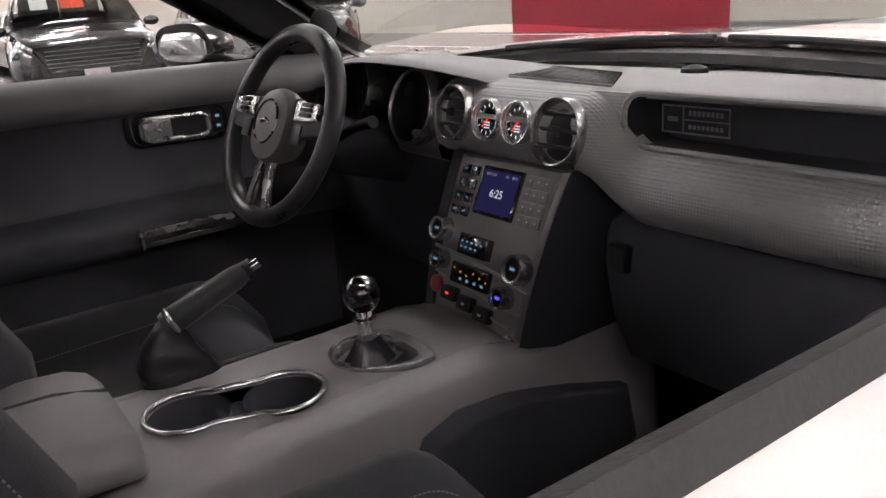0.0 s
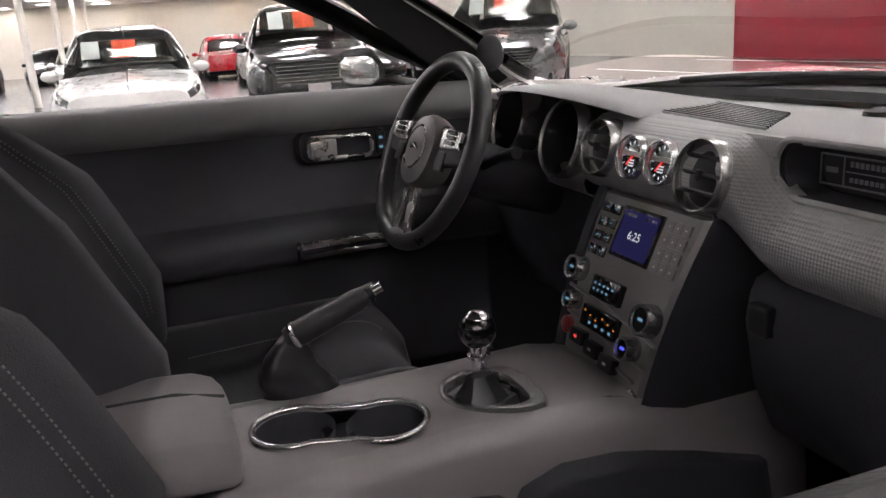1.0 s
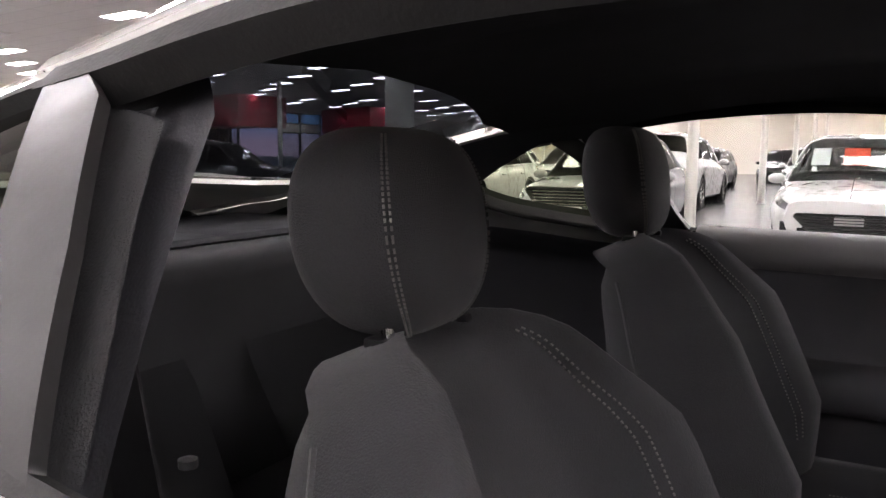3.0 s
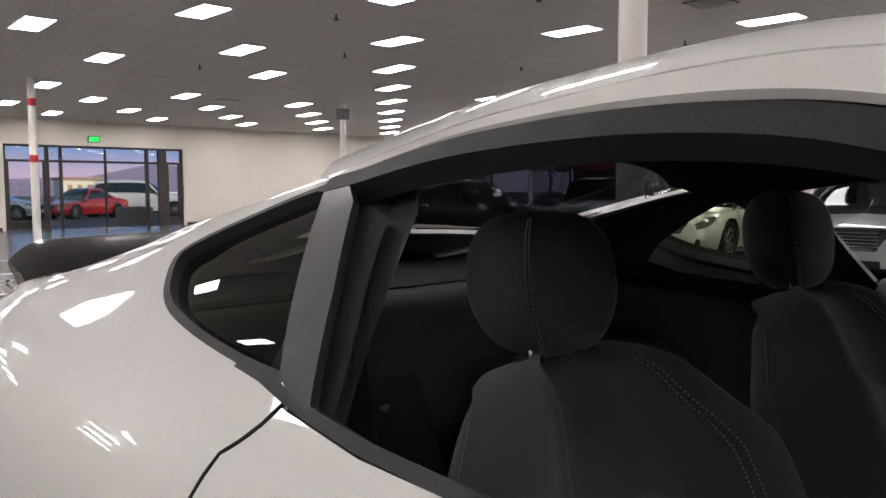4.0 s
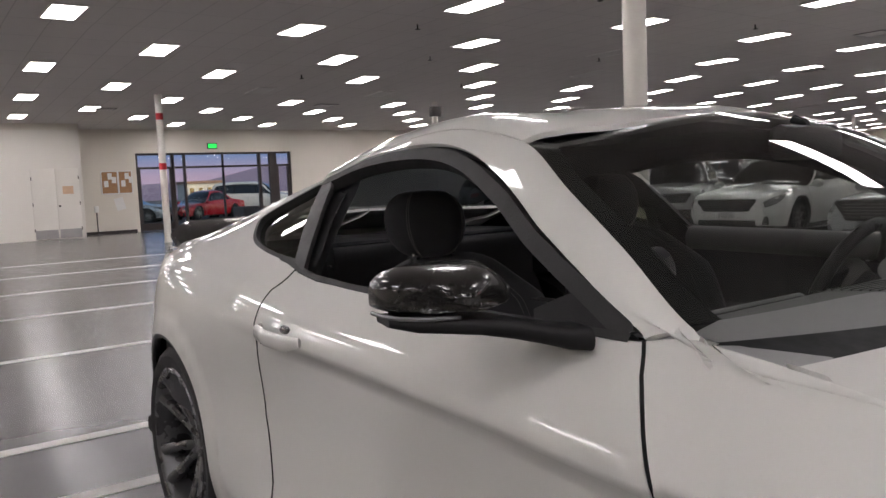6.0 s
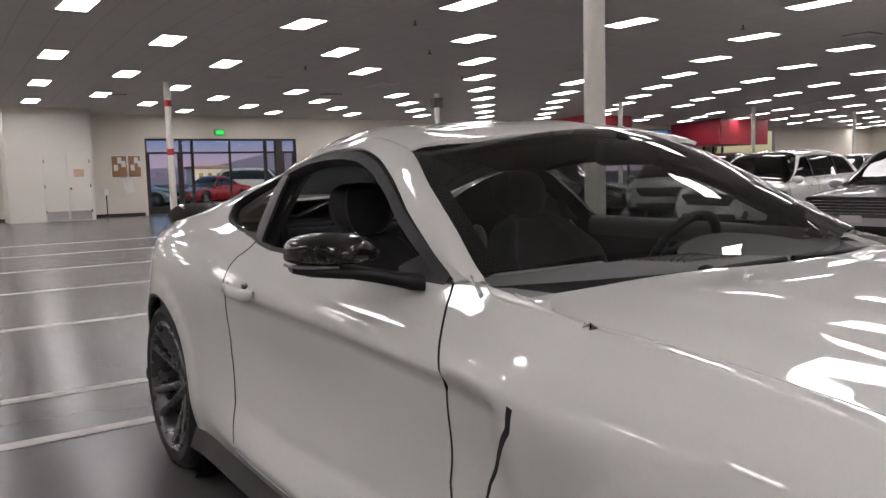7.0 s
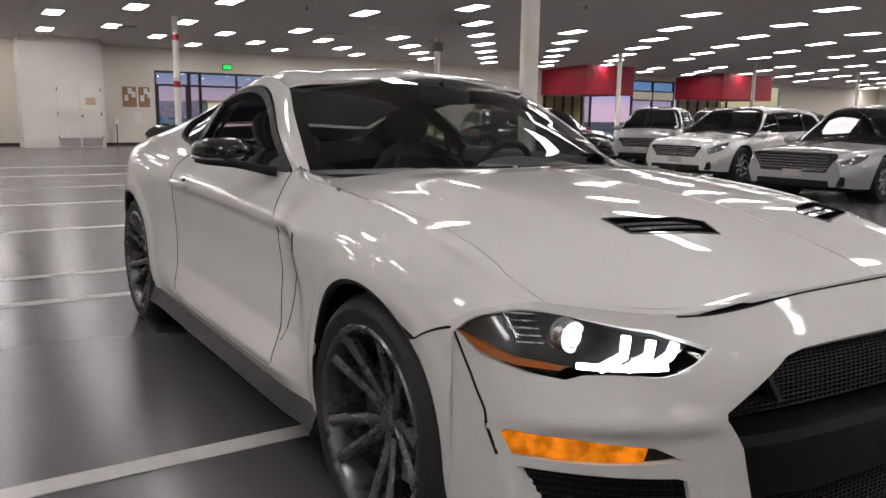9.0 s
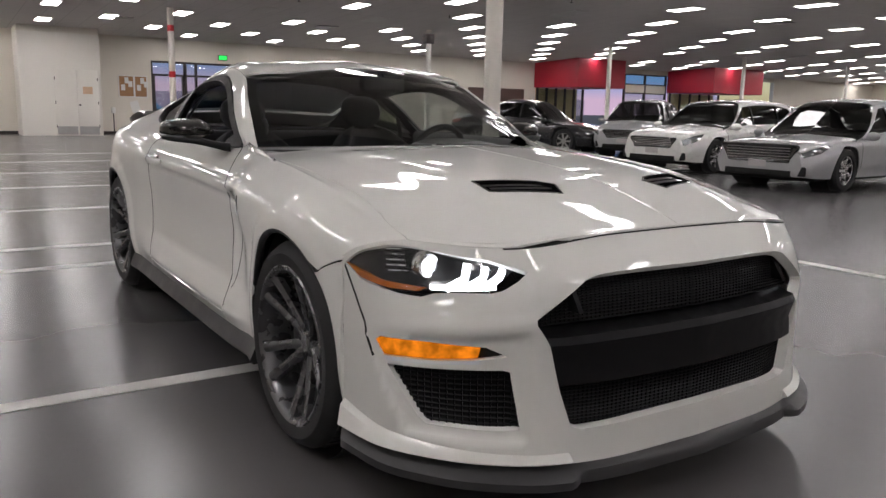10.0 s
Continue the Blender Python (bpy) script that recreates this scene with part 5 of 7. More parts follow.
# ---- the coupe's cabin ----
trim_alu = bpy.data.materials.new("trim_alu")
at_, ab_ = nodes_of(trim_alu)
aN, aL = at_.nodes.new, at_.links.new
aco = aN("ShaderNodeTexCoord")
avo = aN("ShaderNodeTexVoronoi"); avo.inputs["Scale"].default_value = 215; avo.inputs["Randomness"].default_value = 0.0
ano = aN("ShaderNodeTexNoise"); ano.inputs["Scale"].default_value = 5
aL(aco.outputs["Object"], avo.inputs["Vector"]); aL(aco.outputs["Object"], ano.inputs["Vector"])
abp = aN("ShaderNodeBump"); abp.inputs["Strength"].default_value, abp.inputs["Distance"].default_value = .6, .002
aL(avo.outputs["Distance"], abp.inputs["Height"]); aL(abp.outputs[0], ab_.inputs["Normal"])
arm_ = aN("ShaderNodeMapRange"); aL(ano.outputs[0], arm_.inputs[0]); arm_.inputs[3].default_value, arm_.inputs[4].default_value = .30, .40
aL(arm_.outputs[0], ab_.inputs["Roughness"])
ab_.inputs["Base Color"].default_value, ab_.inputs["Metallic"].default_value = (.33, .325, .32, 1), .6
panel_grey = mat("panel_grey", (.15, .140, .140), .38, metal=.35, vary=.1, scale=12, fine=500, bump=.01)
screen_blue = glow("screen_blue", (.012, .012, .045), .4)
ink_cyan = glow("ink_cyan", (.35, .75, 1.0), .10)
ink_white = glow("ink_white", (.9, .95, 1.0), .24)
ink_red = glow("ink_red", (1.0, .06, .05), .30)
ink_orange = glow("ink_orange", (1.0, .35, .05), .18)
ink_blue = glow("ink_blue", (.10, .12, .9), .35)
ink_grey = mat("ink_grey", (.45, .45, .45), .5, vary=.05)
badge_grey = mat("badge_grey", (.20, .20, .20), .45, metal=.5, vary=.05)


def facing(x, y, z, tilt=15.0, turn=0.0):
    """A pose whose z axis points back into the cabin, tipped up by tilt."""
    return Matrix.Translation((x, y, z)) @ Matrix.Rotation(radians(turn), 4, "Z") @ Matrix.Rotation(-radians(90 - tilt), 4, "Y")


def strip_loft(name, prof_at, ys, material, parent, label="", close=False):
    bm = bmesh.new()
    loft(bm, [[Vector((x, y, z)) for x, z in prof_at(y)] for y in ys], closed=close, caps=close)
    return part(name, bm, material, parent, label, auto=50)


# inner skins
HEAD = WS_TOP + RG_TOP + [(-2.1, 4.98), (-1.9, 4.92), (-1.6, 4.9), (-1.45, 4.9)]
panel("headliner", body_at, HEAD, headliner, coupe, "black cloth headliner", both=True, lift=-.04, gap=0, step=.06, flange=0)
for mir in (False, True):
    panel("quarter_trim", body_at, [(-1.94, 1.5), (-1.95, 4.0), (-2.03, 4.75), (-2.09, 4.98), (-2.3, 5.14), (-2.5, 5.16), (-2.8, 5.2), (-3.0, 5.2), (-3.2, 4.98), (-3.2, 1.5)], cabin_black, coupe, "black rear quarter trim",
          holes=[[(-2.0, 3.96), (-2.2, 4.0), (-2.44, 4.10), (-2.53, 4.28), (-2.46, 4.52), (-2.34, 4.74), (-2.23, 4.90), (-2.12, 4.86)]], mirror=mir, lift=-.05, gap=0, step=.05, flange=0)
    panel("pillar_trim", body_at, [(-.87, 4.72), (-.95, 4.22), (-1.0, 4.36), (-1.12, 4.60), (-1.25, 4.74), (-1.4, 4.82), (-1.6, 4.86), (-1.85, 4.87), (-2.16, 4.84), (-2.24, 5.0), (-1.9, 5.06), (-1.6, 5.06), (-1.3, 5.08), (-1.15, 5.12), (-.95, 5.13), (-.86, 5.10)], headliner, coupe, "dark pillar trim", mirror=mir, lift=-.03, gap=0, step=.03, flange=0)
part("carpet_floor", box(bmesh.new(), (-2.9, -.72, .24), (-.55, .72, .27), .01, 1), carpet, coupe, "black carpet")
for s in (-1, 1):
    part("footwell_side", box(bmesh.new(), (-.95, s * .70 - .01, .26), (-.50, s * .70 + .01, .9)), carpet, coupe)

# dashboard


def dash_top_prof(y):
    k = max(0.0, math.cos(math.pi / 2 * min(1, abs(y - .335) / .255))) ** .6
    e = .035 * (abs(y) / .74) ** 2
    rear = -.945 + e * .3 - .075 * k
    return [(-.58 - e * 3, .922), (-.66 - e * 2, .929), (-.78, .937 + .018 * k), (-.88, .941 + .032 * k), (-.915 - .05 * k, .942 + .037 * k), (rear + .010, .941 + .038 * k), (rear, .936 + .036 * k), (rear + .008, .930 + .040 * k), (-.86, .922 + .048 * k)]


strip_loft("dashboard_top", dash_top_prof, np.concatenate([np.linspace(-.74, .05, 20), np.linspace(.07, .13, 10), np.linspace(.15, .52, 20), np.linspace(.54, .60, 10), np.linspace(.63, .74, 5)]), dash_soft_lit, coupe, "soft black dashboard top, coloured paler as if lit, with a stitched hood")
bm = bmesh.new()
box(bm, (-.885, -.74, .58), (-.60, .74, .915))
part("dashboard_core", bm, void_black, coupe)


def gauge_prof(y):
    return [(-.925, .941), (-.948, .938), (-.972, .922), (-.985, .895), (-.990, .862), (-.985, .838), (-.965, .824), (-.93, .82)]


strip_loft("gauge_panel", gauge_prof, np.linspace(-.13, .185, 16), trim_alu, coupe, "dimpled metal gauge panel")


def trim_prof(y):
    q = min(1, max(0, (-.135 - y) / .12))
    q = q * q * (3 - 2 * q)
    a = gauge_prof(y)
    e = .05 * max(0, (-y - .45) / .3) ** 2
    b = [(-.94 + e, .871), (-.956 + e, .866), (-.974 + e, .850), (-.985 + e, .828), (-.987 + e, .803), (-.981 + e, .784), (-.967 + e, .772), (-.93 + e, .768)]
    return [(u[0] + (v[0] - u[0]) * q, u[1] + (v[1] - u[1]) * q) for u, v in zip(a, b)]


strip_loft("trim_panel", trim_prof, np.concatenate([np.linspace(-.13, -.265, 12), np.linspace(-.29, -.74, 16)]), trim_alu, coupe, "dimpled metal dashboard trim")
strip_loft("trim_panel", lambda y: [(-.925, .86), (-.95, .855), (-.975, .845), (-.985, .83), (-.98, .81), (-.96, .80)], np.linspace(.185, .74, 14), panel_grey, coupe, "dark dashboard trim under the cluster")
# open bin ahead of the passenger
bm = bmesh.new()
rings = []
for d, k in ((0, 1.0), (-.03, .97), (.045, .93)):
    rings.append([Vector((-.948 + max(0, d), -.47 + a * k, .905 + b * k)) for a, b in rounded(.53, .066, .03, 6)])
loft(bm, rings, caps=False)
bm.faces.new([bm.verts.new((-.90, -.47 + a * .93, .905 + b * .93)) for a, b in rounded(.53, .066, .03, 6)])
part("storage_recess", bm, cabin_black, coupe, "black recess in the dashboard")
bm = bmesh.new()
for lo, hi in (((-.9035, -.345, .887), (-.902, -.243, .889)), ((-.9035, -.345, .921), (-.902, -.243, .923)), ((-.9035, -.345, .889), (-.902, -.343, .921)), ((-.9035, -.245, .889), (-.902, -.243, .921)), ((-.9035, -.277, .889), (-.902, -.2755, .921)), ((-.9035, -.343, .9045), (-.902, -.279, .9058))):
    box(bm, lo, hi)
for k in range(8):
    box(bm, (-.9035, -.335 + .0066 * k, .911), (-.902, -.331 + .0066 * k, .917))
    box(bm, (-.9035, -.335 + .0066 * k, .894), (-.902, -.331 + .0066 * k, .899))
box(bm, (-.9035, -.268, .902), (-.902, -.252, .908))
bmesh.ops.translate(bm, verts=bm.verts, vec=(-.022, 0, 0))
part("badge", bm, badge_grey, coupe, "small framed badge with plain silver bars")
bm = bmesh.new()
tube(bm, [(-.953, -.47 + a, .905 + b) for a, b in rounded(.535, .070, .032, 8)], .0045, 8, closed=True)
part("recess_lip", bm, dash_soft_lit, coupe, "rounded lip round the recess")
part("trim_backing", box(bmesh.new(), (-.946, -.214, .862), (-.928, -.128, .938), .003, 2), trim_alu, coupe)
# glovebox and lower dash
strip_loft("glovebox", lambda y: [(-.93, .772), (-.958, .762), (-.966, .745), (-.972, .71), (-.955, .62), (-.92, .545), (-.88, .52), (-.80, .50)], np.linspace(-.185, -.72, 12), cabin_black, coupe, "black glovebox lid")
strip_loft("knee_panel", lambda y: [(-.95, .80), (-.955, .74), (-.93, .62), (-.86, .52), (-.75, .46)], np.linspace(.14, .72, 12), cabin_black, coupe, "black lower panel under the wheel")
part("glovebox_latch", box(bmesh.new(), (-.982, -.232, .698), (-.955, -.196, .738), .006, 3), black_satin, coupe)

# gauges and air vents
for y, z, r in ((.127, .893, .041), (-.116, .883, .045)):
    m = facing(-.985, y, z, 14)
    vt = part("air_vent", lathe(bmesh.new(), [(r - .003, -.02), (r - .002, .010), (r - .0005, .0135), (r + .0015, .0145), (r + .0035, .012), (r + .0045, .0), (r + .006, -.02)], 48, m, caps=False), ring_metal, coupe, "round air vent with a satin metal ring")
    part("vent_core", lathe(bmesh.new(), [(0, .004), (r * .5, .003), (r - .006, -.004)], 30, m, caps=False), black_satin, vt)
    for q in (-.5, 0, .5):
        part("vent_slat", box(bmesh.new(), (-.0012, -r * .78, -.002), (.0012, r * .78, .009), m=m @ Matrix.Translation((q * r, 0, 0)) @ Matrix.Rotation(.5, 4, "Y")), black_satin, vt)
    part("vent_tab", box(bmesh.new(), (-.006, -.004, .004), (.008, .004, .013), .001, 1, m), black_satin, vt)
for y in (.042, -.029):
    r = .0295
    m = facing(-.985, y, .889, 14)
    gg = part("gauge", lathe(bmesh.new(), [(r - .002, -.01), (r - .0015, .008), (r, .0105), (r + .002, .0105), (r + .0035, .007), (r + .005, -.012)], 44, m, caps=False), ring_metal, coupe, "small round dial with a satin metal ring")
    part("dial_face", lathe(bmesh.new(), [(0, .001), (r - .003, .001)], 30, m, caps=False), black_gloss, gg)
    part("needle", box(bmesh.new(), (-.001, -.002, .002), (.0006, .016, .004), m=m @ Matrix.Rotation(.9, 4, "Z")), ink_red, gg)
    for q in range(9):
        part("dial_mark", box(bmesh.new(), (.019, -.0006, .002), (.0235, .0006, .003), m=m @ Matrix.Rotation(radians(-30 + 30 * q), 4, "Z")), ink_white, gg)
    for q in range(3):
        part("dial_line", box(bmesh.new(), (-.014 + .004 * q, -.006, .002), (-.012 + .004 * q, .006, .003), m=m), ink_white, gg)
# instrument cluster
part("cluster_box", box(bmesh.new(), (-.935, .17, .83), (-.90, .50, .955)), void_black, coupe)
for y, z in ((.452, .908), (.250, .891)):
    m = facing(-.978, y, z, 16)
    rg = part("cluster_ring", lathe(bmesh.new(), [(.0615, .010), (.0628, .018), (.0640, .0198), (.0655, .017), (.0660, .004), (.064, -.03)], 56, m, caps=False), ring_metal, coupe, "deep bright instrument ring")
    part("cluster_face", lathe(bmesh.new(), [(0, -.024), (.052, -.024), (.061, .013)], 36, m, caps=False), black_gloss, rg)
part("cluster_screen", box(bmesh.new(), (-.948, .30, .86), (-.944, .36, .93), .002, 1), black_gloss, coupe)
# speaker in the dashboard top: black bars painted as the shade between its slats
bm = bmesh.new()
SA, SB, SC, SD = Vector((-.934, -.165, .9445)), Vector((-.905, .110, .9455)), Vector((-.792, -.054, .9410)), Vector((-.762, .13, .9430))
loft(bm, [[SA, SB, SB - Vector((0, 0, .01)), SA - Vector((0, 0, .01))], [SC, SD, SD - Vector((0, 0, .01)), SC - Vector((0, 0, .01))]])
part("speaker_well", bm, dash_soft_lit, coupe)
for k in range(11):
    q = (k + .5) / 11
    p0, p1 = SA.lerp(SC, q), SB.lerp(SD, q)
    part("slat_gap_shade", tube(bmesh.new(), [p0 - Vector((0, 0, .0012)), p1 - Vector((0, 0, .0012))], .0026, 8), void_black, coupe)
part("light_sensor", lathe(bmesh.new(), [(.022, .93), (.02, .939), (.008, .944), (0, .945)], 16, Matrix.Translation((-.70, -.12, 0)), caps=False), black_satin, coupe)

# centre stack
def stack_prof(t):
    """Centre of the stack's face from top to foot: x, z, half width."""
    return (-.985 - .10 * t - .012 * math.sin(math.pi * t), .825 - .27 * t, .125 - .02 * t)


st_rings = []
for t in np.linspace(0, 1, 12):
    x, z, w = stack_prof(t)
    st_rings.append([Vector((x + .30, -w, z)), Vector((x + .012, -w, z)), Vector((x + .002, -w + .008, z)), Vector((x, -w + .02, z)), Vector((x, w - .02, z)), Vector((x + .002, w - .008, z)), Vector((x + .012, w, z)), Vector((x + .30, w, z))])
bm = bmesh.new()
loft(bm, st_rings)
stack = part("control_console", bm, panel_grey, coupe, "dark grey upright panel of controls")


def on_stack(y, t, lift=0.0):
    x, z, w = stack_prof(t)
    x2, z2, _ = stack_prof(t + .02)
    ang = math.degrees(math.atan2(x - x2, z - z2))
    return facing(x, y, z, ang) @ Matrix.Translation((0, 0, lift))


def key(name, y, t, w, h, material, d=.005, bevel=.0015, label=""):
    return part(name, box(bmesh.new(), (-h / 2, -w / 2, -.004), (h / 2, w / 2, d), bevel, 2, on_stack(y, t)), material, stack, label)


key("screen_frame", .0, .16, .094, .078, black_gloss, .004)
key("display", .0, .16, .084, .066, screen_blue, .0046, 0, "dark blue display showing the time")
tc = bpy.data.curves.new("clock_text", "FONT")
tc.body, tc.size, tc.align_x, tc.align_y = "6:25", .018, "CENTER", "CENTER"
to = new("clock_text", tc)
to.data.materials.append(ink_white)
to.parent = stack
to.matrix_basis = on_stack(0, .17, .0052) @ Matrix.Rotation(radians(-90), 4, "Z")
for a, b in ((.034, .012), (-.012, -.018), (-.026, -.032), (-.034, -.038)):
    part("status_bar", box(bmesh.new(), (.0245, b, .005), (.0285, a, .0056), m=on_stack(0, .16)), ink_grey, stack)
for k in range(4):
    for j in range(2):
        key("side_key", .092 - .024 * j, .07 + .075 * k, .020, .016, black_gloss, .003)
        part("key_mark", box(bmesh.new(), (-.0009, -.003, .0032), (.0009, .003, .0036), m=on_stack(.092 - .024 * j, .07 + .075 * k)), ink_cyan, stack)
for k in range(4):
    for j in range(3):
        key("number_key", -.062 - .0175 * j, .065 + .066 * k, .0165, .0165, panel_grey, .0025)
        part("key_mark", box(bmesh.new(), (-.0012, -.0012, .0026), (.0012, .0012, .003), m=on_stack(-.062 - .0175 * j, .065 + .066 * k)), ink_grey, stack)


def dial(y, t, r, face, mark, label="ringed control dial"):
    m = on_stack(y, t)
    d = part("dial", lathe(bmesh.new(), [(r, 0), (r * .98, .010), (r * .93, .020), (r * .88, .0225), (r * .72, .022), (r * .68, .019)], 36, m, caps=False), ring_metal, stack, label)
    part("dial_cap", lathe(bmesh.new(), [(0, .019), (r * .7, .019)], 30, m, caps=False), face, stack)
    part("dial_mark", box(bmesh.new(), (-.002, -.005, .0192), (.002, .005, .0198), m=m), mark, stack)
    return d


dial(.103, .42, .0205, black_gloss, ink_cyan)
dial(-.093, .50, .0235, black_gloss, ink_cyan)
dial(.090, .585, .0155, black_gloss, ink_cyan)
dial(-.073, .665, .0175, black_gloss, ink_blue, "ringed dial with a blue lit mark")
part("button_bank", box(bmesh.new(), (-.017, -.036, -.002), (.017, .036, .012), .004, 2, on_stack(.015, .46)), black_gloss, stack, "black button bank")
part("button_bank", box(bmesh.new(), (-.017, -.046, -.002), (.017, .046, .010), .004, 2, on_stack(.012, .625)), black_gloss, stack, "black climate button bank")
for k in range(9):
    y, t = .04 - .0115 * (k % 5), .445 + .03 * (k // 5)
    part("key_mark", box(bmesh.new(), (-.0016, -.0024, .0122), (.0016, .0024, .0126), m=on_stack(y, t)), ink_cyan, stack)
for k in range(6):
    part("indicator_light", box(bmesh.new(), (-.0014, -.0014, .0102), (.0014, .0014, .0107), m=on_stack(.048 - .016 * k, .60 + .012 * (k % 3))), ink_orange, stack)
for k in range(4):
    part("key_mark", box(bmesh.new(), (-.002, -.003, .0102), (.002, .003, .0106), m=on_stack(.03 - .018 * k, .65)), ink_cyan, stack)
bm = bmesh.new()
for pts in ([(.118, .52), (.04, .535), (-.05, .565), (-.118, .60)], [(.105, .655), (.0, .69), (-.06, .72), (-.11, .725)], [(.108, .735), (.0, .775), (-.09, .815)]):
    P = [on_stack(y, t, .002) @ Vector((0, 0, 0)) for y, t in pts]
    tube(bm, P, .0028, 6)
part("face_ridge", bm, panel_grey, stack, "raised ridge")
part("start_button", lathe(bmesh.new(), [(.014, -.002), (.014, .006), (.011, .008), (0, .008)], 26, on_stack(.097, .735), caps=False), mat("start_red", (.30, .045, .04), .35, metal=.3), stack, "round red start button")
for k in range(3):
    key("toggle_switch", .055 - .043 * k, .755 + .022 * k, .036, .022, black_satin, .012, .003, "black toggle switch")
    part("toggle_mark", box(bmesh.new(), (-.002, -.004, .0122), (.002, .004, .0126), m=on_stack(.055 - .043 * k, .755 + .022 * k)), (ink_red, ink_grey, ink_grey)[k], stack)
for k in range(3):
    part("tray_rib", box(bmesh.new(), (-.0015, -.085, -.001), (.0015, .085, .002), m=on_stack(.0, .88 + .04 * k)), satin_metal, stack)
part("socket_ring", lathe(bmesh.new(), [(.011, 0), (.012, .003), (.015, .003), (.016, 0)], 22, on_stack(-.092, .91), caps=False), satin_metal, stack)
for s in (-1, 1):
    bm = bmesh.new()
    rings = []
    for t in np.linspace(-.02, 1.05, 10):
        x, z, w = stack_prof(t)
        w += .004
        rings.append([Vector((x + .004, s * w, z)), Vector((x - .004, s * (w + .008), z)), Vector((x + .01, s * (w + .012), z)), Vector((x + .36, s * (w + .012), z)), Vector((x + .36, s * w, z))])
    loft(bm, rings)
    part("console_side", bm, cabin_black, stack, "soft black side of the control panel")

# centre console
def con_half(x):
    return .128 + .012 * max(0, min(1, (x + 1.25) / .25)) + .02 * max(0, min(1, (-1.45 - x) / .2))


def con_top(x):
    return .602 - .30 * np.maximum(0, x + 1.12)


bm = bmesh.new()
for s in (-1, 1):
    rings = []
    for x in np.linspace(-.84, -2.15, 28):
        w, top = con_half(x), float(con_top(x))
        rings.append([Vector((x, s * (w + q), z)) for q, z in ((.035, .26), (.03, .45), (.012, .55), (.003, .58), (-.008, top - .006), (-.022, top - .0012), (-.035, top))])
    loft(bm, rings, closed=False)
console = part("centre_console", bm, vinyl_grey, coupe, "dark grey moulded centre console", auto=60)
CUP1, CUP2 = Vector((-1.410, -.038, .610)), Vector((-1.522, .000, .610))


def cup_loop(r):
    ax = (CUP2 - CUP1).normalized()
    side = Vector((-ax.y, ax.x, 0))
    pts = [CUP1 + (-ax * math.cos(radians(a)) + side * math.sin(radians(a))) * r for a in np.linspace(-122, 122, 22)]
    pts += [CUP2 + (ax * math.cos(radians(a)) - side * math.sin(radians(a))) * r for a in np.linspace(-122, 122, 22)]
    return pts


BEZEL = [(-1.325, -.012), (-1.312, .030), (-1.28, .052), (-1.24, .047), (-1.196, .032), (-1.196, -.088), (-1.24, -.094), (-1.285, -.072), (-1.315, -.045)]
for _ in range(3):
    BEZEL = [(a[0] * k + b[0] * (1 - k), a[1] * k + b[1] * (1 - k)) for a, b in zip(BEZEL, BEZEL[1:] + BEZEL[:1]) for k in (.8, .2)]


def bezel_ring(g, z, ox=0.0):
    """The gear surround's outline, drawn in by g about its opening."""
    return [Vector((-1.268 + (x + 1.268) * g + ox, -.015 + (y + .015) * g, z)) for x, y in BEZEL]


def con_surf(x, y):
    x, y = np.atleast_1d(np.asarray(x, float)), np.atleast_1d(np.asarray(y, float))
    return np.stack([x, y, con_top(x) + .004 * (1 - (y / .1) ** 2)], 1)


xs_ = np.linspace(-.84, -2.14, 26)
panel("console_top", con_surf, [(x, con_half(x) - .035) for x in xs_] + [(x, -con_half(x) + .035) for x in xs_[::-1]], vinyl_grey, console, "dark grey console top",
      holes=[[(p.x, p.y) for p in cup_loop(.0505)], [(p.x, p.y) for p in bezel_ring(.96, 0)]], gap=0, flange=.0015, step=.03, sc=(1, 1), mid=(-1.5, 0, 0))
bm = bmesh.new()
pad = [(-1.295, .50), (-1.275, .535), (-1.22, .554), (-1.14, .549), (-1.02, .522), (-.92, .492), (-.90, .40), (-.93, .34), (-1.08, .36), (-1.2, .42), (-1.275, .46)]
cxz = (-1.10, .46)
loft(bm, [[Vector((cxz[0] + (x - cxz[0]) * g, -y, cxz[1] + (z - cxz[1]) * g)) for x, z in pad] for g, y in ((1.0, .150), (1.0, .178), (.97, .184), (.9, .186))])
part("knee_pad", bm, cabin_black, console, "soft black knee pad on the console side", auto=60)
# cup holders
cups = bmesh.new()
for cx, cy in ((-1.410, -.038), (-1.522, .0)):
    lathe(cups, [(.0, .515), (.042, .515), (.046, .53), (.0505, .590), (.0525, .6045)], 40, Matrix.Translation((cx, cy, 0)), caps=False)
box(cups, (-1.486, -.062, .52), (-1.446, .024, .588), .006, 2)
part("cup_well", cups, cabin_black, console, "black cup well")
bm = bmesh.new()
tube(bm, cup_loop(.0535), .0042, 10, closed=True, squash=(1.1, .8))
part("cup_ring", bm, ring_metal, console, "bright ring round the cup holders")
for cx, cy in ((-1.395, -.075), (-1.51, -.038)):
    part("cup_tab", box(bmesh.new(), (cx - .004, cy - .006, .56), (cx + .004, cy + .006, .60), .002, 1), satin_metal, console)
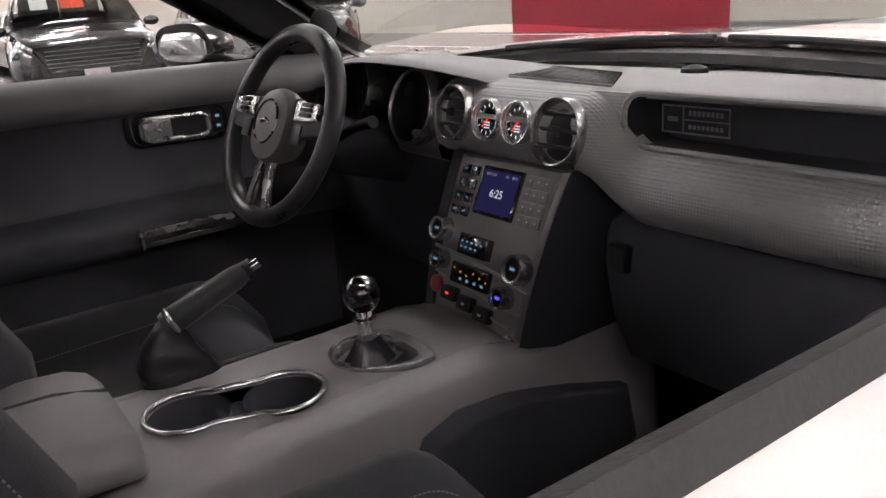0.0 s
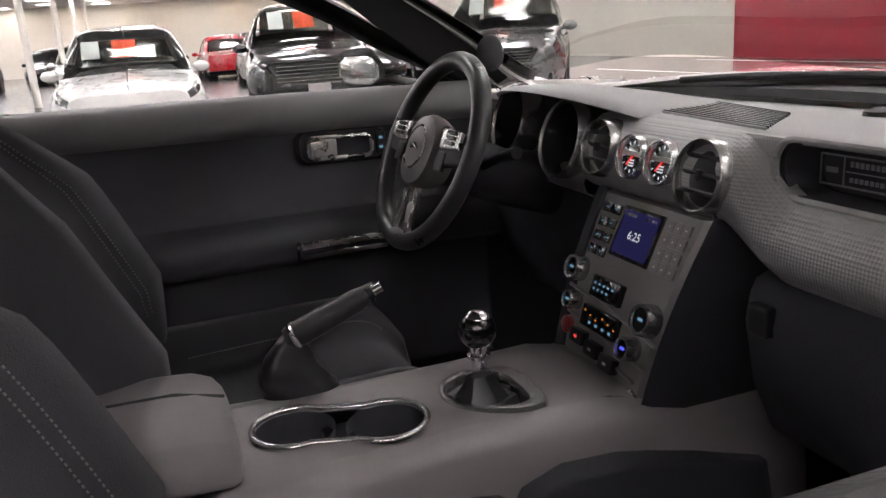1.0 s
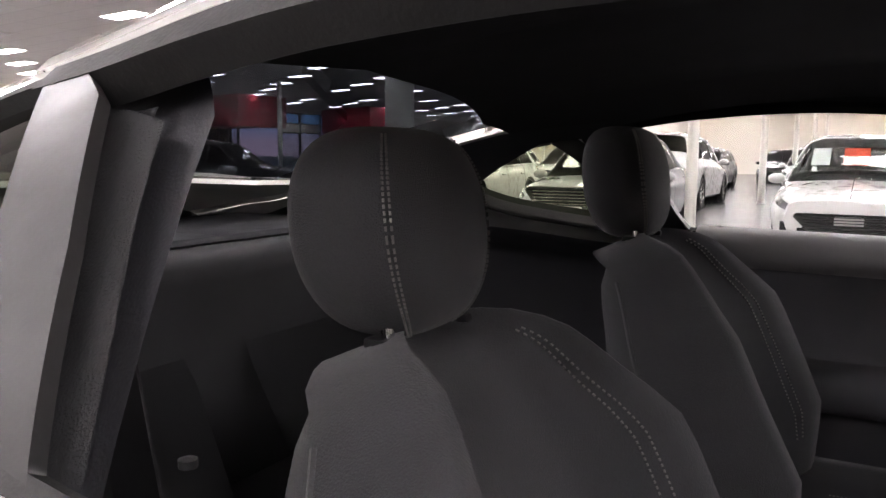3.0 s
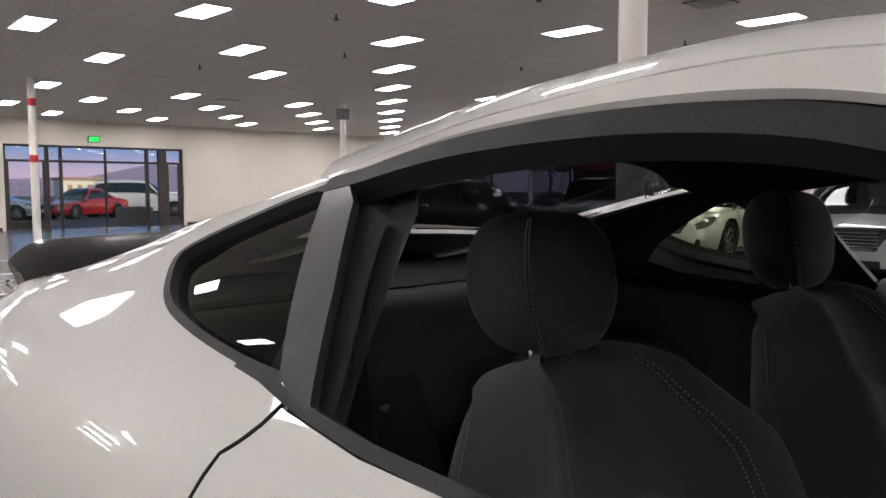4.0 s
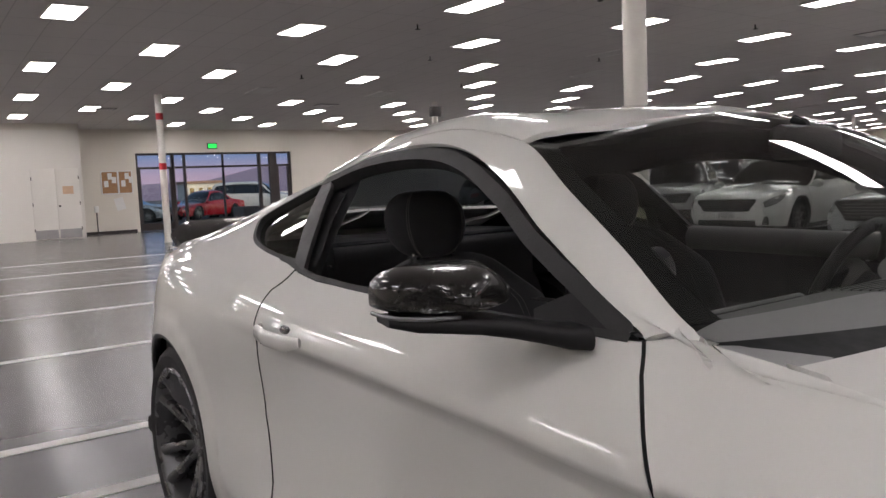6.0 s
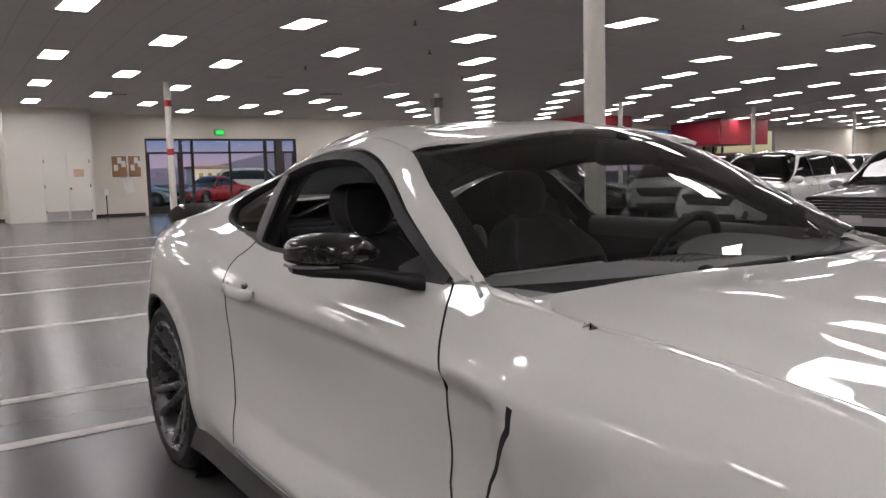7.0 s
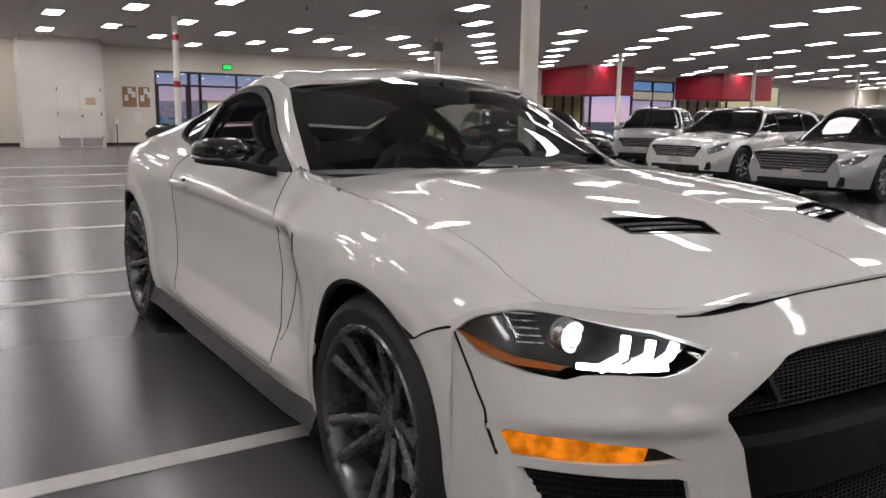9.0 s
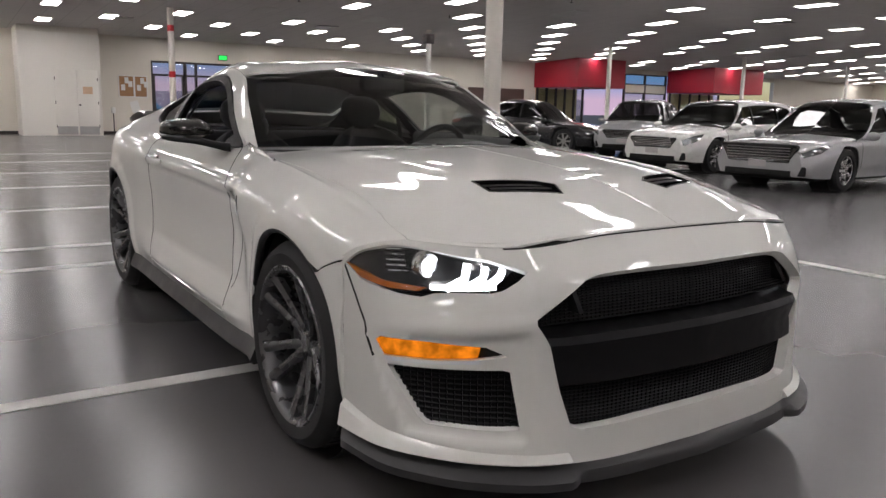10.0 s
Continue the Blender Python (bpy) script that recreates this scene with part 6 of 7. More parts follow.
# gear lever
bm = bmesh.new()
rings = []
for g, z, ox in ((1.03, .603, 0), (1.0, .6095, 0), (.93, .6105, 0), (.82, .609, -.006), (.79, .603, -.006), (.74, .575, -.006)):
    rings.append(bezel_ring(g, z, ox))
loft(bm, rings, caps=False)
part("gear_bezel", bm, ring_metal, console, "satin metal gear lever surround")
bm = bmesh.new()
loft(bm, [[Vector((-1.264 + b * g * .72 + .006 * math.sin(9 * a / .05) * (g < .9), -.008 + a * g, z)) for a, b in rounded(.10, .14, .045, 6)] for g, z in ((1.0, .582), (.8, .598), (.62, .594), (.46, .606), (.30, .620), (.24, .628))])
part("gear_gaiter", bm, gaiter_black, console, "black leather gaiter")
bm = bmesh.new()
lathe(bm, [(.014, .613), (.018, .617), (.018, .625), (.011, .628), (.011, .648), (.0165, .650), (.0165, .655), (.011, .657), (.012, .68)], 26, Matrix.Translation((-1.262, .0, 0)))
part("gear_shaft", bm, chrome, console, "chrome lever shaft")
bm = bmesh.new()
bmesh.ops.create_uvsphere(bm, u_segments=28, v_segments=18, radius=.0265, matrix=Matrix.Translation((-1.262, .0, .690)) @ Matrix.Diagonal((1, 1, 1.02, 1)))
part("gear_knob", bm, black_gloss, console, "black ball gear knob")
bm = bmesh.new()
lathe(bm, [(.0, .7182), (.010, .7172), (.019, .7108), (.0195, .709)], 26, Matrix.Translation((-1.26, 0, 0)), caps=False)
part("knob_cap", bm, chrome, console, "polished knob cap")
# armrest lid
bm = bmesh.new()
rings = []
for t, f, zz in ((0, .62, -.006), (.012, .80, .0), (.04, .93, .006), (.10, .99, .012), (.2, 1.0, .015), (.6, 1.0, .016), (1, .98, .01)):
    x = -1.595 - .40 * t
    rings.append([Vector((x, a * f + .005, .615 + zz + b * f * (1 if b > 0 else .5))) for a, b in rounded(.27, .075, .036, 6)])
loft(bm, rings)
part("armrest_lid", bm, vinyl_grey, console, "padded grey armrest lid with a seam", auto=60)
bm = bmesh.new()
tube(bm, [(-1.60, .035, .655), (-1.66, .04, .668), (-1.8, .045, .669), (-1.98, .045, .665)], .0022, 6)
part("armrest_seam", bm, cabin_black, console)
# handbrake
bm = bmesh.new()
a, b = Vector((-1.49, .125, .683)), Vector((-1.375, .110, .733))
tube(bm, [a - (b - a) * .1, a, a + (b - a) * .35, a + (b - a) * .8, b], [.016, .0195, .0185, .017, .012], 16)
part("handbrake_grip", bm, leather_black, console, "stitched black leather handbrake")
part("handbrake_button", tube(bmesh.new(), [b, b + (b - a).normalized() * .014], .0075, 14), chrome, console, "chrome release button")
bm = bmesh.new()
up_ = Vector((0, 0, 1))
tube(bm, [a + up_ * .0195, a + (b - a) * .5 + up_ * .0185, b + up_ * .012], .0024, 6)
part("grip_seam", bm, stitch, console)
bm = bmesh.new()
rings = []
for k in range(15):
    t = k / 14
    g, z, ox = 1.2 - .80 * t ** 1.25, .598 + .092 * t, -.006 - .016 * math.sin(math.pi * t * .9)
    rings.append([Vector((-1.483 + ox + p * g * (1 + .05 * math.sin(t * 19 + n * .7)), .125 + q_ * g * .7 * (1 + .05 * math.sin(t * 17 + n * 1.1)), z + p * .18 * t)) for n, (p, q_) in enumerate(rounded(.09, .075, .03, 5))])
loft(bm, rings)
part("handbrake_gaiter", bm, gaiter_black, console, "creased leather handbrake gaiter")
tube_bm = bmesh.new()
lathe(tube_bm, [(.0185, -.004), (.022, 0), (.0185, .004)], 18, Matrix.Translation(a) @ (b - a).to_track_quat("Z", "Y").to_matrix().to_4x4(), caps=False)
part("grip_collar", tube_bm, satin_metal, console)

# steering wheel
sw = part("steering_wheel", bmesh.new(), leather_black, coupe, "black leather three-spoke steering wheel")
SWM = facing(-1.18, .388, .880, 25, 4)
loop = [SWM @ Vector((.167 * math.cos(t), .167 * math.sin(t), 0)) for t in np.linspace(0, 2 * math.pi, 64, endpoint=False)]
part("rim", tube(bmesh.new(), loop, .0165, 14, closed=True, squash=(1.05, 1)), leather_black, sw, "black leather rim")
bm = bmesh.new()
rings = []
for g, h in ((.80, -.03), (.97, -.005), (1.0, .010), (.9, .022), (.6, .028), (.2, .030)):
    rings.append([SWM @ Vector((b * g - .004, a * g, h)) for a, b in rounded(.125, .135, .055, 6)])
loft(bm, rings)
part("hub", bm, hub_grey, sw, "black airbag cover")
part("hub_ring", lathe(bmesh.new(), [(.0365, .0285), (.0385, .031), (.0405, .0285)], 36, SWM, caps=False), satin_metal, sw)
bm = bmesh.new()
tube(bm, [SWM @ Vector(p) for p in ((-.004, -.018, .031), (.003, -.006, .032), (-.002, .006, .032), (.004, .018, .031))], [.002, .0045, .004, .002], 8)
part("hub_badge", bm, chrome, sw, "plain silver badge")
for s in (-1, 1):
    bm = bmesh.new()
    loft(bm, [[SWM @ Vector((.012 + b, s * yy + 0, h + c)) for b, c in rounded(wd, .02, .006, 3)] for yy, wd, h in ((.055, .075, .002), (.10, .062, .006), (.14, .052, .004), (.162, .05, 0))])
    part("spoke", bm, cabin_black, sw)
    bm = bmesh.new()
    loft(bm, [[SWM @ Vector((.026 + b, s * yy, .016 + c)) for b, c in rounded(wd, .006, .0025, 3)] for yy, wd in ((.075, .036), (.11, .036), (.145, .028))])
    part("switch_bezel", bm, satin_metal, sw, "satin metal switch surround")
    for k in range(3):
        part("switch", box(bmesh.new(), (.016 + .009 * k, s * .11 - .016, .016), (.023 + .009 * k, s * .11 + .016, .022), .001, 1, SWM), black_satin, sw)
    part("switch_pad", box(bmesh.new(), (-.03, min(s * .075, s * .105), .010), (.004, max(s * .075, s * .105), .018), .003, 2, SWM), black_satin, sw)
bm = bmesh.new()
for s in (-1, 1):
    loft(bm, [[SWM @ Vector((-r_, s * o + a, h + c)) for a, c in rounded(.022, .012, .004, 3)] for r_, o, h in ((.055, .012, .006), (.11, .022, .006), (.157, .034, .002))])
part("lower_spoke", bm, satin_metal, sw, "split satin metal lower spoke")
bm = bmesh.new()
tube(bm, [SWM @ Vector((0, 0, -.02)), Vector((-1.05, .374, .82)), Vector((-.93, .374, .79))], [.05, .052, .06], 18)
part("steering_column", bm, cabin_black, coupe, "black column shroud")
bm = bmesh.new()
tube(bm, [(-1.10, .33, .85), (-1.09, .27, .875), (-1.085, .225, .885)], [.008, .008, .011], 10)
part("column_stalk", bm, black_satin, coupe, "black column stalk")
bm = bmesh.new()
tube(bm, [(-1.10, .42, .85), (-1.09, .48, .875), (-1.085, .525, .885)], [.008, .008, .011], 10)
part("column_stalk", bm, black_satin, coupe, "black column stalk")

# door panels
def door_panel(s):
    d = part("door_panel", bmesh.new(), cabin_black, coupe, "dark door panel with armrest and bright trim")
    xs = np.linspace(-.93, -1.93, 14)

    def run(name, prof, material, label="", x_from=-.93, x_to=-1.93):
        bm = bmesh.new()
        rr = []
        for x in np.linspace(x_from, x_to, 14):
            q = max(0, (x + 1.2) / .27)
            rr.append([Vector((x, s * (min(y + (.04 if s < 0 and z > .62 else 0), .775) - .015 * q * q), z - (.050 if s < 0 and z > .9 else 0))) for y, z in prof(x)])
        loft(bm, rr, closed=False)
        return part(name, bm, material, d, label, auto=55)

    def sill(x):
        return .978 + .008 * (-(x + 1.3)) / .6
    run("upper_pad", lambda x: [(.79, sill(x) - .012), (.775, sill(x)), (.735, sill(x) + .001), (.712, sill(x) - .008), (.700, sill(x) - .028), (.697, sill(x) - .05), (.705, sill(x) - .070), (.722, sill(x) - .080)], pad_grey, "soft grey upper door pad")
    run("insert", lambda x: [(.722, sill(x) - .080), (.730, sill(x) - .092), (.73, .80), (.728, .745), (.715, .73)], door_black, "dark cloth door insert")
    run("armrest", lambda x: [(.715, .73), (.68, .722), (.65, .712), (.64, .69), (.645, .655), (.665, .635), (.70, .625)], door_black, "black padded armrest")
    run("lower", lambda x: [(.70, .625), (.712, .60), (.72, .45), (.715, .30), (.71, .25)], door_black)
    ch = part("pull_handle", box(bmesh.new(), (-1.387, min(s * .636, s * .66), .646), (-1.20, max(s * .636, s * .66), .660), .002, 1), chrome, d, "chrome trim bar")
    part("pull_handle", box(bmesh.new(), (-1.385, min(s * .634, s * .66), .668), (-1.195, max(s * .634, s * .66), .682), .002, 1), satin_metal, d, "satin trim bar")
    part("pull_handle", box(bmesh.new(), (-1.395, min(s * .637, s * .66), .642), (-1.387, max(s * .637, s * .66), .686), .002, 1), satin_metal, d, "satin trim bar")
    # release lever in its dish
    bm = bmesh.new()
    loft(bm, [[Vector((-1.258 + a * g, s * y, .862 + b * g - .03 * a)) for a, b in rounded(.21, .072, .024, 5)] for g, y in ((1.0, .730), (1.0, .722), (.9, .720), (.86, .729))], caps=False)
    part("release_surround", bm, black_satin, d, "dark lever surround")
    bm = bmesh.new()
    loop = [Vector((-1.266 + a, s * .716, .861 + b - .03 * a)) for a, b in rounded(.138, .044, .014, 5)]
    tube(bm, loop, .0045, 8, closed=True)
    part("release_frame", bm, satin_metal, d, "satin metal lever frame")
    part("release_lever", box(bmesh.new(), (-1.332, min(s * .706, s * .722), .843), (-1.275, max(s * .706, s * .722), .880), .005, 2), satin_metal, d, "satin metal release lever")
    part("lock_switch", box(bmesh.new(), (-1.188, min(s * .714, s * .72), .838), (-1.166, max(s * .714, s * .72), .886), .002, 1), black_satin, d)
    for z in (.852, .872):
        part("switch_mark", box(bmesh.new(), (-1.181, min(s * .7125, s * .7135), z - .003), (-1.173, max(s * .7125, s * .7135), z + .003)), ink_cyan, d)
    part("lock_pin", lathe(bmesh.new(), [(.005, 0), (.005, .004), (0, .005)], 10, Matrix.Translation((-1.885, s * .745, .984)), caps=False), black_satin, d)
    for k in range(9):
        part("demist_slot", box(bmesh.new(), (-1.05 - .010 * k, min(s * .722, s * .748), .9765), (-1.056 - .010 * k + .002, max(s * .722, s * .748), .9785)), void_black, d)
    return d


door_panel(1)
door_panel(-1)
for s in (-1, 1):
    part("sill_plate", box(bmesh.new(), (-1.95, s * .76 - .07, .27), (-.75, s * .76 + .07, .34), .01, 2), black_satin, coupe, "dark sill plate")
    bm = bmesh.new()
    bmesh.ops.create_uvsphere(bm, u_segments=18, v_segments=10, radius=.035, matrix=Matrix.Translation((-.935, s * .655, 1.03)) @ Matrix.Diagonal((.9, .5, 1.1, 1)))
    part("tweeter", bm, headliner, coupe, "round pillar tweeter")

# seats
def shape_back(u, t, w, depth):
    """Front of the backrest at u across (-1..1) and t up (0..1): offsets across and forward."""
    bol = .092 * math.exp(-((abs(u) - .76) / .20) ** 2) * (1 - .75 * max(0, (t - .62) / .38)) * (.4 + .6 * min(1, t / .2))
    edge = -.075 * max(0, (abs(u) - .80) / .2) ** 2
    return u * w / 2, depth * .5 + bol + edge - .012 * math.cos(u * 2.6)


def seat(yc, dx, dz):
    st_ = part("front_seat", bmesh.new(), cloth_black, coupe, "black cloth sports seat with grey stitching")
    base, top = Vector((-1.735 + dx, yc, .50 + dz)), Vector((-1.948 + dx, yc, .968 + dz))
    axis = (top - base).normalized()
    fwd = Vector((axis.z, 0, -axis.x)).normalized()
    wid = cur([0, .25, .5, .62, .70, .78, .86, .93, .98, 1.0], [.50, .57, .61, .59, .53, .45, .38, .31, .23, .14])

    def front(u, t, out=0.0):
        a, f = shape_back(u, t, float(wid(t)), .10)
        top_round = .05 * max(0, (t - .86) / .14) ** 2
        return base + axis * ((top - base).length * t) + Vector((0, a, 0)) + fwd * (f - top_round + out)
    bm = bmesh.new()
    rings = []
    for t in np.concatenate([np.linspace(0, .84, 13), [.89, .93, .965, .99, 1.0]]):
        fr_ = [front(u, t) for u in np.linspace(-1, 1, 25)]
        w = float(wid(t))
        bk = [base + axis * ((top - base).length * t) + Vector((0, u * w / 2 * .96, 0)) - fwd * (.055 - .02 * abs(u) ** 4 - .05 * max(0, (t - .86) / .14) ** 2) for u in np.linspace(.98, -.98, 9)]
        rings.append(fr_ + bk)
    loft(bm, rings)
    part("backrest", bm, cloth_black, st_, "black cloth backrest", auto=70)
    # lighter insert panel on the backrest
    bm = bmesh.new()
    rings = []
    for t in np.linspace(.05, .60, 10):
        uw = .40 + .06 * t - .28 * max(0, (t - .45) / .15) ** 2
        rings.append([front(u, t, .004) for u in np.linspace(-uw, uw, 11)])
    loft(bm, rings, closed=False)
    part("back_insert", bm, cloth_grey, st_, "ribbed grey centre panel")
    # stitched seams along the bolsters
    for s in (-1, 1):
        for o in (0, .028):
            bm = bmesh.new()
            ts = np.linspace(.12, .93, 64)
            for k in range(0, 63):
                p, q = front(s * (.60 + o - .12 * max(0, ts[k] - .7)), ts[k], .002), front(s * (.60 + o - .12 * max(0, ts[k] - .7)), ts[k] + .006, .002)
                tube(bm, [p, q], .0013, 4)
            part("seam", bm, stitch, st_, "pale grey double stitching", smooth=False)
        bm = bmesh.new()
        tube(bm, [front(s * .985, t, -.012) for t in np.linspace(.08, .88, 24)], .004, 6)
        part("piping", bm, cloth_grey, st_)
    # cushion
    bm = bmesh.new()
    rings = []
    for t in np.concatenate([np.linspace(0, .8, 10), [.86, .92, .96, .99, 1.0]]):
        x = -1.76 + dx + .55 * t
        w = .52 - .03 * t - .10 * max(0, (t - .9) / .1) ** 2
        drop = .09 * max(0, (t - .80) / .20) ** 2.2
        ring = []
        for u in np.linspace(-1, 1, 23):
            bol = .088 * math.exp(-((abs(u) - .78) / .17) ** 2) * (1 - .35 * t)
            edge = -.10 * max(0, (abs(u) - .86) / .14) ** 2
            ring.append(Vector((x, yc + u * w / 2, .465 + dz + .035 * t + bol + edge - drop)))
        ring += [Vector((x, yc + u * w / 2 * .95, .33 + drop * .3)) for u in np.linspace(1, -1, 7)]
        rings.append(ring)
    loft(bm, rings)
    part("cushion", bm, cloth_black, st_, "black cloth cushion", auto=70)
    for s in (-1, 1):
        bm = bmesh.new()
        for k in range(60):
            t = .25 + .7 * k / 60
            w = .52 - .03 * t
            f = lambda tt: Vector((-1.76 + dx + .55 * tt, yc + s * .60 * w / 2, .465 + dz + .035 * tt + .088 * math.exp(-((.60 - .78) / .17) ** 2) * (1 - .35 * tt) - .09 * max(0, (tt - .8) / .2) ** 2.2 + .002))
            tube(bm, [f(t), f(t + .007)], .0012, 4)
        part("cushion_seam", bm, stitch, st_, "pale grey stitching", smooth=False)
    part("seat_base", box(bmesh.new(), (-1.72 + dx, yc - .20, .26), (-1.28 + dx, yc + .20, .34), .01, 1), void_black, st_)
    # headrest
    hc = Vector((-1.965 + dx, yc, 1.062 + dz))

    def hr(u, v, out=0.0):
        a, b = radians(u), radians(v)
        cu, su, cv, sv = math.cos(a), math.sin(a), math.cos(b), math.sin(b)
        sgn = lambda q, e: math.copysign(abs(q) ** e, q)
        wv = .126 * (1 - .24 * max(0, -sv) ** 1.3) * (1 - .09 * max(0, sv) ** 2)
        y, x, z = wv * sgn(su, .72) * sgn(cv, .55), .062 * sgn(cu, .75) * sgn(cv, .6), .096 * sgn(sv, .78)
        return hc + Vector((x - .10 * z * 1.2, y, z)) * (1 + out)
    bm = bmesh.new()
    loft(bm, [[hr(u, v) for u in np.linspace(0, 360, 40, endpoint=False)] for v in np.linspace(-89, 89, 26)])
    h_ = part("headrest", bm, cloth_black, st_, "black cloth headrest with a stitched seam", auto=80)
    for s in (-1, 1):
        for o in (0, 4):
            bm = bmesh.new()
            for v in np.linspace(-70, 60, 46):
                tube(bm, [hr(s * (38 + o), v, .012), hr(s * (38 + o), v + 1.7, .012)], .0013, 4)
            part("headrest_seam", bm, stitch, st_, "pale grey double stitching", smooth=False)
    for s in (-1, 1):
        part("post", tube(bmesh.new(), [top + Vector((.022, s * .068, -.03)), top + Vector((.012, s * .068, .04))], .0065, 10), chrome, st_, "chrome headrest post")
        part("post_collar", box(bmesh.new(), (top.x - .002, yc + s * .068 - .013, top.z - .004), (top.x + .03, yc + s * .068 + .013, top.z + .006), .004, 2), black_satin, st_)
    return st_


seat(-.378, -.03, .005)
seat(.355, -.015, .03)
# rear bench and shelf
bm = bmesh.new()
for yc in (-.33, .33):
    loft(bm, [[Vector((x, yc + a, z + b * .0)) for a, b in rounded(w, .2, .05, 5)] for x, z, w in ((-2.5, .55, .50), (-2.6, .75, .52), (-2.7, .93, .46))], closed=False)
rb_ = part("rear_bench", bm, cloth_black, coupe, "black rear bench")
part("bench_back", box(bmesh.new(), (-2.80, -.60, .40), (-2.62, .60, .96), .05, 3), cloth_black, rb_)
part("bench_cushion", box(bmesh.new(), (-2.66, -.58, .38), (-2.22, .58, .52), .05, 3), cloth_black, rb_)
part("parcel_shelf", box(bmesh.new(), (-3.15, -.62, .955), (-2.72, .62, .975), .01, 1), cabin_black, coupe, "dark parcel shelf")
# seat belt and pillar
for s in (-1, 1):
    bm = bmesh.new()
    pts = [Vector((-2.06, s * .66, 1.06)), Vector((-2.03, s * .665, .95)), Vector((-1.98, s * .67, .75)), Vector((-1.93, s * .665, .5)), Vector((-1.9, s * .65, .34))]
    loft(bm, [[p + Vector((.024, 0, 0)), p + Vector((-.024, 0, 0)), p + Vector((-.024, s * .002, 0)), p + Vector((.024, s * .002, 0))] for p in pts])
    part("seat_belt", bm, black_satin, coupe, "black seat belt webbing")
    panel("pillar_inner", body_at, [(-1.95, 1.2), (-1.95, 4.05), (-2.05, 4.7), (-2.15, 4.82), (-2.10, 4.1), (-2.10, 1.2)], headliner, coupe, "dark centre pillar trim", mirror=s > 0, lift=-.03, gap=0, step=.04, flange=0)
# rear-view mirror
bm = bmesh.new()
loft(bm, [[Vector((-1.07 + d, a, 1.235 + b)) for a, b in rounded(.25 * g, .075 * g, .03 * g, 5)] for d, g in ((-.012, .96), (0, 1), (.02, .9), (.035, .5))])
rv = part("rear_view_mirror", bm, black_satin, coupe, "black rear-view mirror")
bm = bmesh.new()
loft(bm, [[Vector((-1.083 + d, a, 1.235 + b)) for a, b in rounded(.225 * g, .058 * g, .022 * g, 5)] for d, g in ((0, 1), (-.001, .97))])
part("mirror_glass", bm, chrome, rv)
part("mirror_stem", tube(bmesh.new(), [(-1.06, 0, 1.25), (-1.075, 0, 1.275), (-1.10, 0, 1.285)], .012, 8), black_satin, rv)

# ---- parked cars ----
def car_surface(L, W, H, kind):
    """Body lines of an everyday car: station t from nose (0) to tail (1), rows from sill to centre."""
    if kind == "suv":
        bon, belt, a0, a1, r1, tail = .60, .62, .27, .45, .92, .97
    elif kind == "hatch":
        bon, belt, a0, a1, r1, tail = .60, .63, .25, .45, .86, .97
    else:
        bon, belt, a0, a1, r1, tail = .565, .62, .26, .46, .70, .86
    deck = belt + .02 if kind == "sedan" else .70
    T = [0, .03, .10, a0 - .03, a0, a1, (a1 + r1) / 2, r1, tail, 1.0]
    w = W / 2
    zc = [bon * .80, bon * .87, bon * .95, bon + .02, bon + .03, .965, 1.0, .965 if kind != "sedan" else .90, deck, deck - .06]
    zr = [bon * .78, bon * .85, bon * .92, bon - .01, bon, .925, .955, .92 if kind != "sedan" else .855, deck - .02, deck - .08]
    zb = [bon * .74, bon * .80, bon * .86, bon - .05, bon - .04, belt - .01, belt, belt + .01, belt + .01, belt - .05]
    R = [
        (T, [w * k for k in (.72, .84, .93, .94, .94, .94, .94, .93, .88, .80)], [H * k for k in (.16, .15, .14, .14, .14, .14, .14, .15, .18, .22)]),
        (T, [w * k for k in (.78, .90, .985, .985, .98, .975, .975, .985, .94, .84)], [H * k for k in [.25, .27] + [.30] * 8]),
        (T, [w * k for k in (.76, .88, .97, .985, .975, .965, .965, .98, .92, .82)], [H * k for k in (.335, .36, .41, .46, .48, .49, .49, .50, .50, .48)]),
        (T, [w * k for k in (.70, .80, .86, .89, .90, .90, .90, .89, .84, .76)], [H * k for k in zb]),
        (T, [w * k for k in (.52, .62, .68, .76, .82, .665, .65, .655, .70, .62)], [H * k for k in zr]),
        (T, [0] * 10, [H * k for k in zc]),
    ]
    S, Z = rows_curve(R)

    def surf(t, v):
        t, v = np.atleast_1d(np.asarray(t, float)), np.atleast_1d(np.asarray(v, float))
        t = np.clip(t, 0, 1)
        return np.stack([L / 2 - L * t, -spline_rows([f(t) for f in S], v), spline_rows([f(t) for f in Z], v)], 1)
    return surf, (a0, a1, r1, tail)


tail_red = mat("tail_red", (.35, .01, .012), .25, vary=.1, bump=0, coat=.5)
lamp_clear = mat("lamp_clear", (.16, .165, .17), .1, metal=.5, vary=.2, scale=30, bump=0, coat=1)
card_orange = mat("card_orange", (.80, .09, .03), .7, vary=.04)
car_paints = {
    "white": mat("car_white", (.70, .69, .67), .3, vary=.02, coat=1, bump=0),
    "silver": mat("car_silver", (.36, .36, .365), .45, metal=.1, vary=.01, coat=1, bump=0),
    "grey": mat("car_grey", (.14, .14, .145), .3, metal=.4, vary=.03, coat=1, bump=0),
    "black": mat("car_black", (.012, .012, .014), .2, vary=.1, coat=1, bump=0),
    "red": mat("car_red", (.42, .012, .02), .28, vary=.04, coat=1, bump=0),
    "pale_blue": mat("car_pale_blue", (.40, .44, .48), .3, metal=.4, vary=.03, coat=1, bump=0),
    "brown": mat("car_brown", (.11, .07, .05), .3, metal=.4, vary=.03, coat=1, bump=0),
}


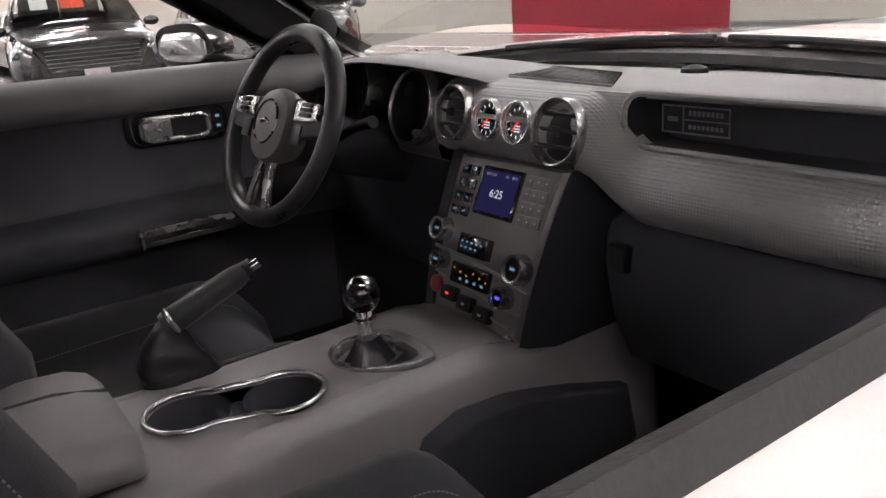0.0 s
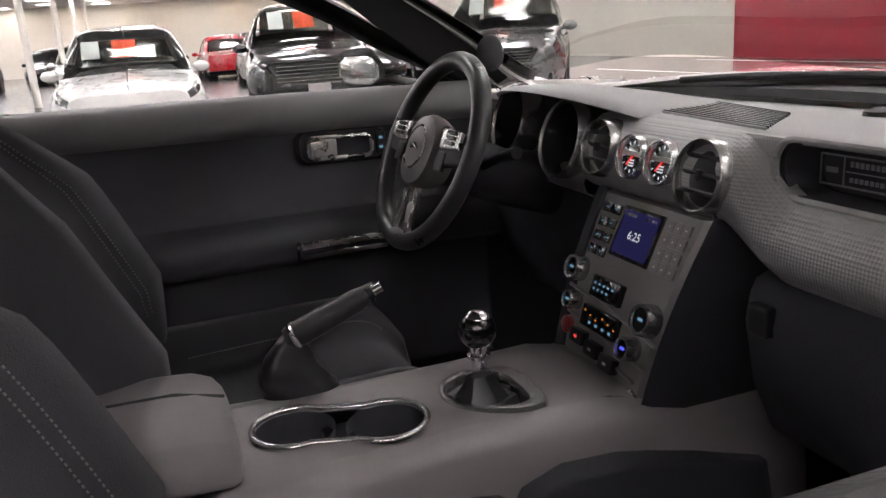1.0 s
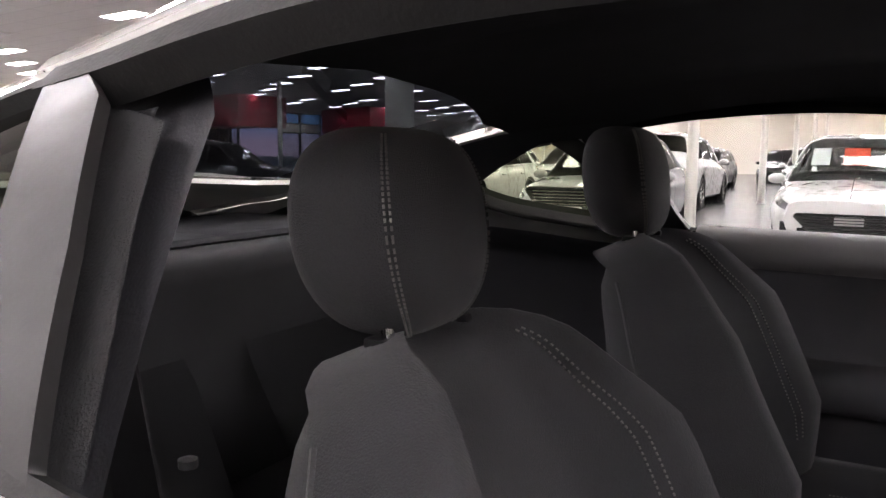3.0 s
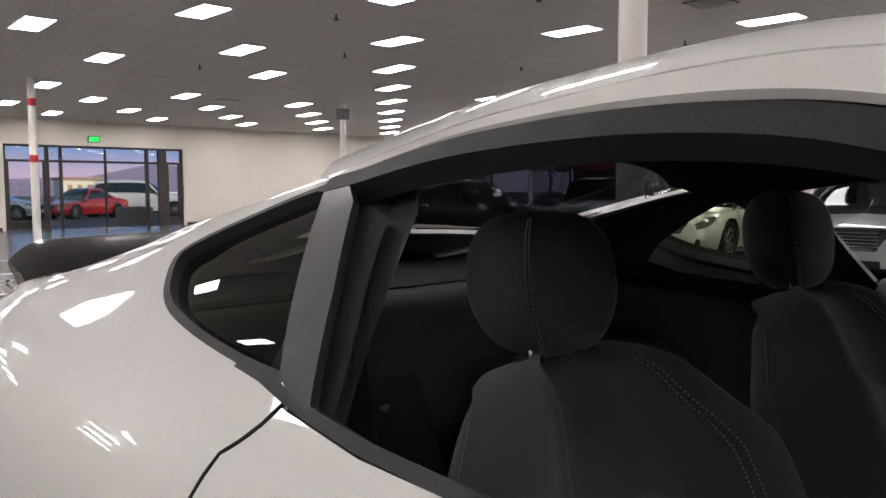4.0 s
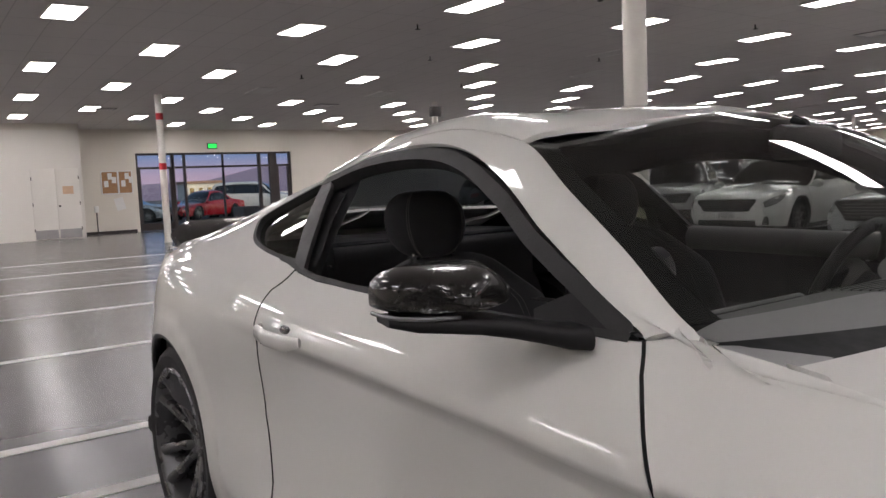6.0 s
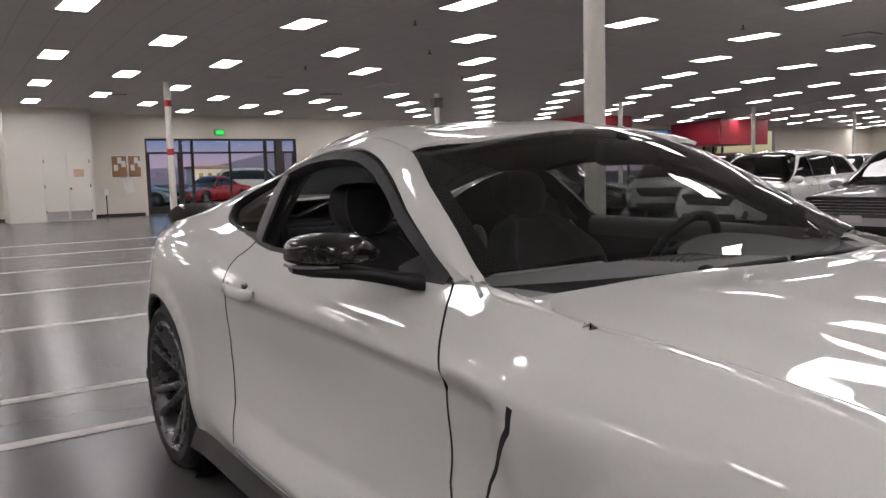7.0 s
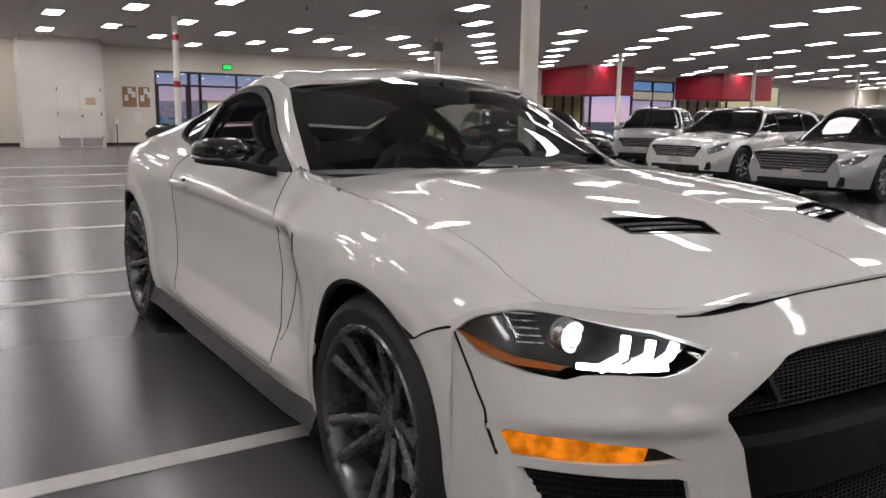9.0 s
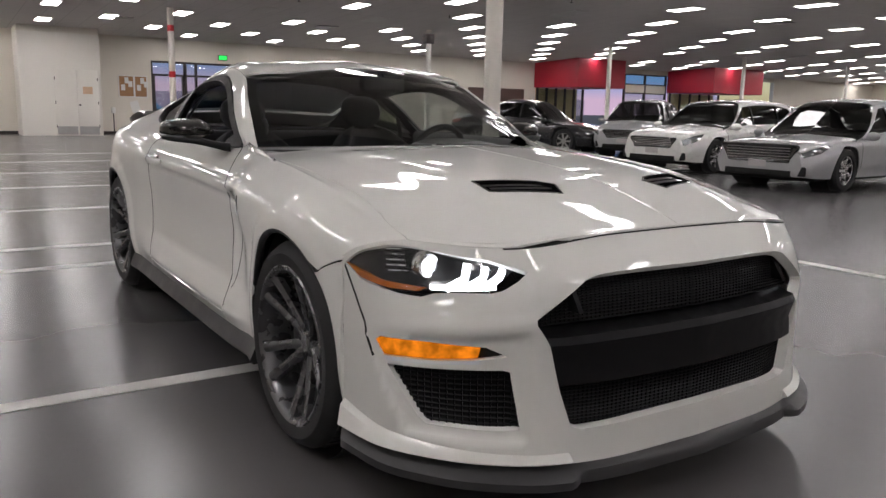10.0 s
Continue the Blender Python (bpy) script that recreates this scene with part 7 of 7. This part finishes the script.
def parked_car(label, paint, kind, m, L=4.4, W=1.8, H=1.45, grille="wide", card=False, coarse=False):
    P = car_paints[paint]
    ob = thing("car", label, "car", "parked cars")
    surf, (a0, a1, r1, tail) = car_surface(L, W, H, kind)
    R = .33 if kind != "suv" else .36
    sc = (L, .22)
    k = dict(sc=sc, mid=(0, 0, H * .35), step=.10 if coarse else .07, gap=.002)
    fx, rx = .19, .80

    def vz(t, z):
        vv = np.linspace(0, 3, 200)
        return float(np.interp(z, surf(np.full(200, t), vv)[:, 2], vv))

    def arc(t0):
        return [(t0 - (R + .05) / L * math.cos(math.pi * i / 14), vz(t0, max(.05, R + (R + .045) * math.sin(math.pi * i / 14)))) for i in range(15)]
    side = [(0, .02), (0, 1), (0, 2), (0, 3), (.1, 3), (a0, 3.0), (.5, 3), (.8, 3), (1, 3), (1, 1.5), (1, .02), (rx + (R + .05) / L, .02)] + arc(rx)[::-1] + [(rx - (R + .05) / L, .02), (fx + (R + .05) / L, .02)] + arc(fx)[::-1] + [(fx - (R + .05) / L, .02)]
    for mir in (False, True):
        panel("body_side", surf, side, P, ob, mirror=mir, **k)
        win = [(a0 + .035, 3.06), (a0 + .10, 3.45), (a1 - .01, 3.84), (.6, 3.86), (r1 - .02, 3.82), (min(tail, r1 + .05), 3.12)]
        panel("pillar_frame", surf, [(a0, 3.0), (a0 + .02, 3.3), (a1 - .02, 4), (.6, 4), (r1, 4), (tail, 3.8), (tail, 3.0)], P, ob, holes=[win], mirror=mir, **k)
        panel("side_window", surf, win, glass_dark if not coarse else black_gloss, ob, mirror=mir, lift=-.012, flange=0, **{**k, "gap": 0})
        for t in (.5, .72 if kind != "sedan" else .66):
            bm = bmesh.new()
            ribbon(bm, surf, [(t, 3.03), (t - .006, 3.88)], .05, .002, mirror=mir, sc=sc, mid=(0, 0, H * .35))
            part("door_pillar", bm, black_satin, ob)
        for t in (a0 + .02, .52, .735):
            bm = bmesh.new()
            ribbon(bm, surf, [(t, .55), (t, 1.8), (t + .003, 2.98)], .007, .001, mirror=mir, sc=sc, mid=(0, 0, H * .35))
            part("door_seam", bm, void_black, ob)
        p = surf([.04], [2.55])[0]
        s = 1 if mir else -1
        hl = panel("headlamp", surf, [(.0, 2.25), (.0, 2.85), (.05, 2.95), (.115, 2.93), (.09, 2.6), (.05, 2.3)], lamp_clear, ob, "clear headlamp", mirror=mir, lift=.004, **{**k, "step": .04})
        panel("tail_lamp", surf, [(1, 2.2), (1, 2.9), (.95, 2.85), (.93, 2.5), (.96, 2.2)], tail_red, ob, "red tail lamp", mirror=mir, lift=.004, **{**k, "step": .05})
        q = surf([a0 + .055], [3.0])[0]
        bm = bmesh.new()
        bmesh.ops.create_uvsphere(bm, u_segments=14, v_segments=8, radius=1, matrix=pose(q[0], s * (-q[1] + .13), q[2] + .05) @ Matrix.Diagonal((.07, .11, .07, 1)))
        tube(bm, [(q[0], s * (-q[1] - .02), q[2] + .01), (q[0], s * (-q[1] + .1), q[2] + .03)], .025, 8)
        part("door_mirror", bm, P, ob)
        for t in (.47, .70):
            q = surf([t], [2.35])[0]
            part("door_handle", tube(bmesh.new(), [(q[0] - .09, s * (-q[1] + .012), q[2]), (q[0] + .09, s * (-q[1] + .012), q[2])], .014, 8), P if paint != "black" else chrome, ob)
        for t0 in (fx, rx):
            bm = lathe(bmesh.new(), [(R * .66, .10), (R * .72, .115), (R * .93, .11), (R, .07), (R, -.07), (R * .93, -.11), (R * .66, -.1)], 36, caps=False)
            wh = part("wheel", bm, tyre_rubber, ob, m=pose(L / 2 - L * t0, s * (W / 2 - .13), R, -90 * s, 0, 0))
            part("rim", lathe(bmesh.new(), [(R * .67, .11), (R * .64, .09), (R * .6, .03), (R * .2, .03)], 32, caps=False), black_satin, wh)
            bm = bmesh.new()
            for i in range(7):
                box(bm, (R * .08, -.022, .05), (R * .65, .022, .085), .008, 1, Matrix.Rotation(2 * math.pi * i / 7, 4, "Z"))
            lathe(bm, [(R * .16, .04), (R * .16, .092), (0, .095)], 16, caps=False)
            lathe(bm, [(R * .62, .085), (R * .67, .10), (R * .69, .085)], 32, caps=False)
            part("spokes", bm, satin_metal if paint != "black" else steel_brushed, wh)
            part("arch_liner", lathe(bmesh.new(), [(R + .05, .0), (R + .05, -.30), (.02, -.30)], 24, caps=False), void_black, wh)
    both = dict(both=True, **k)
    panel("bonnet", surf, [(0, 3), (0, 4), (0, 5), (a0 - .01, 5), (a0 - .005, 4), (a0, 3.0), (.1, 3)], P, ob, **both)
    ws = panel("windscreen", surf, [(a0 + .01, 3.25), (a0, 4), (a0, 5), (a1, 5), (a1 - .005, 4.3), (a1 - .02, 4.02), (a0 + .10, 3.6)], glass_clear if card and not coarse else glass_dark if not coarse else black_gloss, ob, lift=-.004, flange=0, **both)
    panel("roof", surf, [(a1 - .02, 4.0), (a1 - .005, 4.3), (a1, 5), (r1, 5), (r1 + .005, 4.3), (r1, 4), (.6, 4)], P, ob, **both)
    panel("rear_window", surf, [(r1, 4.02), (r1 + .005, 4.3), (r1, 5), (tail - .01, 5), (tail - .01, 4.05)], glass_dark if not coarse else black_gloss, ob, lift=-.004, flange=0, **both)
    panel("tailgate", surf, [(tail - .012, 3.8), (tail - .012, 5), (1, 5), (1, 3.0), (tail, 3.0)], P, ob, **both)
    for t, dx, nm in ((0, .045, "front_bumper"), (1, -.045, "rear_bumper")):
        vv = np.linspace(0, 5, 16)
        q = surf(np.full(16, t), vv)
        ring = [Vector(p) for p in q] + [Vector((p[0], -p[1], p[2])) for p in q[::-1][1:]]
        c = Vector((ring[0].x, 0, H * .33))
        bm = bmesh.new()
        loft(bm, [ring, [Vector((p.x + dx * .7, p.y * .97, c.z + (p.z - c.z) * .96)) for p in ring], [Vector((p.x + dx, p.y * .85, c.z + (p.z - c.z) * .85)) for p in ring]])
        part(nm, bm, P, ob)
    x = L / 2 + .047
    zg = H * .395
    gw = {"wide": W * .30, "bold": W * .34, "low": W * .32}[grille]
    bm = bmesh.new()
    loft(bm, [[Vector((xx, a * g * (1 - .18 * (b < 0)), (zg if grille != "low" else H * .27) + b * g)) for a, b in rounded(gw * 2, H * (.14 if grille != "bold" else .19), .05, 4)] for xx, g in ((x - .02, 1.04), (x + .012, 1.0), (x + .004, .9))])
    g_ = part("grille", bm, black_gloss, ob, "dark grille")
    for i in range(5):
        z = (zg if grille != "low" else H * .27) + H * (.022 * (i - 2)) * (1.3 if grille == "bold" else 1)
        part("grille_bar", tube(bmesh.new(), [(x + .016, -gw * .84, z), (x + .02, 0, z), (x + .016, gw * .84, z)], .006, 6), chrome if grille != "low" else black_satin, g_)
    part("lower_intake", box(bmesh.new(), (x - .05, -W * .30, H * .155), (x + .006, W * .30, H * .225), .02, 2), void_black, ob, "black lower intake")
    for s in (-1, 1):
        part("corner_intake", box(bmesh.new(), (x - .10, s * W * .36 - .08, H * .17), (x - .015, s * W * .36 + .08, H * .27), .02, 2), black_satin, ob)
    part("number_plate", box(bmesh.new(), (x + .005, -.15, H * .25), (x + .012, .15, H * .25 + .10), .004, 1), mat("plate_dealer", (.45, .42, .42), .5), ob, "plain dealer plate")
    if card:
        for y, w, col in ((.0, .15, card_orange), (-.42, .11, paper)):
            p1, p2 = surf([a0 + .075], [4.6])[0], surf([a0 + .135], [4.6])[0]
            bm = bmesh.new()
            loft(bm, [[Vector((p1[0] - .03, y - w, p1[2])), Vector((p2[0] - .03, y - w, p2[2])), Vector((p2[0] - .03, y + w, p2[2])), Vector((p1[0] - .03, y + w, p1[2]))], [Vector((p1[0] - .034, y - w, p1[2])), Vector((p2[0] - .034, y - w, p2[2])), Vector((p2[0] - .034, y + w, p2[2])), Vector((p1[0] - .034, y + w, p1[2]))]])
            part("window_card", bm, col, ob, "price card behind the windscreen", smooth=False)
    part("underbody", box(bmesh.new(), (-L * .45, -W * .42, .16), (L * .46, W * .42, .30), .03, 1), void_black, ob)
    part("cabin_fill", box(bmesh.new(), (-L * .32, -W * .36, .3), (L * .20, W * .36, H * .60), .08, 2), cabin_black, ob, "dark seats and dashboard")
    ob.matrix_basis = m
    return ob


def facing_car(x, y, ang):
    return pose(x, y, 0, 0, 0, ang)


# nearest row, noses to the aisle
parked_car("silver sedan with a wide chrome grille", "silver", "sedan", facing_car(-5.25, 11.3, -87), 4.8, 1.86, 1.45, "bold")
parked_car("white hatchback parked beside a silver sedan", "white", "hatch", facing_car(-8.5, 12.3, -86), 4.35, 1.8, 1.46, "wide")
parked_car("small silver hatchback parked behind the white one", "silver", "hatch", facing_car(-12.9, 14.7, -60), 4.0, 1.72, 1.5, "wide")
parked_car("glossy black compact car parked in the aisle", "black", "sedan", facing_car(-15.4, 12.9, 22), 4.6, 1.8, 1.45, "wide")
parked_car("white sedan with an orange card in its windscreen", "white", "sedan", facing_car(-1.85, 11.2, -90), 4.6, 1.78, 1.45, "low", True)
parked_car("glossy black sport utility car with a chrome grille", "black", "suv", facing_car(.8, 12.0, -97), 4.7, 1.9, 1.68, "bold", True)
parked_car("dark grey sport utility car by the wall", "grey", "suv", facing_car(3.9, 10.9, -120), 4.7, 1.9, 1.7, "wide", True)
parked_car("white sport utility car beside a column", "white", "suv", facing_car(-5.8, 17.9, 90), 4.5, 1.85, 1.65, "wide")
for i, (lab, col, kd, x, y, a) in enumerate((
        ("dark brown sedan with red tail lamps", "brown", "sedan", -1.5, 21.2, 90), ("white sedan behind a black car", "white", "sedan", 1.6, 20.3, -90), ("silver hatchback by the wall", "silver", "hatch", 5.6, 19.0, -100), ("dark red sedan in the second row", "red", "sedan", 1.0, 27.5, 90), ("white sedan in the second row", "white", "sedan", -3.5, 28.5, -90),
        ("grey hatchback in the second row", "grey", "hatch", -7.0, 27.6, -90), ("white hatchback in the second row", "white", "hatch", 4.6, 27.5, -90),
        ("silver sedan in the third row", "silver", "sedan", -1.0, 37.0, -90), ("black sedan in the third row", "black", "sedan", -5.2, 36.0, -90), ("white van-like car in the third row", "white", "suv", 3.2, 36.5, -90),
        ("white sedan far down the aisle", "white", "sedan", -10.5, 24.0, -90), ("dark hatchback far down the aisle", "grey", "hatch", -13.5, 24.5, -90), ("black sport utility car far down the hall", "black", "suv", -17.8, 23.5, -70),
        ("silver hatchback near the wall", "pale_blue", "hatch", -21.5, 15.8, -20), ("dark sedan near the wall", "black", "sedan", -23.0, 19.5, -30),
        ("dark green-grey sedan in the first row", "grey", "sedan", -12.6, 20.5, -88))):
    parked_car(lab, col, kd, facing_car(x, y, a), 4.5, 1.8, 1.45 if kd != "suv" else 1.65, "wide", i % 3 == 0, True)
# outside the doors
parked_car("red sedan outside the glass doors", "red", "sedan", pose(-40, 11.5, -.125, 0, 0, -60), 4.5, 1.8, 1.45, "wide", False, True)
parked_car("white pickup-like truck outside the doors", "white", "suv", pose(-41.5, 15.0, -.125, 0, 0, 60), 5.2, 1.95, 1.85, "bold", False, True)
parked_car("pale blue hatchback outside the doors", "pale_blue", "hatch", pose(-40, 7.6, -.125, 0, 0, 60), 4.2, 1.75, 1.48, "wide", False, True)
pl_ = thing("planter_block", "square brown concrete planter outside the doors", "planter")
part("block", box(bmesh.new(), (-.6, -.5, -.125), (.6, .5, .55), .04, 2), mat("planter_tan", (.28, .20, .17), .9, vary=.15), pl_)
pl_.matrix_basis = pose(-31.5, 10.6, 0)
